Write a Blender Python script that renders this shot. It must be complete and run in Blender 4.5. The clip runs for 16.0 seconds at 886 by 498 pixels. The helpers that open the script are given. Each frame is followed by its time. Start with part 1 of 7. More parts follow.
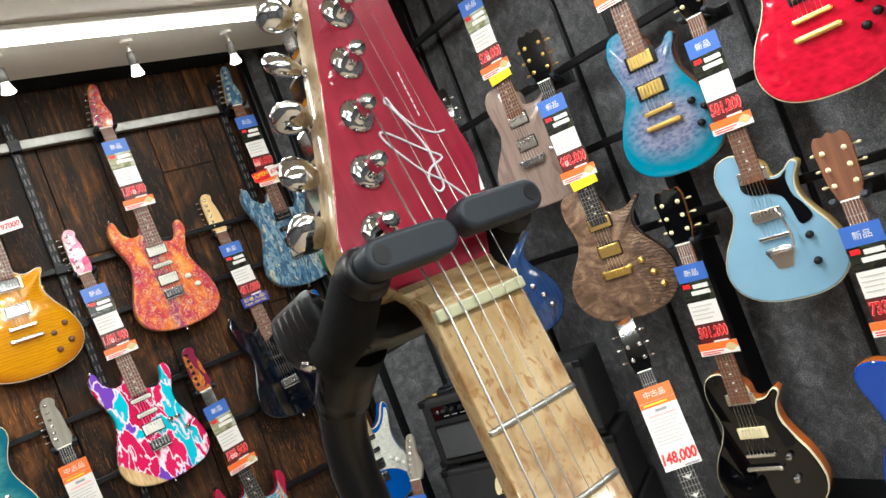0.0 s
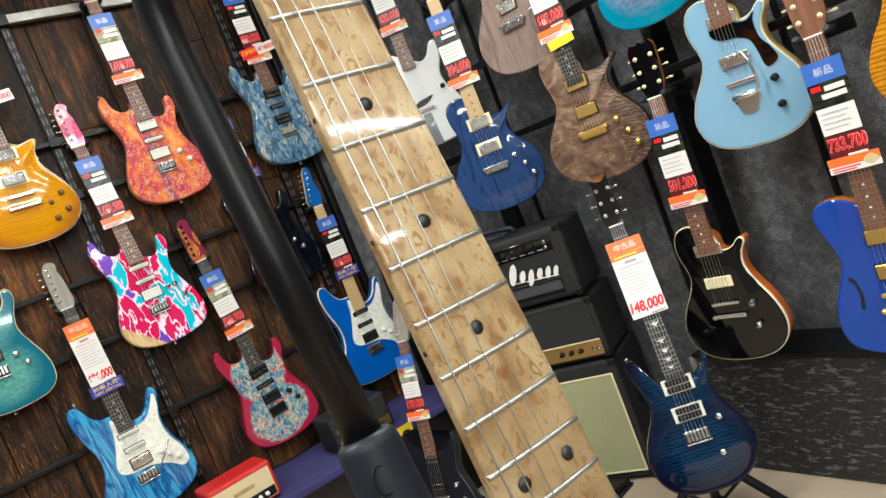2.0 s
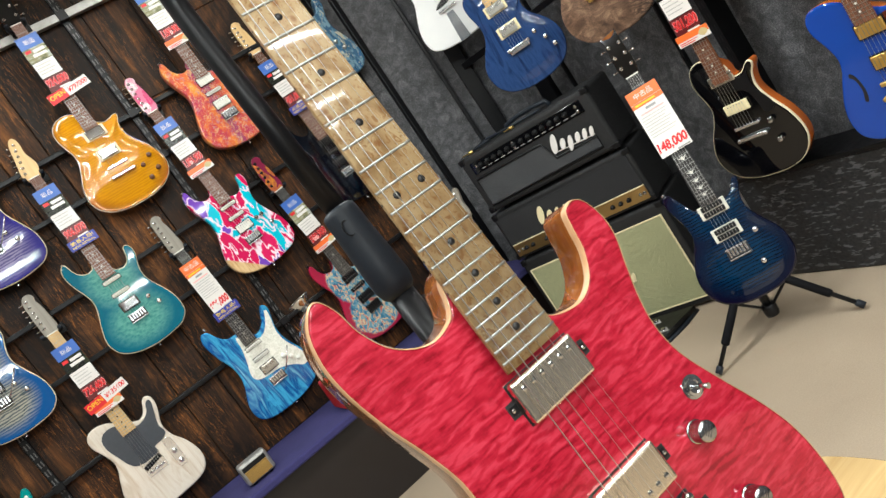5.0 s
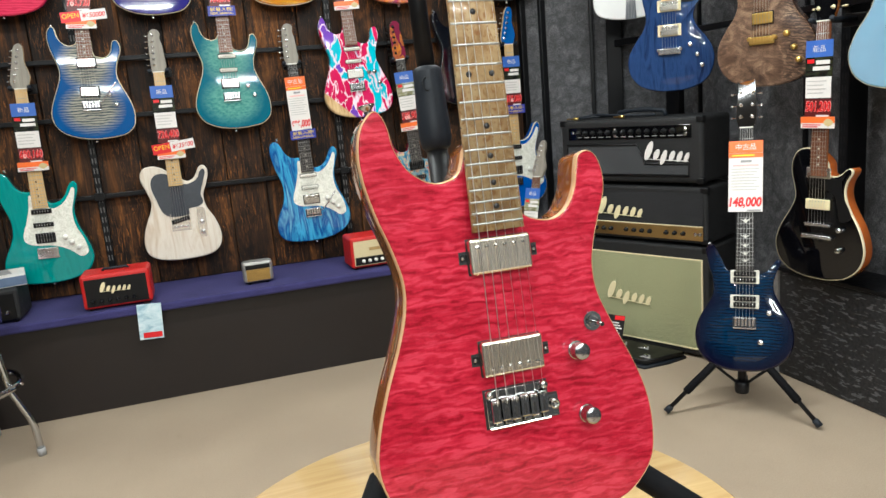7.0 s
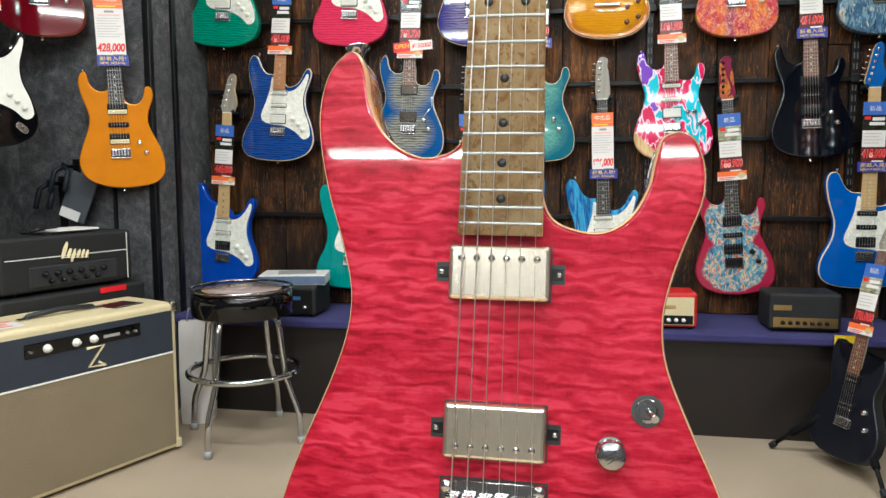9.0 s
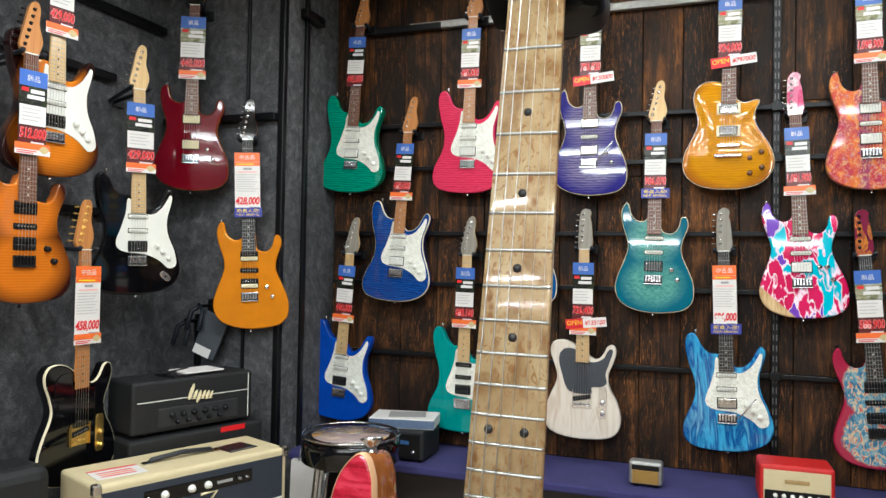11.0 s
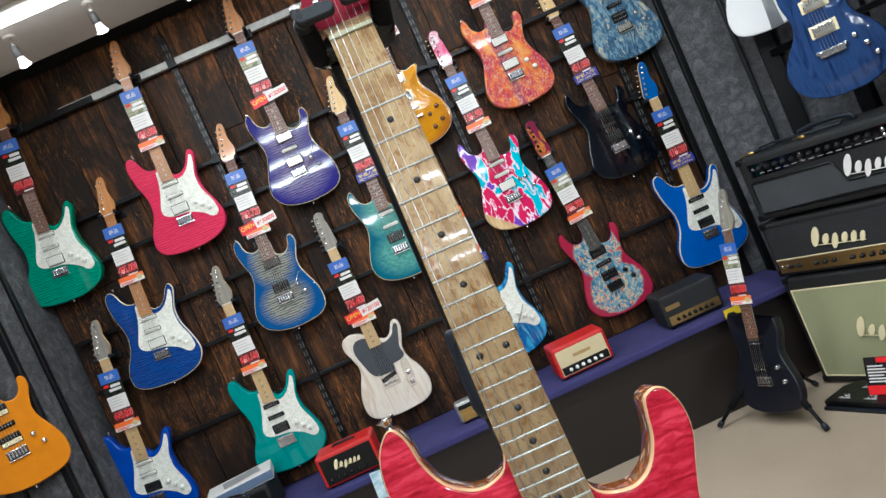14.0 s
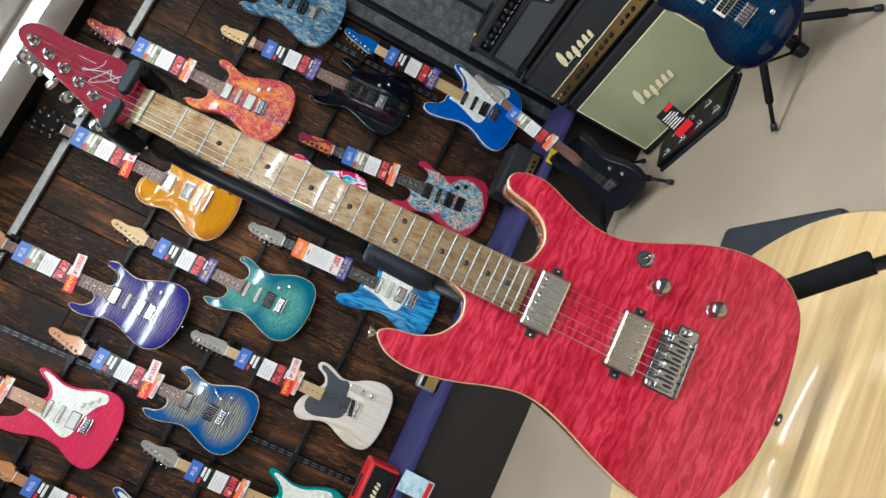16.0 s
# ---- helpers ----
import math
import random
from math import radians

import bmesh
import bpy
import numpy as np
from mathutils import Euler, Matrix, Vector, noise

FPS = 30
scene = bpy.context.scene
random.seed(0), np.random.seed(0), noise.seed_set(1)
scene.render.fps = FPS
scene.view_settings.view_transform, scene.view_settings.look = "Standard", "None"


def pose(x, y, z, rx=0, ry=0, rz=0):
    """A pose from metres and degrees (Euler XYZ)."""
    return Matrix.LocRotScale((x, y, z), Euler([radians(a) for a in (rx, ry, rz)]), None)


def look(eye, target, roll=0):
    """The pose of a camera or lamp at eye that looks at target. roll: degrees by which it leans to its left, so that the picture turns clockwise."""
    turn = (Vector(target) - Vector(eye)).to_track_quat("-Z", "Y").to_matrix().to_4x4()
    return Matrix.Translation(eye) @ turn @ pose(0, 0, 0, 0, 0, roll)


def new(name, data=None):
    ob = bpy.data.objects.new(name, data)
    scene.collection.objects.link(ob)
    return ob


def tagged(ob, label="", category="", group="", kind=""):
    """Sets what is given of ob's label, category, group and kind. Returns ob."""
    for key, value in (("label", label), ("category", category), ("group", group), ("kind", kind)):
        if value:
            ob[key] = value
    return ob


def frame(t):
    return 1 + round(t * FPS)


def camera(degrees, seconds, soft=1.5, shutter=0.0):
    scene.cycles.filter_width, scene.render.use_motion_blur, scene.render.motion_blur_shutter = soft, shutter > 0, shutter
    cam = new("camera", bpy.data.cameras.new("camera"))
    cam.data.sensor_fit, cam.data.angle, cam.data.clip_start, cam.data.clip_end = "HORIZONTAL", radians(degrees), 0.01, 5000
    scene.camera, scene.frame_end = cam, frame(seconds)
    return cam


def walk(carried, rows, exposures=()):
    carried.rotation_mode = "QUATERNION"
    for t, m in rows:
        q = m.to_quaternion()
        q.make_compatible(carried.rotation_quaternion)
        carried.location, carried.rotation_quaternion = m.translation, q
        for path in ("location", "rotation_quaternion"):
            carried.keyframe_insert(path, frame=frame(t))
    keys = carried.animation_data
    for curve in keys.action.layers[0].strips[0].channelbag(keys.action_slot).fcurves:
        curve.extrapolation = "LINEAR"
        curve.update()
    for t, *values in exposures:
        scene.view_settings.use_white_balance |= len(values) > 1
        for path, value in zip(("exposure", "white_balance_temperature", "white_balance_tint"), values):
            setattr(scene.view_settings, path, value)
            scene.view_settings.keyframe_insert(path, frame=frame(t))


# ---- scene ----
cam = camera(62.2, 16.0)
PATH = [
    (0, (0.2725, 0.403, 1.4754), (1.4705, 2.005, 1.4834), -21.0),
    (0.5, (0.2775, 0.39, 1.4054), (1.4655, 1.999, 1.3734), -21.1),
    (1, (0.2865, 0.377, 1.3404), (1.4565, 1.997, 1.2524), -21.2),
    (1.5, (0.2835, 0.355, 1.2944), (1.4245, 1.991, 1.1554), -21.4),
    (2, (0.2715, 0.323, 1.2614), (1.3645, 1.988, 1.0844), -21.6),
    (2.5, (0.2565, 0.258, 1.2364), (1.2825, 1.963, 1.0354), -21.8),
    (3, (0.2485, 0.174, 1.2184), (1.2025, 1.918, 0.9984), -22.1),
    (3.2, (0.2585, 0.145, 1.2404), (1.1785, 1.903, 0.9914), -22.8),
    (5.3, (0.1845, 0.01, 1.1574), (0.9775, 1.823, 0.8634), -34.7),
    (5.5, (0.1725, -0.017, 1.1534), (0.9565, 1.799, 0.8524), -34.3),
    (6, (0.1265, -0.078, 1.1304), (0.9225, 1.724, 0.7864), -26.3),
    (6.5, (0.0995, -0.122, 1.1164), (0.8505, 1.692, 0.7334), -14.1),
    (7, (0.1485, -0.155, 1.1154), (0.7495, 1.711, 0.7184), -4.8),
    (7.5, (0.2275, -0.139, 1.1134), (0.6275, 1.782, 0.7284), -1.5),
    (8, (0.2885, -0.05, 1.0894), (0.5135, 1.904, 0.7284), -1.4),
    (8.5, (0.3615, 0.019, 1.0464), (0.3875, 1.994, 0.7354), -1.9),
    (9, (0.4775, 0.044, 1.0224), (0.1405, 2.005, 0.8154), -0.1),
    (9.5, (0.5435, 0.066, 1.0384), (-0.0255, 1.98, 0.9164), 0.7),
    (10, (0.5625, 0.071, 1.1054), (-0.1095, 1.954, 1.0464), 0.9),
    (10.2, (0.5645, 0.075, 1.1384), (-0.1305, 1.949, 1.0954), 0.6),
    (12.3, (0.5495, 0.073, 1.3474), (-0.0385, 1.978, 1.5074), 0.6),
    (12.5, (0.5375, 0.049, 1.3514), (-0.0065, 1.967, 1.5044), -0.3),
    (13, (0.5455, 0.009, 1.3014), (0.0905, 1.951, 1.4464), -2.9),
    (13.5, (0.4955, -0.035, 1.2674), (0.2115, 1.942, 1.3544), -8.2),
    (14, (0.4125, -0.076, 1.2644), (0.4685, 1.921, 1.1774), -24.2),
    (14.5, (0.3965, -0.128, 1.2524), (0.5665, 1.847, 0.9844), -39.2),
    (15, (0.3795, -0.176, 1.2424), (0.5625, 1.786, 0.9024), -50.1),
    (15.5, (0.3205, -0.212, 1.2334), (0.5715, 1.739, 0.8744), -57.9),
    (16, (0.2905, -0.258, 1.2244), (0.6405, 1.683, 0.8914), -63.0),
]
# brightness and white balance drift a little on the way
TONE = [(0, 0.55, 6450, 4), (3.2, 0.53, 6500, 4), (5.5, 0.50, 6400, 4), (10.2, 0.45, 6200, 4), (12.5, 0.33, 6000, 5), (16, 0.33, 5750, 4)]
walk(cam, [(t, look(eye, target, roll)) for t, eye, target, roll in PATH], TONE)

# ---- world and lamps ----
world = bpy.data.worlds.new("world")
scene.world = world
world.use_nodes = True
world.node_tree.nodes["Background"].inputs[0].default_value = (0.9, 0.95, 1.0, 1)
world.node_tree.nodes["Background"].inputs[1].default_value = 0.05


def area_lamp(x, y, z, sx, sy, watts, colour=(0.965, 0.985, 1.0), m=None):
    data = bpy.data.lights.new("tube_light", "AREA")
    data.shape, data.size, data.size_y, data.energy, data.color = "RECTANGLE", sx, sy, watts, colour
    ob = new("tube_light", data)
    ob.matrix_world = m or pose(x, y, z)
    return ob


# ---- materials ----
def C(r, g, b):
    """Linear colour from 0 to 255 values."""
    return tuple((v / 255 / 12.92) if v / 255 <= 0.04045 else ((v / 255 + 0.055) / 1.055) ** 2.4 for v in (r, g, b)) + (1.0,)


class Mat:
    """A small builder of node materials round one Principled shader."""

    def __init__(self, name, colour=None, rough=0.5, metal=0.0, coat=0.0):
        self.m = bpy.data.materials.new(name)
        self.m.use_nodes = True
        self.t = self.m.node_tree
        self.b = self.t.nodes["Principled BSDF"]
        self.put("Roughness", rough), self.put("Metallic", metal), self.put("Coat Weight", coat), self.put("Coat Roughness", 0.04)
        if coat >= 1.0:
            self.put("Specular IOR Level", 0.06)
        if colour:
            self.put("Base Color", colour)
        self.co = self.t.nodes.new("ShaderNodeTexCoord")

    def put(self, key, value):
        if isinstance(value, bpy.types.NodeSocket):
            self.t.links.new(value, self.b.inputs[key])
        else:
            self.b.inputs[key].default_value = value
        return self

    def feed(self, node, key, value):
        if isinstance(value, bpy.types.NodeSocket):
            self.t.links.new(value, node.inputs[key])
        else:
            node.inputs[key].default_value = value

    def vec(self, scale=(1, 1, 1), turn=(0, 0, 0), move=(0, 0, 0), source=None):
        n = self.t.nodes.new("ShaderNodeMapping")
        self.feed(n, "Vector", source or self.co.outputs["Object"])
        n.inputs["Scale"].default_value, n.inputs["Location"].default_value = scale, move
        n.inputs["Rotation"].default_value = [radians(a) for a in turn]
        return n.outputs[0]

    def noise(self, scale=5.0, detail=4.0, rough=0.55, warp=0.0, vec=None):
        n = self.t.nodes.new("ShaderNodeTexNoise")
        self.feed(n, "Vector", vec or self.co.outputs["Object"])
        n.inputs["Scale"].default_value, n.inputs["Detail"].default_value = scale, detail
        n.inputs["Roughness"].default_value, n.inputs["Distortion"].default_value = rough, warp
        return n.outputs["Fac"]

    def wave(self, scale, warp=2.0, vec=None, direction="X", detail=2.0, dscale=1.0):
        n = self.t.nodes.new("ShaderNodeTexWave")
        n.bands_direction = direction
        self.feed(n, "Vector", vec or self.co.outputs["Object"])
        n.inputs["Scale"].default_value, n.inputs["Distortion"].default_value = scale, warp
        n.inputs["Detail"].default_value, n.inputs["Detail Scale"].default_value = detail, dscale
        return n.outputs["Fac"]

    def cells(self, scale, vec=None, feature="F1", rnd=1.0):
        n = self.t.nodes.new("ShaderNodeTexVoronoi")
        n.feature = feature
        self.feed(n, "Vector", vec or self.co.outputs["Object"])
        n.inputs["Scale"].default_value, n.inputs["Randomness"].default_value = scale, rnd
        return n.outputs["Distance"], (n.outputs["Color"] if feature == "F1" else n.outputs["Distance"])

    def ramp(self, fac, *stops, hard=False):
        n = self.t.nodes.new("ShaderNodeValToRGB")
        self.feed(n, "Fac", fac)
        if hard:
            n.color_ramp.interpolation = "CONSTANT"
        e = n.color_ramp.elements
        while len(e) < len(stops):
            e.new(0.5)
        for k, (p, c) in enumerate(stops):
            e[k].position, e[k].color = p, (c if isinstance(c, tuple) else (c, c, c, 1))
        return n.outputs["Color"]

    def mix(self, fac, a, b, how="MIX"):
        n = self.t.nodes.new("ShaderNodeMix")
        n.data_type, n.blend_type = "RGBA", how
        self.feed(n, "Factor", fac)
        for k, v in ((6, a), (7, b)):
            if isinstance(v, bpy.types.NodeSocket):
                self.t.links.new(v, n.inputs[k])
            else:
                n.inputs[k].default_value = v
        return n.outputs[2]

    def math(self, how, a, b=0.0):
        n = self.t.nodes.new("ShaderNodeMath")
        n.operation = how
        for k, v in ((0, a), (1, b)):
            if isinstance(v, bpy.types.NodeSocket):
                self.t.links.new(v, n.inputs[k])
            else:
                n.inputs[k].default_value = v
        return n.outputs[0]

    def rnd(self):
        return self.t.nodes.new("ShaderNodeObjectInfo").outputs["Random"]

    def bump(self, height, strength=0.2, dist=0.002):
        n = self.t.nodes.new("ShaderNodeBump")
        n.inputs["Strength"].default_value, n.inputs["Distance"].default_value = strength, dist
        self.feed(n, "Height", height)
        return self.put("Normal", n.outputs[0])


def worn(name, colour, rough=0.5, metal=0.0, amount=0.25, scale=8.0, coat=0.0, grain=0.0, spec=0.5):
    """A plain surface with mottling at two scales and a little uneven gloss."""
    k = Mat(name, None, rough, metal, coat)
    k.put("Specular IOR Level", spec)
    dark = tuple(v * (1 - amount) for v in colour[:3]) + (1,)
    lite = tuple(min(1, v * (1 + amount * 0.6)) for v in colour[:3]) + (1,)
    f = k.math("MULTIPLY", k.math("ADD", k.noise(scale), k.noise(scale * 9, 3)), 0.5)
    k.put("Base Color", k.ramp(f, (0.3, dark), (0.7, lite)))
    k.put("Roughness", k.ramp(k.noise(scale * 3), (0.2, max(0.02, rough - 0.08)), (0.8, min(1, rough + 0.1))))
    if grain:
        k.bump(k.noise(scale * 60, 2), grain, 0.001)
    return k.m


def burst_fac(k):
    """0 at the middle of a guitar's body, 1 near its edge (guitar coordinates)."""
    out = []
    for cx, cy, rx, ry in ((0, -0.675, 0.178, 0.150), (0, -0.49, 0.150, 0.175)):
        n = k.t.nodes.new("ShaderNodeVectorMath")
        n.operation = "LENGTH"
        k.feed(n, 0, k.vec((1 / rx, 1 / ry, 0), move=(-cx / rx, -cy / ry, 0)))
        out.append(n.outputs["Value"])
    return k.math("MINIMUM", *out)


def flame(name, colour, dark, edge=None, quilt=False, centre=0.50, rim=0.86, fine=1.0, carve=0.0, contrast=1.0):
    """Figured maple under tinted gloss lacquer, with a darker rim where edge is given."""
    k = Mat(name, None, 0.22, 0.0, 1.0)
    if quilt:
        f = k.noise(48 * fine, 3, 0.55, 1.4, vec=k.vec((0.6, 1.5, 1), (0, 0, 8)))
        g = k.cells(46 * fine, vec=k.vec((0.8, 1.3, 1)))[0]
        f = k.mix(0.35, f, g)
    else:
        f = k.wave(30 * fine, 5.0, vec=k.vec((0.30, 1, 1)), direction="Y", detail=3, dscale=2.4)
        f = k.mix(0.5, f, k.noise(46, 4, 0.6, 0.8, vec=k.vec((0.35, 1.6, 1))))
    c = k.ramp(f, (0.5 - 0.22 / contrast, dark), (0.5 + 0.16 / contrast, colour))
    c = k.mix(k.ramp(k.noise(7, 3), (0.35, 0.0), (0.75, 0.30)), c, dark)
    if edge:
        c = k.mix(k.ramp(burst_fac(k), (centre, 0.0), (rim, 1.0)), c, edge)
    k.put("Base Color", c)
    if carve:
        k.bump(k.ramp(burst_fac(k), (0.35, 1.0), (0.72, 0.55), (1.0, 0.0)), 1.0, carve)
    return k.m


def gloss(name, colour, amount=0.08, metal=0.0, rough=0.18):
    k = Mat(name, None, rough, metal, 1.0)
    k.put("Base Color", k.ramp(k.noise(14, 5), (0.3, tuple(v * (1 - amount) for v in colour[:3]) + (1,)), (0.7, colour)))
    return k.m


def grained(name, light, dark, rough=0.35, along="Y", scale=14.0, coat=0.0):
    k = Mat(name, None, rough, 0.0, coat)
    sc = dict(Y=(6, 0.35, 6), X=(0.35, 6, 6), Z=(6, 6, 0.35))[along]
    f = k.noise(scale, 5, 0.6, 0.6, vec=k.vec(sc))
    f2 = k.noise(scale * 0.22, 2, vec=k.vec(sc))
    k.put("Base Color", k.ramp(k.mix(0.4, f, f2), (0.32, dark), (0.66, light)))
    k.bump(f, 0.12, 0.001)
    return k.m


def metal(name, colour, rough):
    k = Mat(name, None, rough, 1.0)
    k.put("Base Color", k.ramp(k.noise(6, 3), (0.3, tuple(v * 0.95 for v in colour[:3]) + (1,)), (0.7, colour)))
    k.put("Roughness", k.ramp(k.noise(12, 3), (0.3, rough * 0.92), (0.8, rough * 1.1 + 0.01)))
    return k.m


CHROME = metal("chrome", (0.56, 0.57, 0.58, 1), 0.06)
DARKCHROME = metal("dark_chrome", (0.40, 0.39, 0.40, 1), 0.16)
NICKEL = metal("brushed_nickel", (0.74, 0.70, 0.63, 1), 0.28)
COVERM = metal("satin_nickel_cover", (0.86, 0.76, 0.62, 1), 0.24)
GOLD = metal("gold_plate", (0.92, 0.64, 0.20, 1), 0.34)
STEEL = metal("string_steel", (0.57, 0.56, 0.53, 1), 0.34)
HARDW = metal("plated_hardware", (0.86, 0.86, 0.87, 1), 0.20)
FRETM = metal("fret_wire", (0.38, 0.38, 0.36, 1), 0.40)
RAILM = worn("zinc_rail", (0.36, 0.35, 0.33, 1), 0.45, 0.6, 0.3, 5)
SLOTM = worn("worn_slot_edge", C(92, 90, 88), 0.5, 0.0, 0.3, 20)
BLACKM = worn("black_powder_coat", C(13, 13, 15), 0.36, 0.0, 0.25, 12, spec=0.28)
RUBBER = worn("black_rubber", C(27, 32, 39), 0.5, 0.0, 0.2, 25, grain=0.1, spec=0.3)
FOAM = worn("black_foam", C(15, 15, 17), 0.8, 0.0, 0.2, 40, grain=0.4, spec=0.12)
BLACKP = worn("black_plastic", C(12, 12, 14), 0.4, 0.0, 0.2, 20, spec=0.3)
WHITEP = worn("white_plastic", C(226, 224, 214), 0.35, 0.0, 0.06, 20)
CREAMP = worn("cream_plastic", C(228, 214, 172), 0.4, 0.0, 0.08, 20)
BLACKG = gloss("black_gloss", C(6, 6, 8), rough=0.08)
NUTM = worn("ivory_nut", C(150, 148, 120), 0.35, 0.0, 0.08, 60)
SILVERP = worn("silver_ink", C(186, 182, 188), 0.4, 0.0, 0.06, 60)
SPOTM = worn("grey_spot_housing", C(88, 86, 84), 0.4, 0.3, 0.2, 20)
GREYP = worn("grey_plastic", C(120, 124, 130), 0.4, 0.0, 0.1, 20)
INLAY = worn("black_dot", C(22, 20, 20), 0.5)
PEARLDOT = worn("pearl_dot", C(215, 212, 200), 0.3)


def pearl():
    k = Mat("pearl_guard", None, 0.25, 0.0, 0.6)
    d, c = k.cells(70)
    n = k.noise(55, 4, 0.6, 1.5)
    k.put("Base Color", k.ramp(n, (0.35, C(208, 207, 192)), (0.6, C(238, 237, 226))))
    return k.m


PEARL = pearl()


def birdseye():
    """Birdseye maple: pale honey ground, soft blotches, small curled flecks."""
    k = Mat("birdseye_maple", None, 0.42, 0.0, 0.60)
    k.put("Coat Roughness", 0.07)
    k.put("Specular IOR Level", 0.2)
    soft = k.noise(38, 4, 0.55, 0.8, vec=k.vec((1, 0.7, 1)))
    c = k.ramp(soft, (0.36, C(124, 96, 62)), (0.50, C(152, 127, 91)), (0.66, C(167, 146, 111)))
    curl = k.noise(190, 2, 0.5, 1.8, vec=k.vec((1, 0.6, 1)))
    c = k.mix(k.ramp(curl, (0.56, 0.0), (0.66, 0.75)), c, C(120, 78, 35))
    eyes = k.cells(100, vec=k.vec((1, 0.7, 1)))[0]
    where = k.noise(24, 3)
    c = k.mix(k.math("MULTIPLY", k.ramp(eyes, (0.14, 0.9), (0.34, 0.0)), k.ramp(where, (0.45, 0.0), (0.58, 1.0))), c, C(114, 72, 33))
    c = k.mix(k.ramp(k.noise(260, 2, vec=k.vec((1, 0.08, 1))), (0.5, 0.0), (0.75, 0.18)), c, C(150, 112, 68))
    k.put("Base Color", c)
    return k.m


BIRDSEYE = birdseye()
MAPLE = grained("maple_neck", C(222, 188, 134), C(196, 156, 100), 0.32, coat=0.3)
ROAST = grained("roasted_maple", C(196, 134, 74), C(160, 98, 48), 0.32, coat=0.3)
ROSEWOOD = grained("rosewood", C(128, 82, 58), C(80, 49, 36), 0.45)
EBONY = grained("ebony", C(46, 42, 40), C(28, 25, 24), 0.45)
GREYWOOD = grained("grey_stained_maple", C(150, 144, 132), C(112, 104, 94), 0.35, coat=0.3)
MAHOGANY = grained("brown_mahogany", C(150, 88, 38), C(104, 56, 22), 0.16, coat=1.0)
BINDING = grained("maple_binding", C(212, 172, 134), C(184, 140, 100), 0.22, coat=1.0)
CREAMB = gloss("cream_binding", C(230, 218, 184))
REDHEAD = grained("red_headstock", C(130, 33, 49), C(98, 21, 37), 0.2, scale=26, coat=1.0)


def red_quilt():
    """Quilted maple under red lacquer: fine uneven ripples across the grain."""
    k = Mat("red_quilted_maple", None, 0.3, 0.0, 1.0)
    k.put("Coat Roughness", 0.03)
    n = k.noise(56, 3, 0.55, 1.1, vec=k.vec((0.30, 1.85, 1), (0, 0, 5)))
    w = k.wave(31, 9, vec=k.vec((0.40, 1, 1), (0, 0, 5)), direction="Y", detail=4, dscale=3.2)
    f = k.mix(0.22, n, w)
    c = k.ramp(f, (0.30, C(122, 9, 26)), (0.40, C(152, 21, 41)), (0.54, C(168, 32, 51)), (0.66, C(186, 51, 70)))
    big = k.noise(7.5, 4, 0.55, 0.8, vec=k.vec((1, 1.8, 1)))
    c = k.mix(k.ramp(big, (0.36, 0.45), (0.58, 0.0)), c, C(138, 9, 29))
    crease = k.noise(34, 4, 0.6, 1.6, vec=k.vec((0.34, 1.7, 1), (0, 0, 4), (3.1, 1.7, 0)))
    c = k.mix(k.math("MULTIPLY", k.ramp(crease, (0.47, 0.0), (0.495, 0.38), (0.53, 0.0)), k.ramp(big, (0.40, 1.0), (0.62, 0.35))), c, C(112, 6, 22))
    fine = k.noise(240, 2, 0.5, vec=k.vec((3, 0.4, 1)))
    c = k.mix(k.ramp(fine, (0.5, 0.0), (0.8, 0.10)), c, C(206, 56, 78))
    k.put("Base Color", c)
    return k.m


REDQUILT = red_quilt()


def splash(name, colours, scale=14.0, stretch=(1, 0.55, 1), line=None, warp=1.2):
    """Marbled paint: patches of several colours, with pale seams where line is given."""
    k = Mat(name, None, 0.25, 0.0, 1.0)
    v = k.vec(stretch)
    nd = k.t.nodes.new("ShaderNodeTexNoise")
    k.feed(nd, "Vector", v)
    nd.inputs["Scale"].default_value, nd.inputs["Detail"].default_value = scale * 0.8, 3
    ad = k.t.nodes.new("ShaderNodeVectorMath")
    ad.operation = "MULTIPLY_ADD"
    k.feed(ad, 0, nd.outputs["Color"]), k.feed(ad, 2, v)
    ad.inputs[1].default_value = (0.055 * warp, 0.055 * warp, 0.0)
    wv = ad.outputs[0]
    d, c = k.cells(scale, vec=wv)
    s = k.t.nodes.new("ShaderNodeSeparateColor")
    k.feed(s, 0, c)
    n = len(colours)
    col = k.ramp(s.outputs[0], *[(i / n, q) for i, q in enumerate(colours)], hard=True)
    if line:
        e = k.cells(scale, vec=wv, feature="DISTANCE_TO_EDGE")[0]
        col = k.mix(k.ramp(e, (0.018, 1.0), (0.060, 0.0)), col, line)
    else:
        col = k.mix(k.ramp(k.noise(scale * 2, 4, 0.6, 1.5, vec=v), (0.4, 0.0), (0.6, 0.7)), col, colours[-1])
    k.put("Base Color", col)
    return k, col


def streaked(name, *cols, scale=7.0):
    k = Mat(name, None, 0.25, 0.0, 1.0)
    f = k.noise(scale, 5, 0.6, 1.2, vec=k.vec((3.2, 0.5, 1)))
    k.put("Base Color", k.ramp(f, *[(0.28 + 0.44 * i / (len(cols) - 1), c) for i, c in enumerate(cols)]))
    return k.m


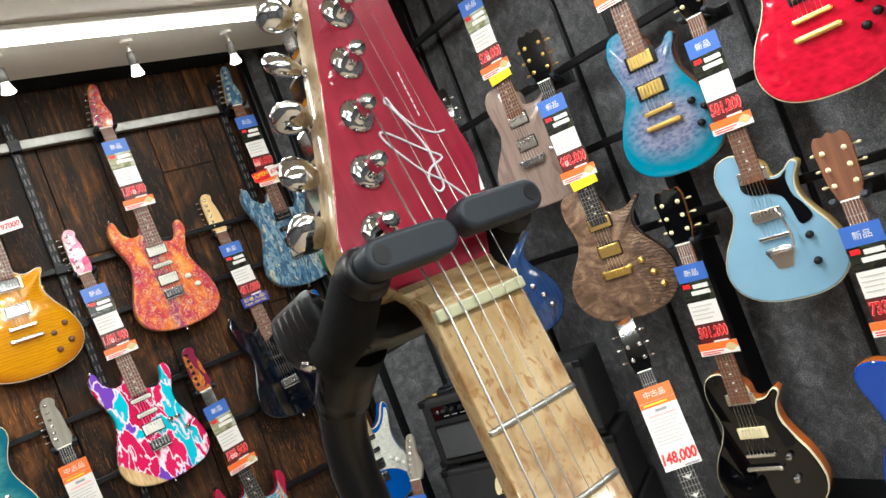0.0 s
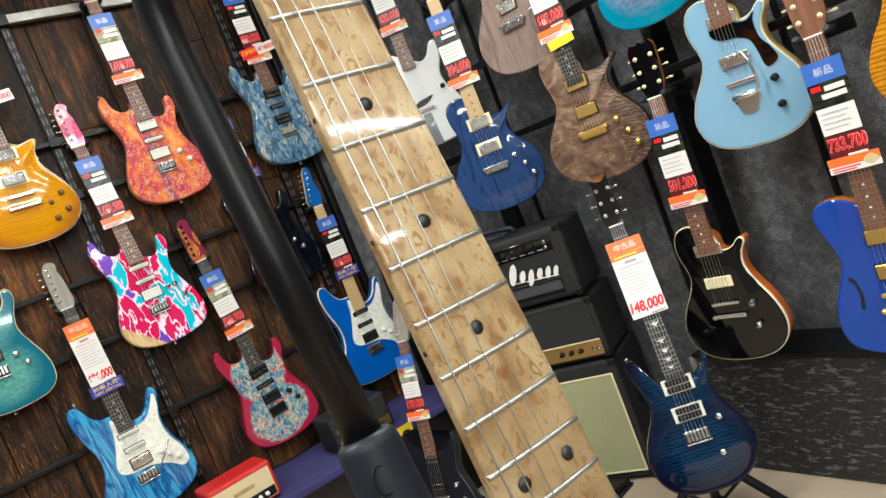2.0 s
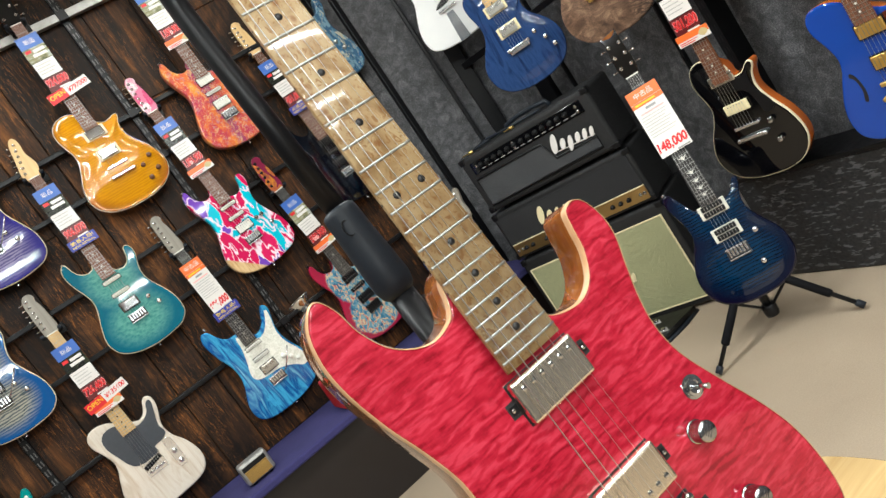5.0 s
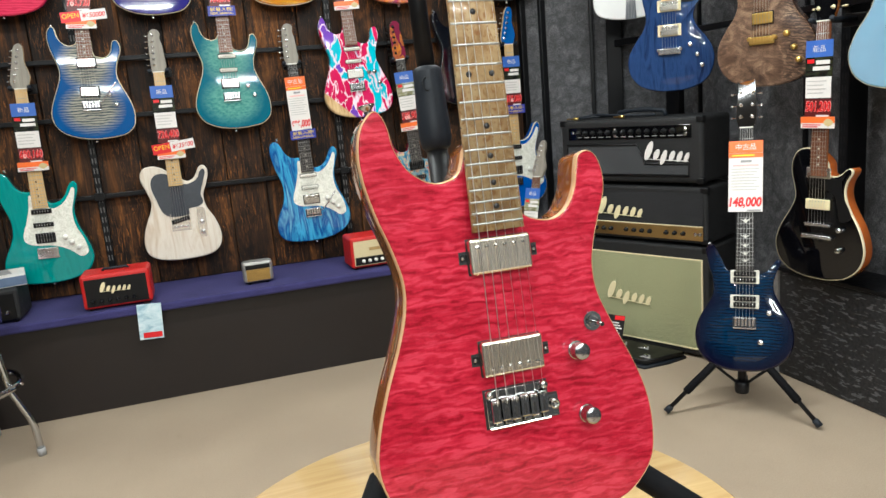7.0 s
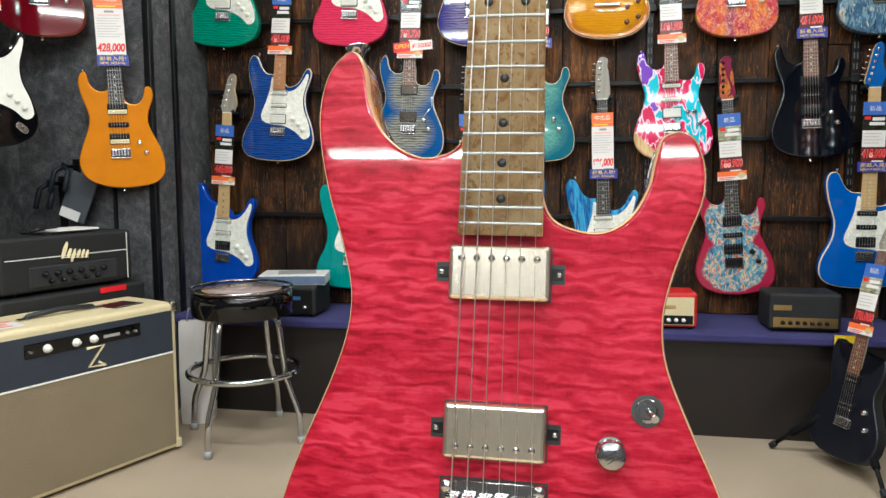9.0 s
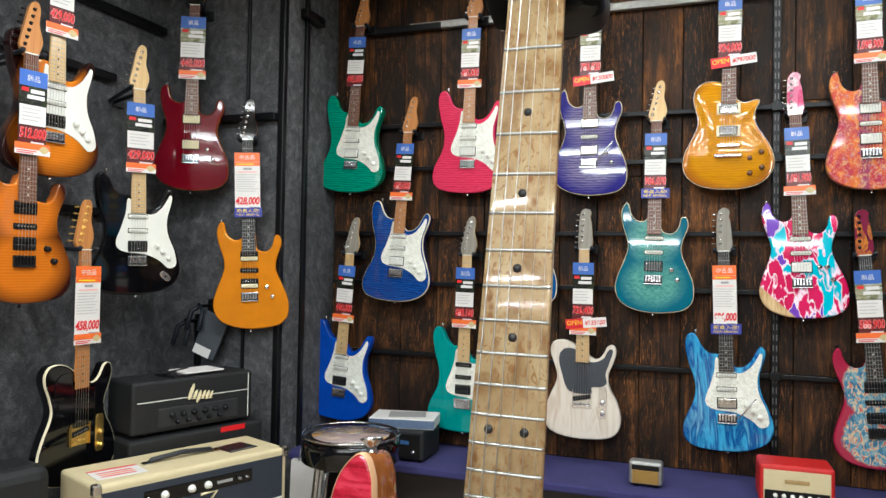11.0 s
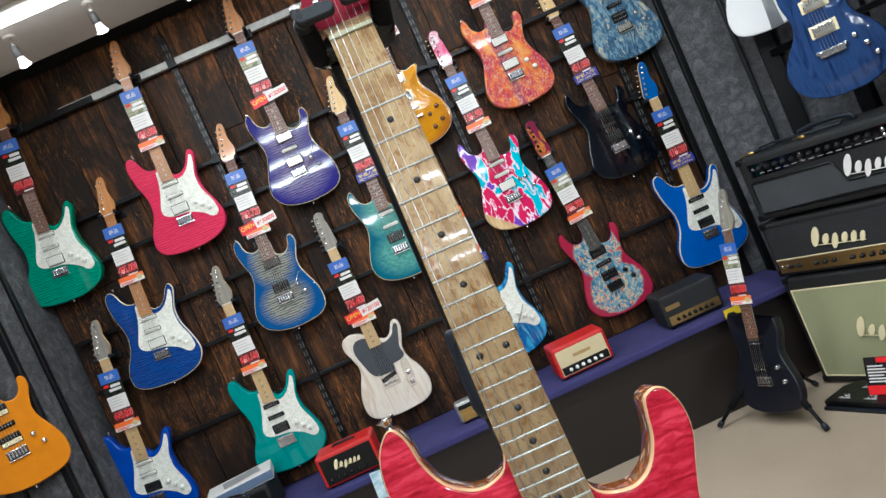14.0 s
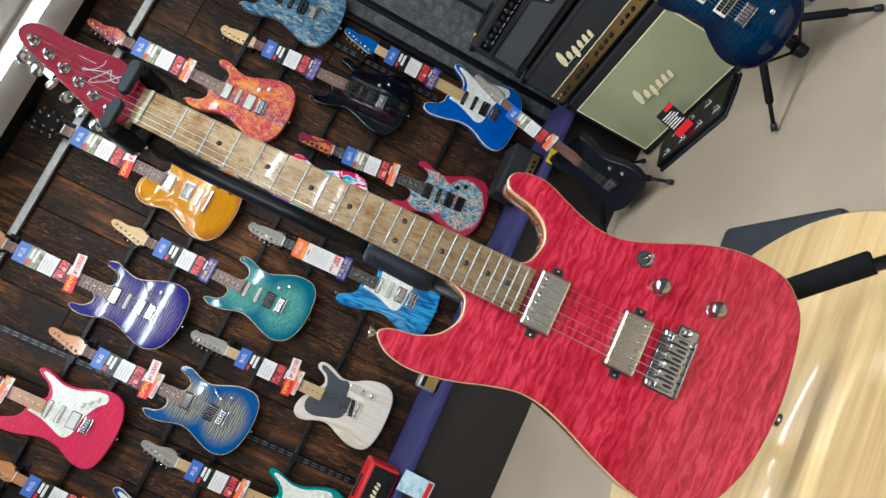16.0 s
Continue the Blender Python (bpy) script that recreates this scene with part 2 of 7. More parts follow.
def multi():
    """Poured paint: hanging cells of magenta, turquoise and purple with broad white seams; one bare corner."""
    k, col = splash("drip_paint", [C(196, 16, 78), C(20, 180, 200), C(206, 24, 88), C(112, 62, 176), C(24, 176, 196), C(200, 20, 82)], 20.0, (1.35, 0.55, 1), C(236, 214, 226), 2.2)
    wood = k.noise(30, 4, vec=k.vec((4, 0.5, 1), (0, 0, 40)))
    bare = k.ramp(wood, (0.35, C(186, 148, 100)), (0.6, C(214, 184, 138)))
    n = k.t.nodes.new("ShaderNodeSeparateXYZ")
    k.feed(n, 0, k.co.outputs["Object"])
    s = k.math("ADD", k.math("MULTIPLY", n.outputs[0], 1.0), n.outputs[1])
    k.put("Base Color", k.mix(k.ramp(k.math("ADD", s, 1.0), (0.178, 1.0), (0.182, 0.0)), col, bare))
    return k.m


def paisley():
    """Blue-grey foil with cream and rust scrolls, wine-red towards the rim."""
    k = Mat("paisley_paint", None, 0.3, 0.0, 1.0)
    v = k.vec((1, 0.6, 1))
    col = k.ramp(k.noise(26, 5, 0.65, 1.5, vec=v), (0.34, C(36, 82, 118)), (0.5, C(76, 132, 158)), (0.64, C(136, 166, 170)))
    scroll = k.noise(34, 3, 0.5, 2.6, vec=v)
    col = k.mix(k.ramp(scroll, (0.52, 0.0), (0.55, 0.9), (0.60, 0.9), (0.63, 0.0)), col, C(214, 190, 148))
    col = k.mix(k.ramp(scroll, (0.60, 0.0), (0.63, 0.85)), col, C(196, 84, 70))
    edge = k.math("ADD", burst_fac(k), k.math("MULTIPLY", k.noise(22, 3), 0.24))
    k.put("Base Color", k.mix(k.ramp(edge, (0.80, 0.0), (0.86, 1.0)), col, C(158, 30, 62)))
    return k.m


def foil(name, base, *tints):
    """Layered brushed paint: patches of several tints with ragged, hanging edges."""
    k = Mat(name, None, 0.28, 0.0, 1.0)
    col = k.ramp(k.noise(18, 4, 0.6), (0.35, tuple(v * 0.75 for v in base[:3]) + (1,)), (0.65, base))
    for i, (tint, lim, sc) in enumerate(tints):
        f = k.noise(sc, 5, 0.62, 1.6, vec=k.vec((1.5, 0.55, 1), move=(i * 3.7 + 1.3, i * 2.1, 0)))
        col = k.mix(k.ramp(f, (lim, 0.0), (lim + 0.05, 0.9)), col, tint)
    k.put("Base Color", col)
    return k.m


def swirl():
    """Hand-worked paint: orange over pink, a ragged plum stripe down the middle, pale flakes, rosy rim."""
    k = Mat("orange_pink_swirl", None, 0.28, 0.0, 1.0)
    v = k.vec((1.2, 0.7, 1))
    col = k.ramp(k.noise(11, 5, 0.6, 1.2, vec=v), (0.36, C(176, 50, 82)), (0.47, C(198, 80, 68)), (0.56, C(214, 110, 56)), (0.68, C(226, 158, 72)))
    rag = k.noise(26, 5, 0.65, 1.4, vec=v)
    n = k.t.nodes.new("ShaderNodeSeparateXYZ")
    k.feed(n, 0, k.co.outputs["Object"])
    off = k.math("ABSOLUTE", k.math("ADD", k.math("ADD", n.outputs[0], 0.022), k.math("MULTIPLY", k.math("SUBTRACT", rag, 0.5), 0.11)))
    col = k.mix(k.ramp(off, (0.012, 0.85), (0.022, 0.0)), col, C(142, 56, 104))
    edge = k.math("ADD", burst_fac(k), k.math("MULTIPLY", rag, 0.5))
    col = k.mix(k.ramp(edge, (1.02, 0.0), (1.14, 0.8)), col, C(188, 44, 78))
    flake = k.noise(54, 5, 0.7, 2.2, vec=k.vec((1, 0.7, 1), move=(2.3, 5.1, 0)))
    col = k.mix(k.ramp(flake, (0.53, 0.0), (0.59, 0.75)), col, C(214, 174, 128))
    lilac = k.noise(40, 5, 0.7, 2.0, vec=k.vec((1, 0.7, 1), move=(7.7, 1.9, 0)))
    col = k.mix(k.ramp(lilac, (0.58, 0.0), (0.62, 0.7)), col, C(176, 132, 148))
    k.put("Base Color", col)
    return k.m


def burl_wood():
    """Walnut burl: cloudy browns with dark curling grain lines, coarser and ridged towards the treble side."""
    k = Mat("burl_top", None, 0.34, 0.0, 0.7)
    v = k.vec((1, 1.5, 1), (0, 0, 18))
    cloud = k.noise(14, 4, 0.6, 1.5, vec=v)
    c = k.ramp(cloud, (0.32, C(62, 44, 35)), (0.52, C(114, 88, 70)), (0.70, C(158, 130, 104)))
    curl = k.noise(30, 5, 0.6, 4.0, vec=v)
    c = k.mix(k.ramp(curl, (0.47, 0.0), (0.50, 0.75), (0.53, 0.0)), c, C(54, 36, 28))
    band = k.wave(20, 9, vec=v, direction="Y", detail=3, dscale=2.0)
    n = k.t.nodes.new("ShaderNodeSeparateXYZ")
    k.feed(n, 0, k.co.outputs["Object"])
    c = k.mix(k.math("MULTIPLY", k.ramp(n.outputs[0], (0.03, 0.0), (0.09, 0.8)), k.ramp(band, (0.35, 1.0), (0.6, 0.0))), c, C(50, 34, 27))
    k.put("Base Color", c)
    return k.m


def wall_planks():
    k = Mat("dark_stained_planks", None, 0.55)
    k.put("Specular IOR Level", 0.22)
    r = k.rnd()
    base = k.co.outputs["Object"]
    off = k.t.nodes.new("ShaderNodeVectorMath")
    off.operation = "ADD"
    k.feed(off, 0, base)
    cmb = k.t.nodes.new("ShaderNodeCombineXYZ")
    k.feed(cmb, 0, k.math("MULTIPLY", r, 37.0)), k.feed(cmb, 2, k.math("MULTIPLY", r, 11.0))
    k.feed(off, 1, cmb.outputs[0])
    v = k.vec((5, 5, 0.35), source=off.outputs[0])
    f = k.noise(7, 7, 0.7, 0.8, vec=v)
    blot = k.noise(3.6, 6, 0.65, 0.9, vec=k.vec((1, 1, 0.55), source=off.outputs[0]))
    c = k.ramp(f, (0.34, C(26, 16, 10)), (0.50, C(76, 48, 26)), (0.66, C(146, 92, 46)))
    c = k.mix(k.ramp(blot, (0.44, 0.92), (0.62, 0.0)), c, C(16, 11, 8))
    rub = k.noise(34, 6, 0.8, 2.2, vec=k.vec((3.2, 2, 0.26), source=off.outputs[0]))
    here = k.noise(2.6, 4, 0.6, vec=k.vec((1, 1, 0.8), source=off.outputs[0]))
    c = k.mix(k.math("MULTIPLY", k.ramp(rub, (0.56, 0.0), (0.62, 0.75)), k.ramp(here, (0.42, 0.10), (0.56, 1.0))), c, C(200, 126, 58))
    crack = k.noise(46, 4, 0.7, 1.0, vec=k.vec((4, 2, 0.16), source=off.outputs[0]))
    c = k.mix(k.ramp(crack, (0.30, 0.9), (0.36, 0.0)), c, C(10, 7, 6))
    c = k.mix(k.math("MULTIPLY", r, 0.40), c, C(22, 16, 13))
    k.put("Base Color", c)
    k.put("Roughness", k.ramp(f, (0.3, 0.46), (0.7, 0.7)))
    k.bump(f, 0.4, 0.003)
    return k.m


PLANK = wall_planks()


def carpet(name, colour, amount=0.4, scale=180.0):
    k = Mat(name, None, 0.95)
    f = k.noise(scale, 3, 0.7)
    g = k.noise(9, 6, 0.7)
    c = k.ramp(k.mix(0.55, f, g), (0.32, tuple(v * (1 - amount) for v in colour[:3]) + (1,)), (0.68, tuple(min(1, v * (1 + amount)) for v in colour[:3]) + (1,)))
    k.put("Base Color", c)
    k.bump(f, 0.5, 0.002)
    return k.m


def felt(name):
    """Needle felt: fine fibres, cloudy pale patches and a few rubbed streaks."""
    k = Mat(name, None, 0.96)
    k.put("Specular IOR Level", 0.15)
    f = k.noise(210, 3, 0.7)
    g = k.noise(22, 6, 0.72, 0.6)
    b = k.noise(3.0, 4, 0.6)
    c = k.ramp(k.mix(0.5, f, g), (0.34, C(48, 48, 49)), (0.50, C(84, 84, 86)), (0.68, C(138, 138, 140)))
    c = k.mix(k.ramp(b, (0.40, 0.30), (0.62, 0.0)), c, C(52, 51, 51))
    k.put("Base Color", c)
    k.bump(f, 0.5, 0.002)
    return k.m


PANELC = felt("charcoal_panel_felt")
PURPLEC = carpet("purple_bench_carpet", C(50, 47, 94), 0.3)


def floor_mat():
    k = Mat("beige_shop_floor", None, 0.6)
    f = k.noise(240, 3, 0.7)
    g = k.noise(1.7, 5, 0.6)
    s = k.noise(9, 5, 0.7, 1.0)
    c = k.ramp(k.mix(0.5, f, g), (0.30, C(138, 122, 104)), (0.70, C(172, 155, 133)))
    c = k.mix(k.ramp(s, (0.60, 0.0), (0.8, 0.22)), c, C(112, 96, 80))
    k.put("Base Color", c)
    k.put("Roughness", k.ramp(g, (0.3, 0.45), (0.7, 0.7)))
    k.bump(f, 0.15, 0.001)
    return k.m


FLOORM = floor_mat()
CEILM = worn("white_ceiling_paint", C(206, 202, 194), 0.8, 0, 0.06, 3, grain=0.1)
DARKP = worn("dark_brown_laminate", C(27, 20, 18), 0.40, 0, 0.12, 2.5)
BLACKW = worn("flat_black", C(18, 17, 17), 0.7, 0, 0.2, 4)
WALLM = worn("unseen_wall_grey", C(74, 72, 71), 0.8, 0, 0.08, 2)
TABLEM = grained("table_beech", C(202, 172, 120), C(168, 136, 90), 0.26, along="X", scale=13, coat=0.4)
LEATHER = worn("black_leatherette", C(38, 40, 44), 0.36, 0, 0.2, 6, grain=0.3)
TOLEX = worn("black_tolex", C(20, 20, 21), 0.62, 0, 0.25, 30, grain=0.6)
TOLEXB = worn("cream_tolex", C(206, 190, 150), 0.55, 0, 0.08, 30, grain=0.5)
REDT = worn("red_tolex", C(188, 26, 24), 0.5, 0, 0.1, 30, grain=0.4)


def cloth(name, a, b, scale=420.0):
    k = Mat(name, None, 0.9)
    w1 = k.wave(scale, 0.5, direction="X")
    w2 = k.wave(scale, 0.5, direction="Z")
    f = k.math("MULTIPLY", k.math("ADD", w1, w2), 0.5)
    c = k.ramp(k.mix(0.3, f, k.noise(6, 4)), (0.3, a), (0.7, b))
    k.put("Base Color", c)
    k.bump(f, 0.4, 0.001)
    return k.m


GRILLG = cloth("olive_grille_cloth", C(132, 132, 98), C(168, 168, 128))
GRILLT = cloth("taupe_grille_cloth", C(112, 98, 76), C(146, 130, 104))
GRILLB = cloth("black_grille_cloth", C(20, 20, 21), C(40, 40, 42))
GOLDP = metal("gold_panel", (0.55, 0.38, 0.16, 1), 0.35)
NAVYP = worn("slate_panel", C(44, 50, 60), 0.5, 0, 0.1, 8)
PAPERW = worn("white_paper", C(222, 217, 212), 0.4, 0, 0.04, 20)
PAPERB = worn("blue_print", C(58, 100, 178), 0.35, 0, 0.08, 20)
PAPERO = worn("orange_print", C(236, 110, 46), 0.35, 0, 0.08, 20)
PAPERK = worn("black_print", C(24, 22, 24), 0.3, 0, 0.15, 20)
PAPERDR = worn("dark_red_print", C(92, 22, 24), 0.35, 0, 0.15, 20)
PAPERP = worn("pale_pink_print", C(238, 176, 170), 0.4, 0, 0.06, 20)
PAPERR = worn("red_print", C(214, 26, 34), 0.4, 0, 0.08, 20)
PAPERY = worn("yellow_print", C(240, 206, 40), 0.4, 0, 0.08, 20)
PAPERN = worn("navy_print", C(48, 56, 150), 0.35, 0, 0.08, 20)
PAPERL = worn("pale_grey_print", C(184, 180, 176), 0.5, 0, 0.08, 30)
PAPERG = worn("grey_print", C(150, 148, 146), 0.5, 0, 0.1, 30)
PAPERT = worn("tan_print", C(196, 176, 128), 0.5, 0, 0.1, 30)


def photo_print(name, a, b, c):
    k = Mat(name, None, 0.2)
    n = k.noise(30, 5, 0.6, 0.8, vec=k.vec((0.6, 1.6, 1)))
    k.put("Base Color", k.ramp(n, (0.35, a), (0.5, b), (0.68, c)))
    return k.m


PHOTO = photo_print("landscape_print", C(70, 82, 62), C(150, 146, 112), C(196, 204, 208))
PHOTOD = photo_print("dark_print", C(16, 16, 18), C(34, 36, 30), C(60, 66, 40))


def glow(name, colour, strength):
    k = Mat(name, (0.8, 0.8, 0.8, 1), 0.5)
    k.put("Emission Color", colour), k.put("Emission Strength", strength)
    return k.m


TUBEM = glow("tube_glow", (1.0, 0.99, 0.96, 1), 11.0)
CUPM = glow("lit_reflector_glass", (1.0, 0.95, 0.88, 1), 0.7)
BULBM = glow("bulb_glow", (1.0, 0.95, 0.86, 1), 9.0)


# ---- mesh helpers ----
def thing(name, label, category, m=None, group="", kind=""):
    ob = new(name)
    ob.empty_display_size = 0.02
    ob.matrix_world = m or Matrix()
    return tagged(ob, label, category, group, kind)


def mesh_of(name, bm, mats, smooth=None):
    me = bpy.data.meshes.new(name)
    if smooth is not None:
        for fc in bm.faces:
            fc.smooth = smooth
    bm.to_mesh(me)
    bm.free()
    for q in mats if isinstance(mats, (list, tuple)) else (mats,):
        me.materials.append(q)
    return me


def part(name, bm, material, parent, label="", m=None, smooth=None):
    """One mesh object under a thing or a part; bm may be a ready mesh."""
    ob = new(name, bm if isinstance(bm, bpy.types.Mesh) else mesh_of(name, bm, material, smooth))
    ob.parent = parent
    if m is not None:
        ob.matrix_basis = m
    return tagged(ob, label)


def single(name, bm, material, label, category, m=None, group="", kind="", smooth=None):
    ob = new(name, bm if isinstance(bm, bpy.types.Mesh) else mesh_of(name, bm, material, smooth))
    if m is not None:
        ob.matrix_world = m
    return tagged(ob, label, category, group, kind)


def box(x0, x1, y0, y1, z0, z1, bevel=0.0, seg=2, bm=None):
    own = bm is None
    bm = bm or bmesh.new()
    vs = [bm.verts.new((x, y, z)) for x in (x0, x1) for y in (y0, y1) for z in (z0, z1)]
    made = [bm.faces.new([vs[i] for i in q]) for q in ((0, 1, 3, 2), (4, 6, 7, 5), (0, 4, 5, 1), (2, 3, 7, 6), (0, 2, 6, 4), (1, 5, 7, 3))]
    if bevel:
        es = list({e for q in made for e in q.edges})
        bmesh.ops.bevel(bm, geom=es, offset=bevel, segments=seg, affect="EDGES", profile=0.5)
    return bm


def lathe(profile, n=20, bm=None, m=None, cap=True):
    """A turned form from (radius, height) pairs, about z."""
    bm = bm or bmesh.new()
    m = m or Matrix()
    rings = []
    for r, z in profile:
        rings.append([bm.verts.new(m @ Vector((r * math.cos(2 * math.pi * k / n), r * math.sin(2 * math.pi * k / n), z))) for k in range(n)])
    for a, b in zip(rings, rings[1:]):
        for k in range(n):
            f = bm.faces.new((a[k], a[(k + 1) % n], b[(k + 1) % n], b[k]))
            f.smooth = True
    if cap:
        bm.faces.new(rings[0][::-1])
        bm.faces.new(rings[-1])
    return bm


def tube(points, radius, n=10, bm=None, close=False):
    """A round bar along a line of points; radius may be a list."""
    bm = bm or bmesh.new()
    pts = [Vector(p) for p in points]
    rings, up = [], None
    cnt = len(pts)
    for i, p in enumerate(pts):
        if close:
            d = pts[(i + 1) % cnt] - pts[i - 1]
        else:
            d = pts[min(i + 1, cnt - 1)] - pts[max(i - 1, 0)]
        d.normalize()
        if up is None:
            up = Vector((0, 0, 1)) if abs(d.z) < 0.9 else Vector((1, 0, 0))
        a = d.cross(up).normalized()
        up = a.cross(d).normalized()
        r = radius[i] if isinstance(radius, (list, tuple)) else radius
        rings.append([bm.verts.new(p + r * (math.cos(2 * math.pi * k / n) * a + math.sin(2 * math.pi * k / n) * up)) for k in range(n)])
    pairs = list(zip(rings, rings[1:])) + ([(rings[-1], rings[0])] if close else [])
    for a, b in pairs:
        for k in range(n):
            f = bm.faces.new((a[k], a[(k + 1) % n], b[(k + 1) % n], b[k]))
            f.smooth = True
    if not close:
        bm.faces.new(rings[0][::-1])
        bm.faces.new(rings[-1])
    return bm


def curve_through(pts, per=5, close=True):
    """Catmull-Rom points through 2D control points."""
    out, n = [], len(pts)
    last = n if close else n - 1
    for i in range(last):
        q = [Vector((*pts[(i + k) % n if close else min(max(i + k, 0), n - 1)], 0)) for k in (-1, 0, 1, 2)]
        for s in range(per):
            t = s / per
            v = 0.5 * (2 * q[1] + (q[2] - q[0]) * t + (2 * q[0] - 5 * q[1] + 4 * q[2] - q[3]) * t * t + (3 * q[1] - q[0] - 3 * q[2] + q[3]) * t ** 3)
            out.append((v.x, v.y))
    if not close:
        out.append(tuple(pts[-1]))
    return out


def inset(pts, d):
    out, n = [], len(pts)
    area = sum(pts[i][0] * pts[(i + 1) % n][1] - pts[(i + 1) % n][0] * pts[i][1] for i in range(n))
    sg = 1 if area > 0 else -1
    for i in range(n):
        a, b = Vector(pts[i - 1]), Vector(pts[(i + 1) % n])
        t = (b - a).normalized()
        out.append((pts[i][0] - sg * t.y * d, pts[i][1] + sg * t.x * d))
    return out


def slab(pts, z0, z1, r=0.0, r0=None, steps=3):
    """A solid with the given outline between two heights, its rims rounded by r (top) and r0 (bottom). Slot 0: top, 1: rest."""
    bm = bmesh.new()
    n = len(pts)
    area = sum(pts[i][0] * pts[(i + 1) % n][1] - pts[(i + 1) % n][0] * pts[i][1] for i in range(n))
    if area < 0:
        pts = pts[::-1]
    r0 = r if r0 is None else r0
    prof = []
    for k in range(steps + 1):
        a = math.pi / 2 * k / steps
        prof.append((r * (1 - math.sin(a)), z1 - r * (1 - math.cos(a)), k))
    for k in range(steps + 1):
        a = math.pi / 2 * k / steps
        prof.append((r0 * (1 - math.cos(a)), z0 + r0 * (1 - math.sin(a)), 9))
    if r == 0:
        prof = [(0, z1, 0)] + prof[steps + 1:]
    if r0 == 0:
        prof = prof[: -steps - 1] + [(0, z0, 9)]
    rings = [[bm.verts.new((x, y, z)) for x, y in inset(pts, d)] for d, z, _ in prof]
    top = bm.faces.new(rings[0])
    top.material_index = 0
    bot = bm.faces.new(rings[-1][::-1])
    bot.material_index = 1
    for j, (a, b) in enumerate(zip(rings, rings[1:])):
        for k in range(n):
            f = bm.faces.new((a[k], b[k], b[(k + 1) % n], a[(k + 1) % n]))
            f.smooth, f.material_index = True, (0 if r and j < steps - 1 else 1)
    return bm


def lettering(text, height, material, parent, m, name="lettering", width=None, slant=0.0, bold=0.0):
    """Words as a flat mesh, centred, in the plane of m."""
    data = bpy.data.curves.new("words", "FONT")
    data.body, data.size, data.align_x, data.align_y = text, 1.0, "CENTER", "CENTER"
    data.shear = slant
    data.offset = bold
    tmp = new("words", data)
    bpy.context.view_layer.update()
    me = bpy.data.meshes.new_from_object(tmp.evaluated_get(bpy.context.evaluated_depsgraph_get()))
    bpy.data.objects.remove(tmp)
    bpy.data.curves.remove(data)
    co = [v.co for v in me.vertices]
    w = max(c.x for c in co) - min(c.x for c in co)
    h = max(c.y for c in co) - min(c.y for c in co)
    cx, cy = (max(c.x for c in co) + min(c.x for c in co)) / 2, (max(c.y for c in co) + min(c.y for c in co)) / 2
    sx = (width / w) if width else height / h
    for v in me.vertices:
        v.co = ((v.co.x - cx) * sx, (v.co.y - cy) * height / h, 0)
    me.materials.clear()
    me.materials.append(material)
    return part(name, me, material, parent, m=m)


def strokes(pts, radius, parent, material, m, name="emblem"):
    return part(name, tube([(x, y, 0) for x, y in pts], radius, 6), material, parent, m=m)


# ---- the room ----
WX0, WX1, WY = -1.21, 1.76, 3.32
TOP = 2.60


def wall_slab(name, x0, x1, y0, y1, z0, z1, material, label):
    return single(name, box(x0, x1, y0, y1, z0, z1), material, label, "wall", kind="structure")


single("floor", box(-4.2, 4.6, -4.6, 3.6, -0.06, 0.0), FLOORM, "beige shop floor with faint scuffs and seams", "floor", kind="structure")
wall_wood = wall_slab("wall_north", WX0 - 0.1, WX1 + 0.1, WY + 0.012, WY + 0.12, 0, 2.9, BLACKW, "wall of dark stained upright wooden planks")
wall_slab("wall_east", 2.30, 2.42, -4.6, 3.0, 0, 2.9, PANELC, "wall covered with charcoal felt panels")
wall_slab("wall_west", -1.92, -1.80, -4.6, 2.80, 0, 2.9, PANELC, "side wall covered with charcoal felt")
wall_slab("wall_west_panel", -1.92, -1.18, 2.80, 2.92, 0, 2.9, PANELC, "charcoal felt panel wall beside the plank wall")
wall_slab("wall_west_return", -1.33, -1.21, 2.92, 3.44, 0, 2.9, PANELC, "charcoal felt return wall in the corner")
# unseen wall added to close the room; its grey sets what gloss reflects
wall_slab("wall_south", -1.92, 2.42, -4.6, -4.48, 0, 2.9, WALLM, "unseen plain grey wall that closes the room")

# angled felt panels in the right-hand corner
for a, b, nm in (((1.76, 3.30), (1.86, 3.27), "wall_corner_strip"), ((1.86, 3.27), (2.30, 3.00), "wall_corner_panel")):
    d = Vector((b[0] - a[0], b[1] - a[1], 0))
    ang = math.degrees(math.atan2(d.y, d.x))
    single(nm, box(0, d.length, 0, 0.10, 0, 2.9), PANELC, "angled charcoal felt panel in the corner", "wall", pose(a[0], a[1], 0, 0, 0, ang), kind="structure")


def upright(name, x, y, z0, z1, w, d, material, label, rz=0):
    return single(name, box(-w / 2, w / 2, -d / 2, d / 2, z0, z1, 0.004), material, label, "trim", pose(x, y, 0, 0, 0, rz), kind="structure")


upright("trim", -1.185, 2.795, 0, 2.6, 0.03, 0.03, BLACKM, "black corner trim on the felt panel")
upright("trim", -1.36, 2.795, 0, 2.6, 0.012, 0.02, BLACKM, "black seam strip between felt panels")
upright("trim", -1.205, 3.02, 0, 2.6, 0.02, 0.03, BLACKM, "black seam strip between felt panels")
upright("trim", 1.86, 3.265, 0, 2.6, 0.03, 0.03, BLACKM, "black corner trim on the felt panel")
upright("trim", 2.06, 3.135, 0, 2.6, 0.02, 0.03, BLACKM, "black seam strip between felt panels", -31)
upright("trim", 1.765, 3.30, 0.42, 2.6, 0.03, 0.05, BLACKM, "black end strip of the plank wall")
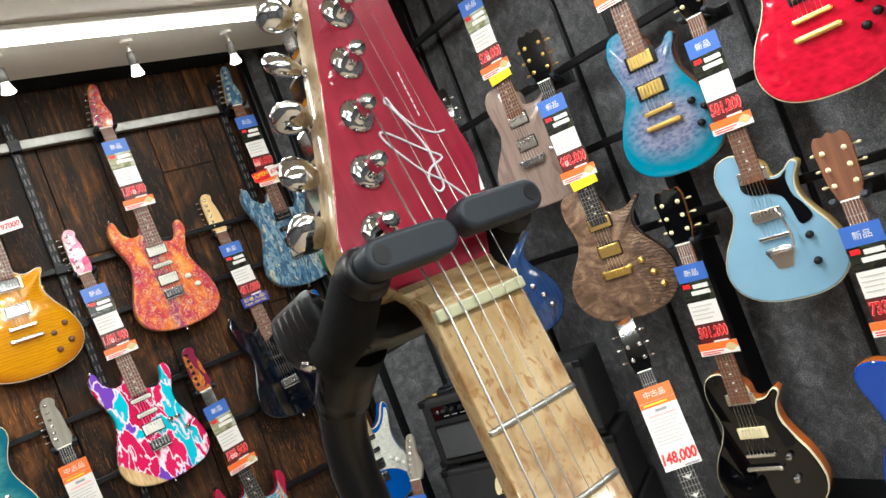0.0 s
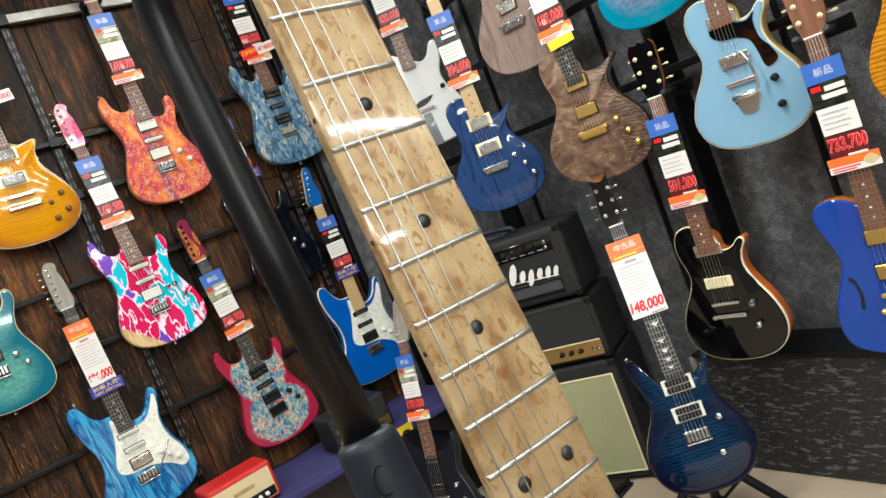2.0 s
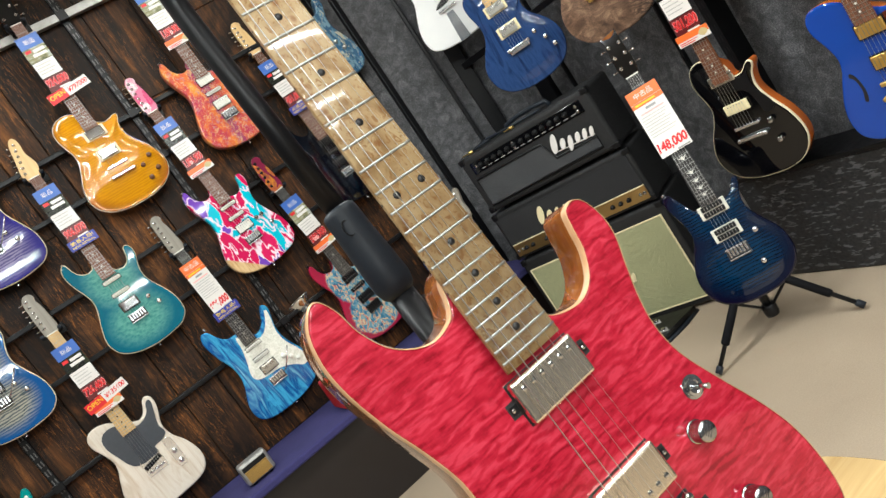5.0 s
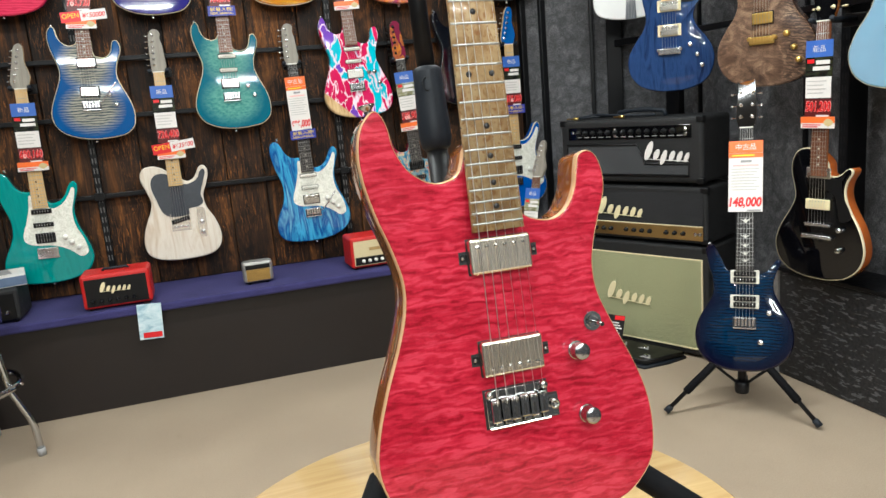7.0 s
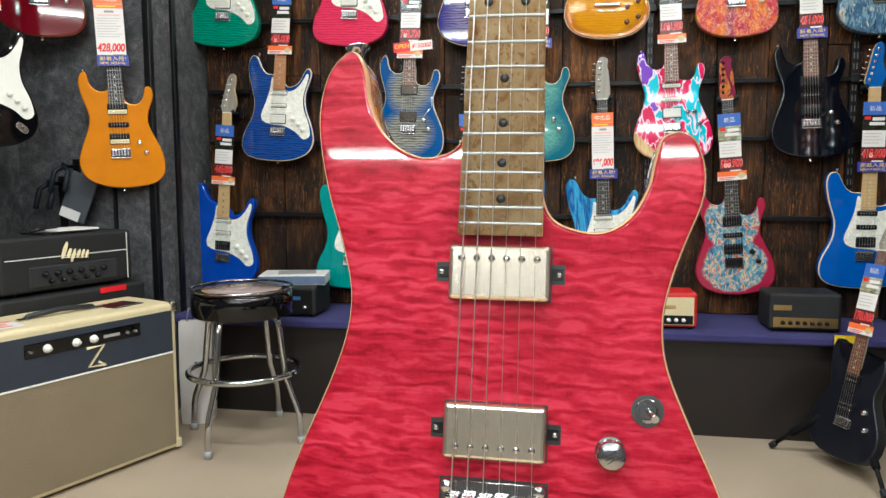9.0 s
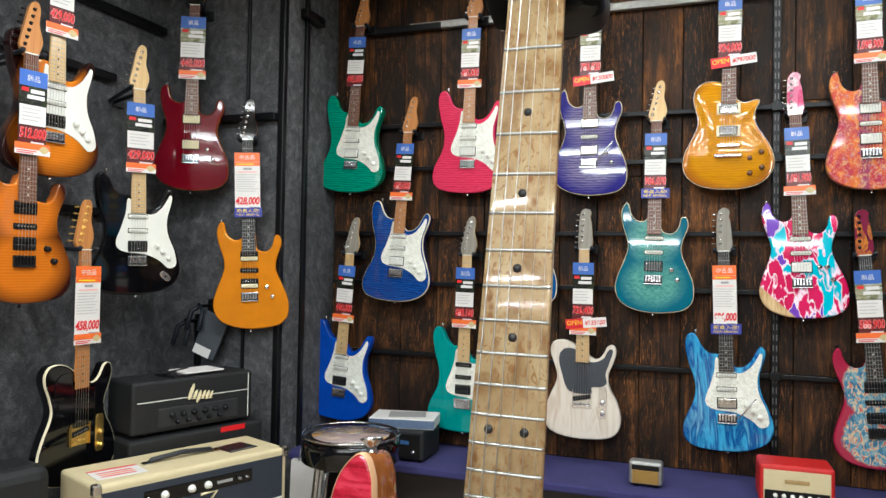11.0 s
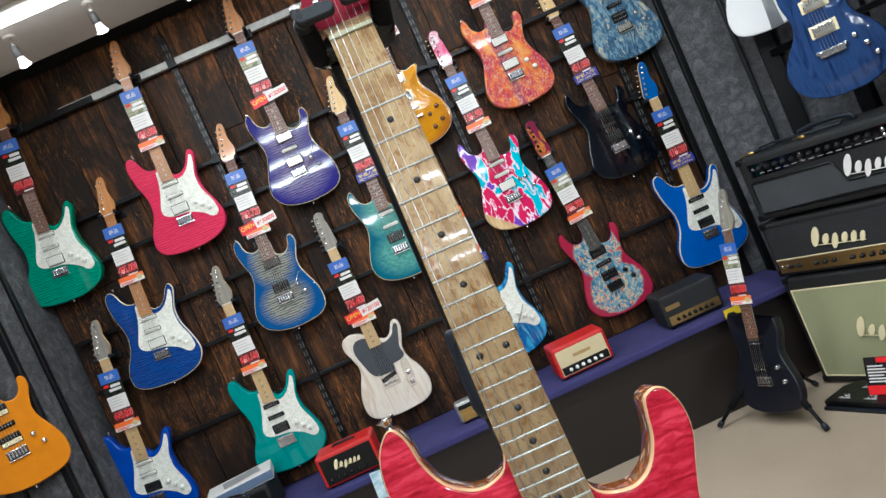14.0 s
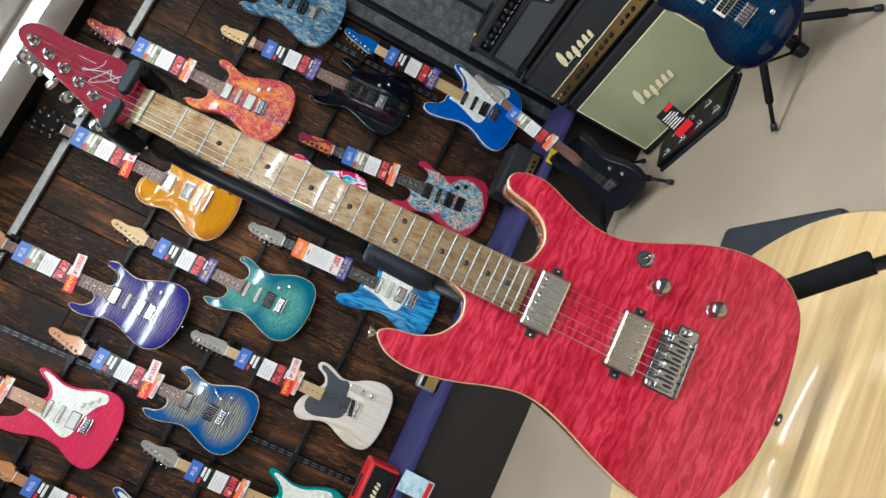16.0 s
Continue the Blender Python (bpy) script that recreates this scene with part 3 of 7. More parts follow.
for yy in (2.62, 2.02, 1.42, 0.82):
    upright("trim", 2.292, yy, 0, 2.6, 0.02, 0.014, BLACKM, "black seam strip between felt panels")

# ceiling: pale field with a dark border along the walls
cp = [(-1.14, 3.12), (-1.14, 2.90), (-1.38, 2.60), (-1.62, 2.20), (-1.63, -4.5), (2.29, -4.5), (2.29, 2.9), (1.98, 3.12)]
single("ceiling", slab(cp[::-1], TOP - 0.045, TOP + 0.03), (CEILM, CEILM), "white painted ceiling with a pale edge", "ceiling", kind="structure")
# plain dark strip between the pale ceiling and the walls
single("ceiling_border", box(-1.92, 2.42, -4.6, 3.44, TOP + 0.04, TOP + 0.16), BLACKW, "dark border round the ceiling", "ceiling", kind="structure")

part("floor_scratch", box(1.54, 1.668, 1.1655, 1.1685, 0.0, 0.0006), BLACKW, bpy.data.objects["floor"], "thin dark scratch")

# low bench along the plank wall
bench_riser = single("bench_riser", box(-1.20, 1.80, 2.95, 3.33, 0.0, 0.380), DARKP, "dark brown laminate front of the low bench", "bench", kind="structure")
single("bench_top", box(-1.205, 1.84, 2.90, 3.325, 0.382, 0.415, 0.008), PURPLEC, "purple carpeted top of the low bench", "bench", kind="structure")

# ---- wall rails ----
for z, mat, lab in ((2.375, RAILM, "zinc steel rail fixed to the plank wall"), (1.905, BLACKM, "black steel rail on the plank wall"), (1.70, BLACKM, "black steel rail on the plank wall"),
                    (1.395, BLACKM, "black steel rail on the plank wall"), (1.16, BLACKM, "black steel rail on the plank wall"), (0.83, BLACKM, "black steel rail on the plank wall")):
    h = 0.017 if mat is RAILM else 0.010
    x0 = -0.80 if mat is RAILM else -1.18
    rl = thing("wall_rail", lab, "rail", pose(0, 0, z), "rails on the plank wall")
    part("bar", box(x0, 1.72, 3.270, 3.300, -h, h, 0.003), mat, rl)
    for x in (-0.26, 0.80, 1.60):
        part("bracket", box(x - 0.020, x + 0.020, 3.264, 3.308, -h - 0.006, h + 0.006, 0.002), BLACKM, rl)
    if mat is RAILM:
        part("end_sleeve", box(-1.02, -0.64, 3.266, 3.304, -h - 0.002, h - 0.006, 0.003), BLACKM, rl, "black end sleeve")
for x in (-0.26, 0.80, 1.60):
    st = thing("slotted_standard", "black slotted steel upright on the plank wall", "upright", pose(x, 3.30, 0), group="slotted uprights")
    bm = box(-0.014, 0.014, -0.013, 0.010, 0.45, 2.50, 0.002)
    part("channel", bm, BLACKM, st)
    sm = mesh_of("slot", box(-0.0022, 0.0022, -0.0145, -0.0135, 0, 0.024), SLOTM)
    for k in range(46):
        for sx in (-0.006, 0.006):
            part("slot", sm, None, st, m=pose(sx, 0, 0.55 + k * 0.042))
for y0, y1, z in ((0.3, 2.72, 2.44), (0.3, 2.74, 2.28), (0.3, 2.45, 2.00), (0.3, 2.45, 1.44)):
    single("wall_rail", box(-1.801, -1.760, y0, y1, z - 0.016, z + 0.016, 0.003), BLACKM, "black steel rail on the felt side wall", "rail", group="rails on the side wall")
single("wall_rail", box(-1.79, -1.20, 2.755, 2.80, 1.86, 1.89, 0.003), BLACKM, "black steel rail on the felt panel", "rail")
single("wall_rail", box(-1.211, -1.165, 2.95, 3.12, 2.36, 2.40, 0.003), BLACKM, "short black rail bracket on the return wall", "rail")
upright("trim", 2.150, 3.078, 0.0, 2.6, 0.075, 0.03, BLACKM, "black upright between felt panels", -31)
upright("trim", 2.285, 2.79, 0.0, 2.6, 0.03, 0.10, BLACKM, "black upright between felt panels")
single("wall_rail", box(0, 0.345, -0.013, 0.013, -0.016, 0.016, 0.003), BLACKM, "black steel rail across the corner panel", "rail", pose(2.150, 3.060, 1.315, 0, 0, -78))
for z in (2.30, 1.90, 1.62, 1.315):
    single("wall_rail", box(2.19, 2.215, 0.5, 2.75, z - 0.013, z + 0.013, 0.003), BLACKM, "black steel rail on the felt wall", "rail", group="rails on the east wall")
for y in (1.78, 1.0):
    st = thing("slotted_standard", "black steel upright on the felt wall", "upright", pose(2.257, y, 0), group="slotted uprights")
    part("channel", box(-0.043, 0.043, -0.018, 0.018, 0.3, 2.5, 0.002), BLACKM, st)
    sm = mesh_of("slot", box(-0.0442, -0.0432, -0.002, 0.002, 0, 0.022), BLACKW)
    for k in range(48):
        for sy in (-0.006, 0.006):
            part("slot", sm, None, st, m=pose(0, sy, 0.40 + k * 0.042))

# ---- ceiling lamps ----
def batten(x0, x1, y, watts, wide=0.05):
    b = thing("ceiling_tube_light", "white ceiling batten with a lit fluorescent tube", "ceiling light", pose((x0 + x1) / 2, y, TOP - 0.045), group="tube lights")
    w = (x1 - x0) / 2
    part("housing", box(-w, w, -wide, wide, -0.016, -0.001, 0.004), CEILM, b)
    part("tube", tube([(-w + 0.03, 0, -0.031), (w - 0.03, 0, -0.031)], 0.014, 12), TUBEM, b, "glowing white tube")
    for s in (-1, 1):
        part("end_cap", box(s * (w - 0.015) - 0.012, s * (w - 0.015) + 0.012, -0.02, 0.02, -0.047, -0.015, 0.003), CEILM, b)
    area_lamp((x0 + x1) / 2, y, TOP - 0.105, x1 - x0 - 0.1, 0.05, watts)
    return b


batten(-0.84, 0.40, 2.62, 4)
batten(0.46, 1.70, 2.74, 4)
# unseen rows, assumed from reflections; places and watts chosen to light the room
for yy, watts in ((1.45, 24), (-0.1, 15), (-1.7, 36), (-3.3, 46)):
    batten(-1.1, 0.2, yy, watts)
    batten(0.5, 1.8, yy, watts)


def ceiling_spot(x, y, aim, lit=True):
    s = thing("ceiling_spotlight", "small white ceiling spotlight with a lit bulb", "spotlight", pose(x, y, TOP - 0.045), group="ceiling spotlights")
    part("plate", lathe([(0.022, -0.012), (0.022, 0.0)], 14), CEILM, s)
    part("stem", tube([(0, 0, -0.01), (0, 0.004, -0.055)], 0.006, 8), NICKEL, s)
    d = Vector(aim).normalized()
    q = d.to_track_quat("Z", "Y").to_matrix().to_4x4()
    m = Matrix.Translation((0, 0.004, -0.060)) @ q
    part("socket", lathe([(0.010, -0.020), (0.015, -0.012), (0.016, 0.022), (0.013, 0.027)], 14), SPOTM, s, m=m)
    part("reflector", lathe([(0.012, 0.025), (0.014, 0.034), (0.018, 0.046), (0.0225, 0.057), (0.0235, 0.060)], 18, cap=False), CUPM, s, "bright reflector cup", m=m)
    part("bulb", lathe([(0.0225, 0.0585), (0.020, 0.063), (0.012, 0.066), (0.0, 0.067)], 16, cap=False), BULBM, s, "glowing reflector bulb", m=m)
    return s


for x, y in ((-1.03, 2.47), (-0.87, 2.74), (-0.68, 2.80), (-0.36, 2.80), (0.0, 2.84), (0.344, 2.87), (0.771, 2.90), (1.18, 2.90), (1.56, 2.92)):
    ceiling_spot(x, y, (0.1, 0.25, -1))

# ---- guitars (x across the strings, y up the neck from the nut, z out of the front) ----
SUPER = [(.0, .376), (.014, .379), (.0232, .388), (.0264, .405), (.0270, .430), (.0278, .447), (.0345, .4610), (.049, .4680), (.068, .4695), (.085, .4595), (.0965, .440), (.1008, .421), (.1045, .407), (.110, .4025), (.118, .401), (.127, .407), (.133, .425), (.132, .447), (.122, .474), (.113, .500), (.108, .527),
         (.111, .557), (.126, .595), (.144, .635), (.156, .671), (.160, .707), (.155, .745), (.136, .770), (.110, .785), (.060, .794), (.004, .797), (-.050, .791), (-.088, .780), (-.120, .763), (-.142, .737),
         (-.153, .700), (-.149, .665), (-.135, .622), (-.118, .580), (-.107, .545), (-.105, .514), (-.113, .480), (-.124, .447), (-.132, .413), (-.134, .385), (-.129, .360), (-.117, .344), (-.108, .344),
         (-.101, .358), (-.097, .380), (-.0870, .401), (-.072, .4140), (-.056, .4195), (-.040, .4165), (-.0320, .4105), (-.0274, .4000), (-.0236, .388), (-.014, .379)]
ROUND = [(-.026, .392), (-.058, .388), (-.084, .402), (-.099, .436), (-.098, .475), (-.088, .515), (-.085, .550), (-.102, .592), (-.130, .637), (-.150, .687), (-.151, .727), (-.135, .767), (-.100, .797), (-.050, .812), (.0, .815), (.050, .812), (.100, .796), (.135, .764),
         (.151, .724), (.149, .682), (.132, .632), (.108, .590), (.091, .555), (.084, .522), (.090, .490), (.103, .467), (.105, .455), (.096, .447), (.084, .453), (.071, .466), (.052, .474), (.030, .470), (.022, .430)]
AMBER = [(-.026, .384), (-.062, .377), (-.094, .388), (-.114, .416), (-.118, .452), (-.111, .492), (-.103, .526), (-.104, .560), (-.118, .601), (-.138, .645)] + ROUND[9:-9] + [(.084, .536), (.089, .500), (.101, .472), (.100, .461), (.088, .459), (.070, .465), (.050, .468), (.027, .452), (.020, .420)]
HORNED = [(-.024, .358), (-.060, .352), (-.088, .362), (-.104, .388), (-.104, .427), (-.095, .470), (-.092, .510), (-.106, .548), (-.136, .590), (-.160, .635), (-.165, .680), (-.149, .728), (-.110, .765), (-.050, .784), (.0, .787), (.060, .784), (.118, .764), (.151, .728),
          (.165, .680), (.159, .632), (.136, .588), (.106, .550), (.090, .515), (.092, .485), (.107, .456), (.129, .429), (.126, .426), (.106, .438), (.084, .450), (.056, .450), (.030, .442), (.022, .400)]
STRAT = [(-.028, .408), (-.050, .407), (-.072, .398), (-.090, .376), (-.102, .350), (-.115, .330), (-.133, .326), (-.148, .340), (-.154, .372), (-.149, .412), (-.140, .452), (-.126, .495), (-.118, .535), (-.121, .580), (-.134, .618), (-.155, .660), (-.167, .700), (-.165, .740), (-.145, .768), (-.105, .784), (-.045, .791), (.030, .791),
         (.090, .780), (.140, .755), (.163, .722), (.169, .690), (.163, .655), (.148, .612), (.129, .565), (.121, .525), (.122, .485), (.133, .448), (.143, .415), (.144, .392), (.134, .378), (.122, .380), (.109, .398), (.097, .424), (.080, .446), (.060, .458), (.040, .460), (.028, .452), (.0, .420)]
BIRD = [(-.026, .482), (-.046, .478), (-.064, .464), (-.078, .442), (-.086, .415), (-.095, .394), (-.107, .385), (-.119, .391), (-.124, .414), (-.117, .450), (-.106, .485), (-.099, .518), (-.103, .560), (-.130, .610), (-.150, .655), (-.156, .700), (-.144, .750), (-.110, .788), (-.055, .808), (.0, .810), (.060, .804), (.110, .780), (.142, .738),
        (.150, .690), (.140, .640), (.115, .595), (.092, .550), (.087, .515), (.096, .480), (.108, .452), (.107, .438), (.097, .436), (.086, .450), (.070, .472), (.046, .484), (.026, .482)]
PLANKCUT = [(.0, .432), (.028, .450), (.052, .461), (.075, .450), (.090, .427), (.101, .406), (.118, .398), (.134, .410), (.137, .440), (.125, .480), (.110, .515), (.106, .545), (.115, .585), (.140, .630), (.157, .680), (.160, .725),
        (.144, .766), (.108, .789), (.050, .798), (-.030, .800), (-.1, .790), (-.145, .766), (-.160, .722), (-.155, .670), (-.135, .615), (-.115, .570), (-.110, .535), (-.122, .490), (-.137, .450), (-.138, .416),
        (-.120, .391), (-.085, .385), (-.05, .395), (-.026, .412)]
DOUBLE = [(.0, .440), (.030, .453), (.058, .455), (.080, .436), (.099, .407), (.110, .394), (.119, .402), (.124, .448), (.115, .490), (.106, .525), (.111, .560), (.135, .610), (.156, .660), (.162, .705), (.150, .750), (.115, .784),
          (.050, .799), (-.030, .800), (-.1, .788), (-.145, .755), (-.161, .705), (-.154, .655), (-.130, .605), (-.108, .555), (-.106, .520), (-.117, .475), (-.128, .430), (-.128, .385), (-.118, .360), (-.107, .364),
          (-.092, .395), (-.066, .424), (-.044, .434), (-.022, .437)]
GUARD = [(-.028, .424), (-.040, .430), (-.045, .474), (-.062, .532), (-.080, .582), (-.074, .612), (-.040, .628), (.030, .636), (.084, .660), (.116, .688), (.138, .688), (.152, .668), (.142, .618), (.120, .566), (.113, .528), (.115, .488), (.127, .445), (.133, .410), (.124, .402), (.112, .424), (.090, .456), (.060, .478), (.028, .476)]
TGUARD = [(-.028, .425), (-.070, .420), (-.095, .440), (-.100, .480), (-.086, .530), (-.070, .580), (-.040, .606), (.036, .606), (.040, .580), (.080, .574), (.102, .556), (.096, .520), (.112, .470), (.125, .430), (.120, .414), (.104, .424), (.090, .452), (.06, .470), (.028, .470)]
HEAD_IN = [(-.021, .002), (-.030, -.014), (-.034, -.030), (-.028, -.060), (-.018, -.105), (-.008, -.150), (.004, -.172), (.018, -.176), (.028, -.164), (.030, -.140), (.027, -.105), (.036, -.070), (.040, -.048), (.034, -.024), (.021, .002)]
HEAD_PADDLE = [(-.021, .002), (-.026, -.018), (-.026, -.060), (-.024, -.110), (-.020, -.152), (-.006, -.172), (.014, -.172), (.026, -.158), (.022, -.138), (.028, -.110), (.032, -.060), (.034, -.026), (.021, .002)]
HEAD_33 = [(-.021, .002), (-.030, -.020), (-.036, -.040), (-.040, -.090), (-.041, -.140), (-.030, -.160), (-.014, -.156), (0, -.164), (.014, -.156), (.030, -.160), (.041, -.140), (.040, -.090), (.036, -.040), (.030, -.020), (.021, .002)]
HEAD_BIRD = [(-.021, .002), (-.026, -.014), (-.031, -.034), (-.030, -.070), (-.027, -.110), (-.026, -.138), (-.030, -.158), (-.016, -.150), (.002, -.146), (.020, -.156), (.026, -.168), (.027, -.138), (.028, -.100), (.031, -.060), (.030, -.030), (.026, -.014), (.021, .002)]
HEAD_MAIN = [(.008, -.0216), (-.008, -.0216), (-.0222, -.0217), (-.0240, -.0225), (-.0295, -.0285), (-.0360, -.0355), (-.0372, -.041), (-.0362, -.048), (-.0290, -.066), (-.0205, -.090), (-.0125, -.1135), (-.004, -.140), (.004, -.165), (.010, -.178), (.021, -.184), (.033, -.177), (.038, -.158), (.0366, -.140), (.0362, -.118), (.0380, -.090), (.0403, -.0695), (.0395, -.060), (.0345, -.048), (.0275, -.032), (.0236, -.0225), (.0220, -.0217)]


def widened(pts, k):
    return [(x * k, y) for x, y in pts]


def flip(pts):
    return [(x, -y) for x, y in pts]


def fret_at(n, scale=0.648):
    return scale * (1 - 2 ** (-n / 12))


def board_half(s, nutw=0.0215, end=0.0285):
    return nutw + (end - nutw) * s / 0.475


def neck_mesh(s0, s1, depth=0.019, steps=10, heel=True):
    """A rounded neck back under the fingerboard."""
    bm = bmesh.new()
    rings = []
    for i in range(steps + 1):
        s = s0 + (s1 - s0) * i / steps
        w = board_half(max(s, 0)) - 0.0004
        d = depth * (1.15 if s > 0.38 else 1.0)
        rings.append([bm.verts.new((w * math.cos(a), -s, -0.0050 - d * abs(math.sin(a)))) for a in [math.pi * k / 8 for k in range(9)]])
    for a, b in zip(rings, rings[1:]):
        for k in range(8):
            bm.faces.new((a[k], a[k + 1], b[k + 1], b[k])).smooth = True
        bm.faces.new((a[8], a[0], b[0], b[8]))
    bm.faces.new(rings[0][::-1]), bm.faces.new(rings[-1])
    return bm


def arched_board(end, start, radius=0.30):
    """A fingerboard whose playing face is arched across the strings."""
    bm, rows = bmesh.new(), []
    for y, w in ((start, board_half(0)), (end, board_half(end))):
        arch = [(w * q, -(w * q) ** 2 / (2 * radius)) for q in (-0.985, -0.9, -0.7, -0.45, -0.2, 0, 0.2, 0.45, 0.7, 0.9, 0.985)]
        rows.append([bm.verts.new((x, -y, z)) for x, z in [(-w, -0.0052), (-w, arch[0][1] - 0.0006)] + arch + [(w, arch[-1][1] - 0.0006), (w, -0.0052)]])
    n = len(rows[0])
    for k in range(n):
        f = bm.faces.new((rows[0][k], rows[0][(k + 1) % n], rows[1][(k + 1) % n], rows[1][k]))
        f.smooth = 2 <= k <= n - 4
    bm.faces.new(rows[0][::-1]), bm.faces.new(rows[1])
    bmesh.ops.recalc_face_normals(bm, faces=bm.faces)
    return bm


def arched_fret(half, radius=0.30):
    """Fret wire bent to the arch, with rounded crown."""
    bm, rows = bmesh.new(), []
    for q in (-0.995, -0.96, -0.7, -0.35, 0, 0.35, 0.7, 0.96, 0.995):
        x = q * half
        z, up = -x * x / (2 * radius), 0.55 if abs(q) > 0.99 else 1.0
        rows.append([bm.verts.new((x, 0.00125 * math.cos(a), z - 0.0002 + 0.0013 * up * math.sin(a))) for a in [math.pi * k / 6 for k in range(7)]])
    for a, b in zip(rows, rows[1:]):
        for k in range(6):
            bm.faces.new((a[k], a[k + 1], b[k + 1], b[k])).smooth = True
    bm.faces.new(rows[0]), bm.faces.new(rows[-1][::-1])
    bmesh.ops.recalc_face_normals(bm, faces=bm.faces)
    return bm


def board_mesh(end=0.475, start=-0.002):
    bm = bmesh.new()
    a, b = board_half(0), board_half(end)
    v = [[bm.verts.new((x, y, z)) for x, y in ((-a, -start), (a, -start), (b, -end), (-b, -end))] for z in (-0.0052, 0.0)]
    bm.faces.new(v[0]), bm.faces.new(v[1][::-1])
    for k in range(4):
        bm.faces.new((v[0][k], v[1][k], v[1][(k + 1) % 4], v[0][(k + 1) % 4]))
    es = [e for e in bm.edges if e.calc_length() > 0.02]
    bmesh.ops.bevel(bm, geom=es, offset=0.0012, segments=2, affect="EDGES")
    bmesh.ops.recalc_face_normals(bm, faces=bm.faces)
    return bm


FRETMESH = {}


TUNER = {}


def tuner_meshes(mat):
    """Post with washer, and the button with its shaft, at the left edge of a headstock."""
    if mat.name not in TUNER:
        post = lathe([(0.0062, -0.001), (0.0064, 0.0008), (0.0048, 0.0018), (0.0032, 0.002), (0.0030, 0.006), (0.0024, 0.0075), (0.0031, 0.009), (0.0026, 0.0105), (0.0, 0.0107)], 16, cap=False)
        but = lathe([(0.0022, 0.0), (0.0022, 0.0045), (0.0038, 0.0050), (0.0038, 0.0068), (0.0026, 0.0078), (0.0038, 0.0088), (0.0056, 0.0110), (0.0068, 0.0140), (0.0067, 0.0172), (0.0050, 0.0200), (0.0024, 0.0212), (0.0, 0.0214)], 18, cap=False)
        for v in but.verts:
            v.co.y *= 0.55
        case = box(-0.007, 0.007, -0.006, 0.006, -0.011, 0.0, 0.002)
        TUNER[mat.name] = (mesh_of("tuner_post", post, mat), mesh_of("tuner_button", but, mat), mesh_of("tuner_case", case, mat))
    return TUNER[mat.name]


def humbucker(cover, poles, ring=None, w=0.069, h=0.037, rows=((0.009,),), open_coils=None):
    """Covered or open double-coil pickup, about its own centre, as (body, poles) meshes."""
    if open_coils:
        bm = box(-w / 2, w / 2, 0.0015, h / 2, 0, 0.007, 0.003)
        bm2 = box(-w / 2, w / 2, -h / 2, -0.0015, 0, 0.007, 0.003, bm=bm)
        for f in bm.faces:
            if f.calc_center_median().y < 0:
                f.material_index = 1
        body = mesh_of("coils", bm, open_coils)
        rw = (0.009, -0.009)
    else:
        body = mesh_of("cover", box(-w / 2, w / 2, -h / 2, h / 2, 0, 0.0075, 0.0032, 3), cover)
        rw = (0.0095,)
    return body, mesh_of("pole_screw", lathe([(0.0022, 0.0068), (0.0022, 0.0080), (0.0014, 0.0084), (0.0, 0.0084)], 8, cap=False), poles), rw


PICK = {}


def pickup(kind, parent, s, cover=None, hw=CHROME, tilt=0.0, top=-0.010):
    key = (kind, cover.name if cover else "", hw.name)
    if key not in PICK:
        if kind == "hum":
            PICK[key] = humbucker(cover or NICKEL, hw)
        elif kind == "zebra":
            PICK[key] = humbucker(None, hw, open_coils=(BLACKP, cover or CREAMP))
        elif kind == "p90":
            PICK[key] = humbucker(cover or CREAMP, hw, w=0.082, h=0.034)
        else:
            body = mesh_of("cover", box(-0.036, 0.036, -0.0075, 0.0075, 0, 0.006, 0.0055, 3), cover or WHITEP)
            PICK[key] = (body, mesh_of("pole_piece", lathe([(0.0026, 0.005), (0.0026, 0.0068), (0.0, 0.0068)], 8, cap=False), STEEL), (0.0,))
    p = part("pickup", PICK[key][0], None, parent, m=pose(0, -s, top, 0, 0, tilt))
    for y in PICK[key][2]:
        for i in range(6):
            part("pole_piece", PICK[key][1], None, p, m=pose((i - 2.5) * 0.0098, y, 0))
    return p


BRIDGE = {}


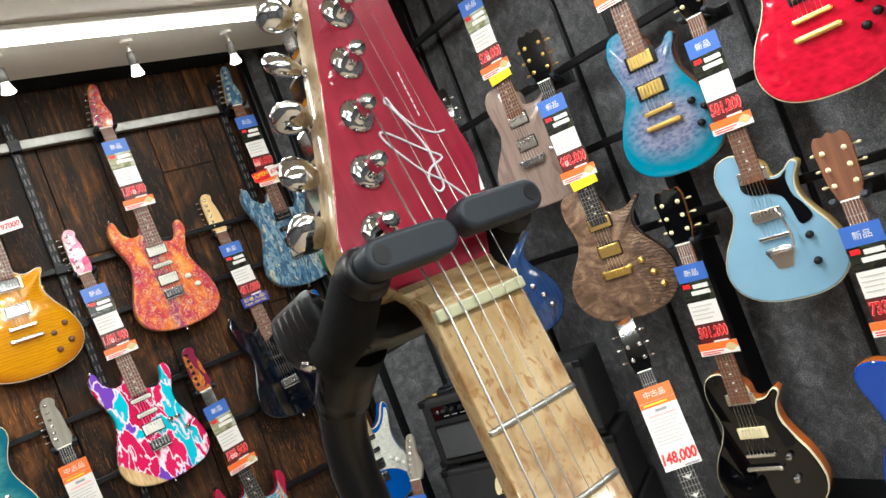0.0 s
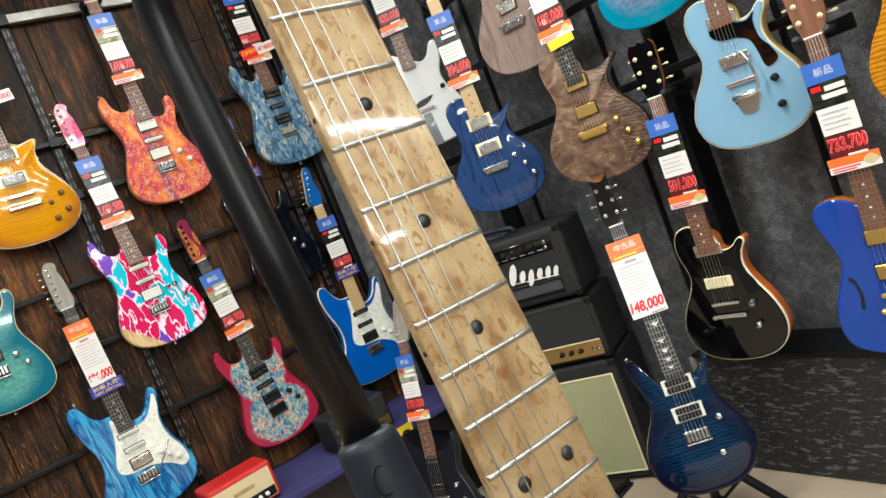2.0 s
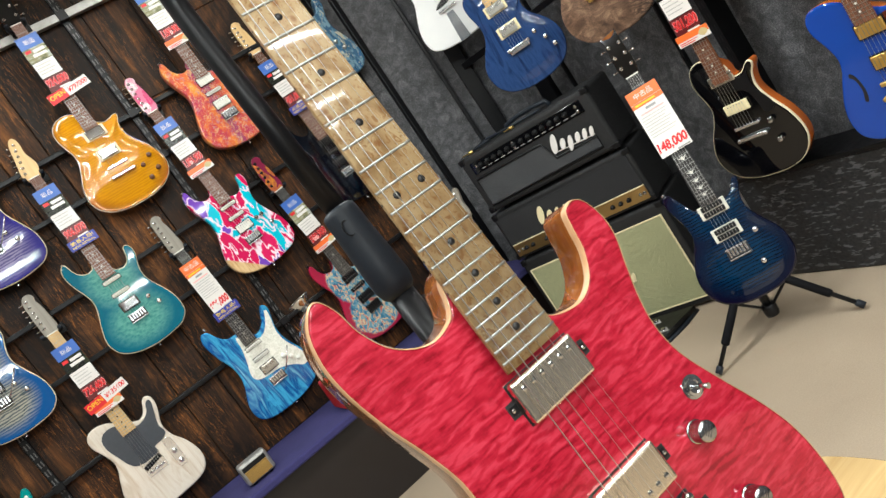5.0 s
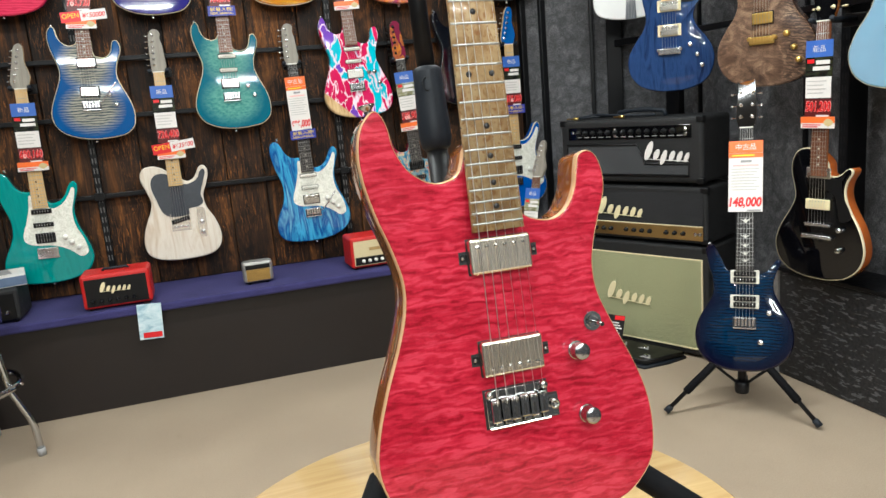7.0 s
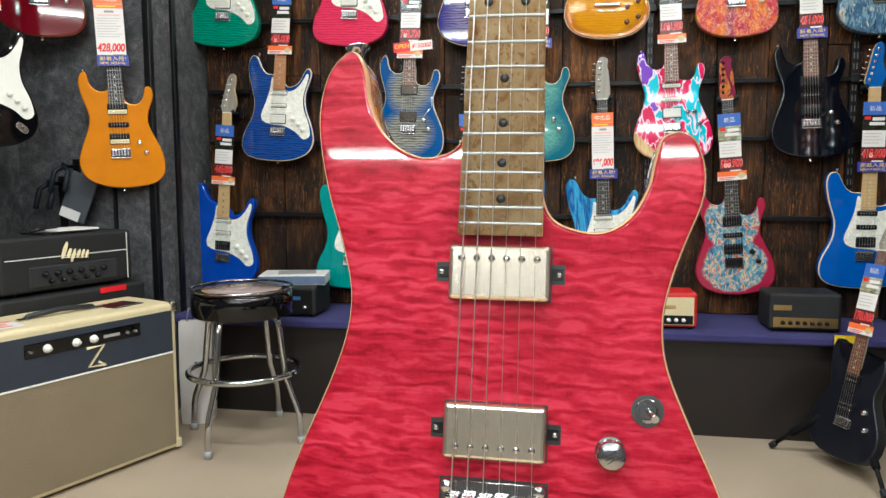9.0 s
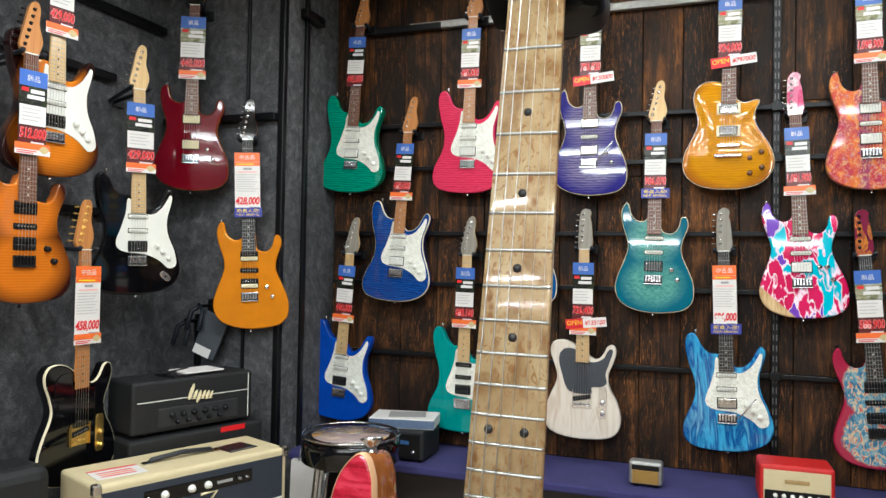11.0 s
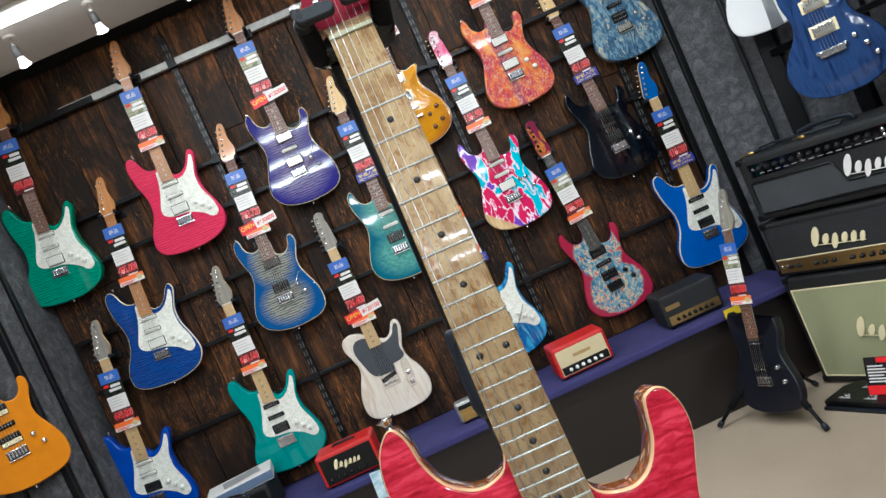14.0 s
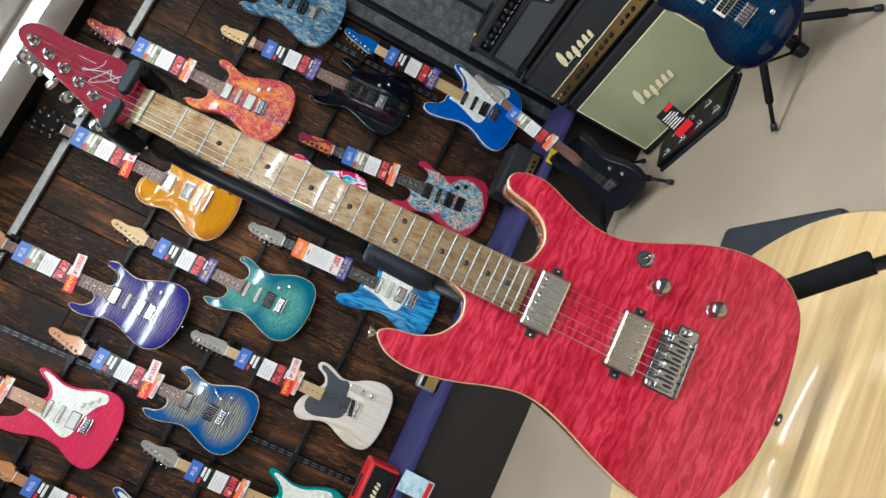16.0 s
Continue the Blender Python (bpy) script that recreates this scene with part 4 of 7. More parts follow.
def bridge_parts(kind, hw):
    key = (kind, hw.name)
    if key in BRIDGE:
        return BRIDGE[key]
    if kind == "trem":
        base = box(-0.036, 0.036, -0.030, 0.008, 0, 0.003, 0.001)
        box(-0.036, 0.036, -0.030, -0.026, 0.002, 0.010, 0.001, bm=base)
        # black sheet over the plated base, painted in for shade between saddles
        box(-0.0355, 0.0355, -0.027, 0.004, 0.003, 0.0036, bm=base)
        for fc in base.faces:
            fc.material_index = 1 if 0.0033 < fc.calc_center_median().z < 0.0037 else 0
        sad = box(-0.0041, 0.0041, -0.021, 0.005, 0.003, 0.0105, 0.0014)
        BRIDGE[key] = (mesh_of("base_plate", base, (hw, INLAY)), mesh_of("saddle", sad, hw), None)
    elif kind == "locking":
        base = box(-0.040, 0.040, -0.036, 0.010, 0, 0.006, 0.002)
        sad = box(-0.0048, 0.0048, -0.026, 0.008, 0.006, 0.014, 0.002)
        BRIDGE[key] = (mesh_of("base_plate", base, hw), mesh_of("saddle", sad, hw), None)
    elif kind == "plate":
        base = box(-0.040, 0.040, -0.020, 0.055, 0, 0.002, 0.001)
        for x in (-0.0395, 0.0375):
            box(x, x + 0.002, -0.020, 0.055, 0.001, 0.010, bm=base)
        sad = tube([(-0.010, -0.004, 0.006), (0.010, -0.004, 0.006)], 0.004, 8)
        BRIDGE[key] = (mesh_of("base_plate", base, hw), mesh_of("saddle", sad, hw), None)
    elif kind == "wrap":
        base = box(-0.043, 0.043, -0.014, 0.012, 0.003, 0.015, 0.005, 3)
        for x in (-0.042, 0.042):
            lathe([(0.008, 0), (0.008, 0.013), (0.005, 0.016)], 12, base, Matrix.Translation((x, 0.006, 0)))
        sad = box(-0.0044, 0.0044, -0.006, 0.010, 0.015, 0.0185, 0.001)
        BRIDGE[key] = (mesh_of("bridge_bar", base, hw), mesh_of("saddle", sad, hw), None)
    else:
        base = box(-0.042, 0.042, -0.006, 0.006, 0.004, 0.013, 0.003)
        for x in (-0.038, 0.038):
            lathe([(0.005, 0), (0.005, 0.006)], 10, base, Matrix.Translation((x, 0, 0)))
        tail = box(-0.045, 0.045, -0.007, 0.007, 0.004, 0.015, 0.005, 3)
        for x in (-0.045, 0.045):
            lathe([(0.007, 0), (0.007, 0.014), (0.004, 0.016)], 12, tail, Matrix.Translation((x, 0, 0)))
        BRIDGE[key] = (mesh_of("bridge_bar", base, hw), None, mesh_of("tailpiece", tail, hw))
    return BRIDGE[key]


def knob_mesh(mat, r=0.0095, h=0.015):
    return mesh_of("knob", lathe([(r * 1.12, 0), (r * 1.1, 0.002), (r, 0.004), (r * 0.94, h - 0.002), (r * 0.75, h), (0.0, h + 0.0006)], 20, cap=False), mat)


KNOB, STRING, SWITCH = {}, {}, {}


def knob(parent, x, s, mat, top):
    if mat.name not in KNOB:
        KNOB[mat.name] = knob_mesh(mat)
    return part("knob", KNOB[mat.name], None, parent, m=pose(x, -s, top))


def string_mesh(x0, s0, z0, x1, s1, z1, r=0.0005):
    return tube([(x0, -s0, z0), (x1, -s1, z1)], r, 5)


SLOT = {}
for kind, w, h in (("single", 0.0380, 0.0096), ("hum", 0.0378, 0.0218), ("zebra", 0.0372, 0.0212)):
    SLOT[kind] = mesh_of("pickup_slot", slab(curve_through([(-w, -h * .5), (-w * .97, -h), (0, -h), (w * .97, -h), (w, -h * .5), (w, h * .5), (w * .97, h), (0, h), (-w * .97, h), (-w, h * .5)], 1), 0.0, 0.0012, 0.0006), (BLACKP, BLACKP))


def guitar(label, m, outline=SUPER, top=None, side=None, neck=MAPLE, board=ROSEWOOD, head=None, headmat=None, hw=HARDW, pickups=(("single", .49), ("single", .545), ("hum", .60)),
           cover=None, guard=None, guardmat=None, bridge="trem", knobs=((.072, .62), (.095, .66)), knobmat=None, binding=None, scale=0.648, dots=PEARLDOT, category="guitar", arm=False, group="guitars on display",
           front=-0.012, thick=0.044, tuners=None, fholes=False, plug=True, big=False, logo=None, carve=0.0, birds=False, rings=None, jack=False, vibrato=False, cateye=False):
    g = thing("electric_guitar", label, category, m, group)
    side = side or top
    k = scale / 0.648
    pts = curve_through(flip(outline), 4)
    bm = slab(pts, front - thick, front, 0.007, 0.006, 4)
    if carve:
        hoops = [[bm.verts.new((x * q, -0.585 + (y + 0.585) * q, front + carve * h)) for x, y in pts] for q, h in ((0.968, 0.01), (0.93, 0.0), (0.88, 0.08), (0.81, 0.30), (0.72, 0.58), (0.60, 0.80), (0.45, 0.93), (0.25, 1.0))]
        for a, b in zip(hoops, hoops[1:]):
            for i in range(len(pts)):
                bm.faces.new((a[i], a[(i + 1) % len(pts)], b[(i + 1) % len(pts)], b[i])).smooth = True
        bm.faces.new(hoops[-1])
        bmesh.ops.recalc_face_normals(bm, faces=bm.faces)
    body = part("body", bm, (top, side), g)
    edge, front = front, front + carve
    if binding:
        ring = bmesh.new()
        oo, n = inset(pts, -0.0006), len(pts)
        ii = inset(pts, 0.0022)
        za, zb, zc = edge - 0.009, edge - 0.0025, edge + 0.0004
        rows = [[ring.verts.new((x, y, z)) for x, y in q] for q, z in ((oo, za), (oo, zb), (inset(pts, 0.001), zc - 0.0004), (ii, zc))]
        for a, b in zip(rows, rows[1:]):
            for i in range(n):
                ring.faces.new((a[i], a[(i + 1) % n], b[(i + 1) % n], b[i])).smooth = True
        part("binding", ring, binding, g, "pale edge binding")
    part("neck", neck_mesh(-0.004, 0.45, 0.019), neck, g)
    part("fingerboard", board_mesh(0.475), board, g)
    head = head or HEAD_IN
    hp = curve_through(flip(head), 4)
    part("headstock", slab(hp, -0.026, -0.011, 0.001, 0.002), (headmat or neck, neck), g)
    part("nut", box(-0.0215, 0.0215, 0.0, 0.004, -0.005, 0.002, 0.0006), WHITEP, g)
    # frets and markers
    if "fret" not in FRETMESH:
        FRETMESH["fret"] = mesh_of("fret", box(-1, 1, -0.0009, 0.0009, -0.0003, 0.0010), FRETM)
    for n in range(1, 23):
        s = fret_at(n, scale)
        part("fret", FRETMESH["fret"], None, g, m=Matrix.Translation((0, -s, 0)) @ Matrix.Diagonal((board_half(s), 1, 1, 1)))
    if dots.name not in FRETMESH:
        FRETMESH[dots.name] = mesh_of("position_marker", lathe([(0.0032, 0.0), (0.0032, 0.0003)], 10), dots)
    for n in (3, 5, 7, 9, 12, 15, 17, 19, 21) if not birds else ():
        s = (fret_at(n - 1, scale) + fret_at(n, scale)) / 2
        for x in ((-0.012, 0.012) if n == 12 else (0,)):
            part("position_marker", FRETMESH[dots.name], None, g, m=pose(x, -s, 0))
    for n in (3, 5, 7, 9, 12, 15, 17, 19, 21) if birds else ():
        s = (fret_at(n - 1, scale) + fret_at(n, scale)) / 2
        wing = curve_through([(-0.020, 0.006), (-0.006, 0.003), (0.000, 0.010), (0.006, 0.003), (0.021, 0.008), (0.008, -0.005), (0.003, -0.011), (-0.005, -0.005)], 3)
        part("inlay", slab([(x * (1 - 0.02 * n), y * (1 - 0.02 * n)) for x, y in wing[::-1]], 0.0, 0.0009), (WHITEP, WHITEP), g, "white winged inlay", m=pose(0, -s, 0))
    # tuners
    post, but, case = tuner_meshes(tuners or hw)
    if head in (HEAD_33, HEAD_BIRD):
        wide = 0.024 if head is HEAD_33 else 0.018
        places = [(sx * wide, 0.040 + 0.040 * i, sx) for i in range(3) for sx in (-1, 1)]
    else:
        places = [(-0.018 + 0.0056 * i, 0.032 + 0.0235 * i, -1) for i in range(6)]
        if head is HEAD_PADDLE:
            places = [(-0.013 + 0.0012 * i, 0.032 + 0.0235 * i, -1) for i in range(6)]
    for x, y, sx in places:
        t = part("tuner", post, None, g, m=pose(x, y, -0.011))
        part("button", but, None, t, m=Matrix.Translation((sx * 0.012, 0, -0.021)) @ pose(0, 0, 0, 0, 90 * sx, 0))
    # pickguard, pickups, bridge
    if guard:
        part("pickguard", slab(curve_through(flip(guard), 4), front + 0.0005, front + 0.003, 0.0006, 0.0), (guardmat or WHITEP, guardmat or WHITEP), g)
    lift = front + (0.003 if guard else 0.0005)
    for kind, s, *rest in pickups:
        if rings:
            part("pickup_ring", box(-0.0445, 0.0445, -0.0225, 0.0225, 0, 0.0040, 0.002), rings, g, "pale pickup ring", m=pose(0, -s * k, lift - 0.001))
        if not rings and kind in SLOT:
            part("pickup_slot", SLOT[kind], None, g, "dark gap round the pickup", m=pose(0, -s * k, lift, 0, 0, 12 if outline is PLANKCUT and s > .6 else 0))
        pickup(kind, g, s * k, rest[0] if rest else cover, hw, 12 if (kind == "single" and outline is PLANKCUT and s > .6) else 0, lift + (0.0022 if rings else 0))
    base, sad, tail = bridge_parts(bridge, hw)
    b = part("bridge", base, None, g, m=pose(0, -scale - 0.002, front + 0.0005))
    if sad:
        for i in range(3 if bridge == "plate" else 6):
            part("saddle", sad, None, b, m=pose((i - 1) * 0.022 if bridge == "plate" else (i - 2.5) * 0.0108, 0.0015 * (i % 2), 0))
    if tail and not vibrato and not cateye:
        part("tailpiece", tail, None, g, m=pose(0, -scale - 0.042, front + 0.0005))
    if bridge == "plate":
        part("control_plate", slab(curve_through([(.070, -.585), (.086, -.578), (.102, -.585), (.104, -.640), (.102, -.700), (.086, -.707), (.070, -.700), (.068, -.640)], 3), front + 0.0005, front + 0.0028, 0.0008), (hw, hw), g, "plated control plate")
    if arm:
        part("tremolo_arm", tube([(0.03, -scale - 0.01, front + 0.012), (0.045, -scale + 0.0, front + 0.03), (0.075, -scale + 0.035, front + 0.04), (0.105, -scale + 0.075, front + 0.04)], 0.0028, 8), hw, g)
    for x, s in knobs:
        knob(g, x, s, knobmat or hw, front - carve * 0.55 + (0.003 if guard and x < 0.1 else 0))
    if jack:
        j = part("jack_plate", slab(curve_through([(-.020, .010), (-.024, .0), (-.020, -.010), (.0, -.013), (.020, -.010), (.024, .0), (.020, .010), (.0, .013)], 3), 0.0, 0.004, 0.002), (hw, hw), g, "chrome jack plate", m=pose(0.108, -0.722, front, 0, 0, -40))
        part("jack_socket", lathe([(0.005, 0.004), (0.005, 0.0045), (0.0, 0.0045)], 12, cap=False), INLAY, j)
    if vibrato:
        v = part("vibrato_tailpiece", slab(curve_through([(-.030, .012), (.030, .012), (.036, -.006), (.026, -.026), (.018, -.046), (-.018, -.046), (-.026, -.026), (-.036, -.006)], 3), 0.0, 0.005, 0.002), (NICKEL, NICKEL), g, "chrome vibrato tailpiece", m=pose(0, -scale - 0.045, front))
        part("roller", tube([(-0.034, 0.004, 0.012), (0.034, 0.004, 0.012)], 0.007, 12), hw, v)
        part("arm", tube([(0.026, 0.004, 0.016), (0.046, 0.012, 0.028), (0.052, 0.050, 0.036), (0.044, 0.095, 0.040), (0.036, 0.120, 0.040)], 0.0036, 8), hw, v)
    # strings
    for i in range(6):
        xn, xb = (i - 2.5) * 0.0070, (i - 2.5) * 0.0106
        part("string", string_mesh(xb, scale, front + 0.0125, xn, 0.0, 0.0022, 0.00055), STEEL, g)
    if cateye:
        part("sound_hole", slab(curve_through([(-.046, -.632), (-.020, -.612), (.014, -.606), (.050, -.604), (.022, -.626), (-.012, -.634)], 4), front, front + 0.0008), (INLAY, INLAY), g, "dark cat-eye sound hole")
        tp = part("tailpiece", slab([(-.017, -.668), (.017, -.668), (.024, -.800), (-.024, -.800)], front + 0.001, front + 0.006, 0.002), (GREYP, GREYP), g, "grey ribbed tailpiece")
        for i in range(6):
            part("rib", tube([((i - 2.5) * 0.0050, -0.672, front + 0.0062), ((i - 2.5) * 0.0072, -0.795, front + 0.0062)], 0.0010, 6), STEEL, tp)
    if fholes:
        part("sound_hole", slab(curve_through([(-.100, -.585), (-.088, -.600), (-.082, -.640), (-.088, -.672), (-.096, -.668), (-.090, -.640), (-.094, -.606), (-.104, -.596)], 3), front, front + 0.0008), (INLAY, INLAY), g, "dark f-shaped sound hole")
    ends = {id(SUPER): ((-0.113, -0.347, -0.3, 1), (0.0, -0.797, 0, -1)), id(STRAT): ((-0.111, -0.324, -0.2, 1), (0.0, -0.789, 0, -1)), id(BIRD): ((-0.110, -0.392, -0.2, 1),)}
    for sx, sy, ex, ey in ends.get(id(outline), ()) if plug else ():
        part("strap_button", lathe([(0.004, 0), (0.004, 0.006), (0.008, 0.010), (0.006, 0.013), (0.0, 0.0135)], 12, cap=False), hw, g,
             m=Matrix.Translation((sx, sy, front - thick * 0.45)) @ Vector((ex, ey, 0)).to_track_quat("Z", "Y").to_matrix().to_4x4())
    return g


def hang(x, y, z_bridge, yaw=0.0, lean=0.0, back=0.0, scale=0.648):
    """The pose of a hung guitar by the place of its bridge."""
    r = pose(0, 0, 0, 0, 0, yaw) @ pose(0, 0, 0, 90 - back, 0, 0) @ pose(0, 0, 0, 0, 0, lean)
    return Matrix.Translation((x, y, z_bridge)) @ r @ Matrix.Translation((0, scale, 0))


def wall_hook(m, reach=0.07):
    """A padded hook that carries a headstock; m is the guitar's pose."""
    h = thing("guitar_hook", "black steel guitar hook with two padded prongs", "hook", m, "guitar hooks")
    for s in (-1, 1):
        part("prong", tube([(s * 0.012, 0.004, -reach), (s * 0.030, 0.004, -0.045), (s * 0.034, 0.002, -0.015), (s * 0.034, 0.004, 0.006), (s * 0.034, 0.010, 0.012)], 0.008, 8), RUBBER, h)
    part("back_plate", box(-0.028, 0.050, -0.018, 0.022, -reach - 0.012, -reach + 0.006, 0.003), BLACKM, h)
    return h


# ---- price tags ----
def price_tag(m, price, used=False, open_price=None, arrival=False, banner=True, picture=PHOTOD, w=0.088, flag=False):
    """A stack of printed cards in a clear sleeve that hangs on a guitar's neck; y runs up from the sleeve's top."""
    lab = "used-guitar price tag, orange header over white card" if used else "new-guitar price tag, blue header over printed card"
    t = thing("price_tag", lab + (", with an open-price card" if open_price else ""), "price tag", m, "price tags")
    hw = w / 2

    def card(name, x0, x1, y0, y1, mat, z=0.0, label=""):
        return part(name, box(x0, x1, y0, y1, z, z + 0.0010), mat, t, label)

    card("header", -hw, hw, -0.040 if used else -0.050, 0.0, PAPERO if used else PAPERB, 0.0012, "orange header card" if used else "blue header card")
    lettering("中古品" if used else "新品", 0.020, PAPERW, t, pose(0, -0.020 if used else -0.025, 0.0026))
    if used:
        card("card", -hw, hw, -0.235, -0.038, PAPERW)
        card("stripe", -hw, hw, -0.056, -0.041, PAPERO, 0.0011)
        card("stripe", -hw * 0.8, hw * 0.5, -0.051, -0.046, PAPERY, 0.0022)
        card("maker_line", -hw * 0.30, hw * 0.35, -0.072, -0.064, PAPERG, 0.0011)
        card("red_line", -hw * 0.75, hw * 0.75, -0.084, -0.079, PAPERP, 0.0011)
        for i in range(8):
            card("print_line", -hw * 0.86, hw * (0.80 - 0.45 * ((i * 7) % 3) / 3), -0.0945 - i * 0.0098, -0.0920 - i * 0.0098, PAPERL, 0.0011)
        lettering(price, 0.040, PAPERP, t, pose(0, -0.205, 0.0013), width=w * 0.99, slant=0.16, bold=0.045)
        lettering(price, 0.036, PAPERR, t, pose(0, -0.205, 0.0018), width=w * 0.94, slant=0.16, bold=0.034)
        card("print_line", hw * 0.1, hw * 0.9, -0.233, -0.228, PAPERG, 0.0011)
        end = -0.235
    else:
        card("card", -hw, hw, -0.235, -0.038, PAPERK)
        card("picture", -hw, hw, -0.108, -0.048, picture, 0.0011)
        card("maker_oval", -hw * 0.85, -hw * 0.35, -0.068, -0.056, PAPERR, 0.0022)
        for i in range(2):
            card("print_line", -hw * 0.2 - i * 0.01, hw * 0.8, -0.072 - i * 0.018, -0.060 - i * 0.018, PAPERW, 0.0022)
        card("white_field", -hw * 0.95, hw * 0.95, -0.174, -0.110, PAPERW, 0.0011)
        for i in range(4):
            card("print_line", -hw * 0.8, hw * (0.6 - 0.2 * (i % 2)), -0.124 - i * 0.012, -0.121 - i * 0.012, PAPERL, 0.0022)
        card("price_field", -hw * 0.97, hw * 0.97, -0.234, -0.177, PAPERDR, 0.0011, "dark red price field")
        lettering(price, 0.0385, PAPERP, t, pose(0.002, -0.202, 0.0023), width=w * 0.97, slant=0.12, bold=0.045)
        lettering(price, 0.0360, PAPERR, t, pose(0.002, -0.202, 0.0028), width=w * 0.94, slant=0.12, bold=0.030)
        card("print_line", -hw * 0.1, hw * 0.85, -0.232, -0.226, PAPERW, 0.0022)
        end = -0.235
    if open_price:
        o = part("open_price_card", box(-0.085, 0.085, -0.020, 0.020, 0.003, 0.0042), PAPERW, t, "white card with a handwritten price", m=pose(0.015, end - 0.018, 0, 0, 0, 6))
        part("open_field", box(-0.085, -0.012, -0.0205, 0.0205, 0.0043, 0.0050), PAPERR, o)
        lettering("OPEN", 0.018, PAPERY, o, pose(-0.048, 0.004, 0.0056), width=0.062)
        lettering("¥" + open_price, 0.020, PAPERR, o, pose(0.038, 0, 0.0050), width=0.086, slant=0.25, bold=0.02)
        end -= 0.036
    if banner:
        b = part("banner", box(-0.056, 0.056, -0.036, 0.0, 0.002, 0.003), PAPERW, t, "orange and white banner", m=pose(0.002, end + 0.004, 0))
        part("banner_top", box(-0.056, 0.056, -0.020, 0.0, 0.0031, 0.0036), PAPERO, b)
        part("banner_disc", slab(curve_through([(0.020, -0.018), (0.036, -0.006), (0.052, -0.018), (0.036, -0.030)], 5), 0.0037, 0.0042), (PAPERT, PAPERT), b)
        for i in range(2):
            part("print_line", box(-0.050, 0.012 - 0.01 * i, -0.027 - 0.006 * i, -0.0240 - 0.006 * i, 0.0031, 0.0036), PAPERR, b)
    if flag:
        part("yellow_slip", box(-0.042, 0.042, -0.030, 0.0, 0.001, 0.002), PAPERY, t, "yellow paper slip", m=pose(0.006, end - 0.030, 0, 0, 0, 5))
    if arrival:
        b = part("arrival_banner", box(-0.056, 0.056, -0.040, 0.0, 0.002, 0.003), PAPERN, t, "navy banner with yellow letters", m=pose(0.002, end + 0.004, 0))
        lettering("新着入荷!", 0.016, PAPERY, b, pose(0, -0.013, 0.0034), width=0.092)
        lettering("NEW ARRIVAL", 0.009, PAPERY, b, pose(0, -0.030, 0.0034), width=0.092)
    return t


# ---- guitars on the plank wall ----
def on_planks(x, zb, lean=0.0, **kw):
    price = kw.pop("price", None)
    label = kw.pop("label")
    sc = kw.get("scale", 0.648)
    m = hang(x, 3.195, zb, 0, lean, kw.pop("back", 4.0 if 1.0 < zb < 1.4 else 0), sc)
    g = guitar(label, m, **kw)
    wall_hook(m, 0.075)
    if price:
        a = dict(price[1]) if len(price) > 1 else {}
        dx, dy = a.pop("dx", 0.0), a.pop("dy", -0.055)
        price_tag(m @ pose(dx, dy, 0.012), price[0], **a)
    return g


ST = dict(guard=GUARD, guardmat=PEARL, knobmat=WHITEP, knobs=((.072, .604), (.096, .626), (.118, .650)), cover=WHITEP, outline=STRAT)
HSS = (("single", .49), ("single", .545), ("hum", .605, WHITEP))
on_planks(-1.064, 1.731, -3.6, label="emerald green flame-top electric guitar with white pearl pickguard", top=flame("green_flame", C(4, 142, 114), C(2, 106, 84)), side=gloss("green_gloss", C(10, 110, 78)), neck=ROAST, board=ROSEWOOD, pickups=HSS, price=("495,000", dict(banner=False)), **ST)
on_planks(-0.477, 1.718, -1.7, label="hot pink electric guitar with white pearl pickguard", top=flame("pink_flame", C(214, 58, 92), C(192, 38, 74)), side=gloss("pink_gloss", C(196, 30, 92)), neck=ROAST, board=ROAST, pickups=HSS, price=("485,000", dict(picture=PHOTO)), **ST)
on_planks(0.066, 1.704, -0.6, label="purple-blue burst flame-top electric guitar with tremolo arm", top=flame("purple_flame", C(128, 118, 152), C(66, 60, 110), C(30, 24, 112), centre=0.40, rim=0.82, contrast=1.4), side=gloss("purple_gloss", C(24, 20, 92)), neck=ROAST, board=ROSEWOOD, pickups=(("hum", .49, NICKEL), ("single", .548), ("hum", .605, NICKEL)), binding=CREAMB, arm=True, price=("783,820", dict(picture=PHOTO, open_price="650000", banner=False)))
on_planks(0.617, 1.746, -0.4, label="amber single-cut electric guitar with flamed maple top", outline=widened(AMBER, 1.13), top=flame("amber_flame", C(212, 148, 5), C(184, 116, 3), C(154, 86, 3), centre=0.74, rim=1.04, contrast=0.5), side=gloss("amber_gloss", C(190, 104, 14)), neck=MAHOGANY, board=ROSEWOOD, head=HEAD_33, headmat=BLACKG, pickups=(("hum", .50, CHROME), ("hum", .59, CHROME)), bridge="tom", scale=0.640, knobs=((.081, .692), (.123, .668), (.126, .729), (.082, .751)), knobmat=ROSEWOOD, binding=CREAMB, carve=0.010, front=-0.020, rings=CREAMP, price=("924,000", dict(picture=PHOTO, open_price="797000", banner=False)))
SPL = swirl()
on_planks(1.120, 1.709, 1.7, label="orange and pink swirl-painted electric guitar", top=SPL, neck=ROAST, board=ROSEWOOD, headmat=SPL, pickups=(("hum", .49, WHITEP), ("single", .548), ("hum", .605, WHITEP)), knobmat=WHITEP, price=("1,098,900", dict(picture=PHOTO)))
FLK = foil("blue_grey_crackle", C(66, 104, 134), (C(122, 152, 166), 0.50, 24), (C(190, 182, 158), 0.57, 30), (C(28, 44, 60), 0.60, 36), (C(40, 92, 140), 0.62, 22))
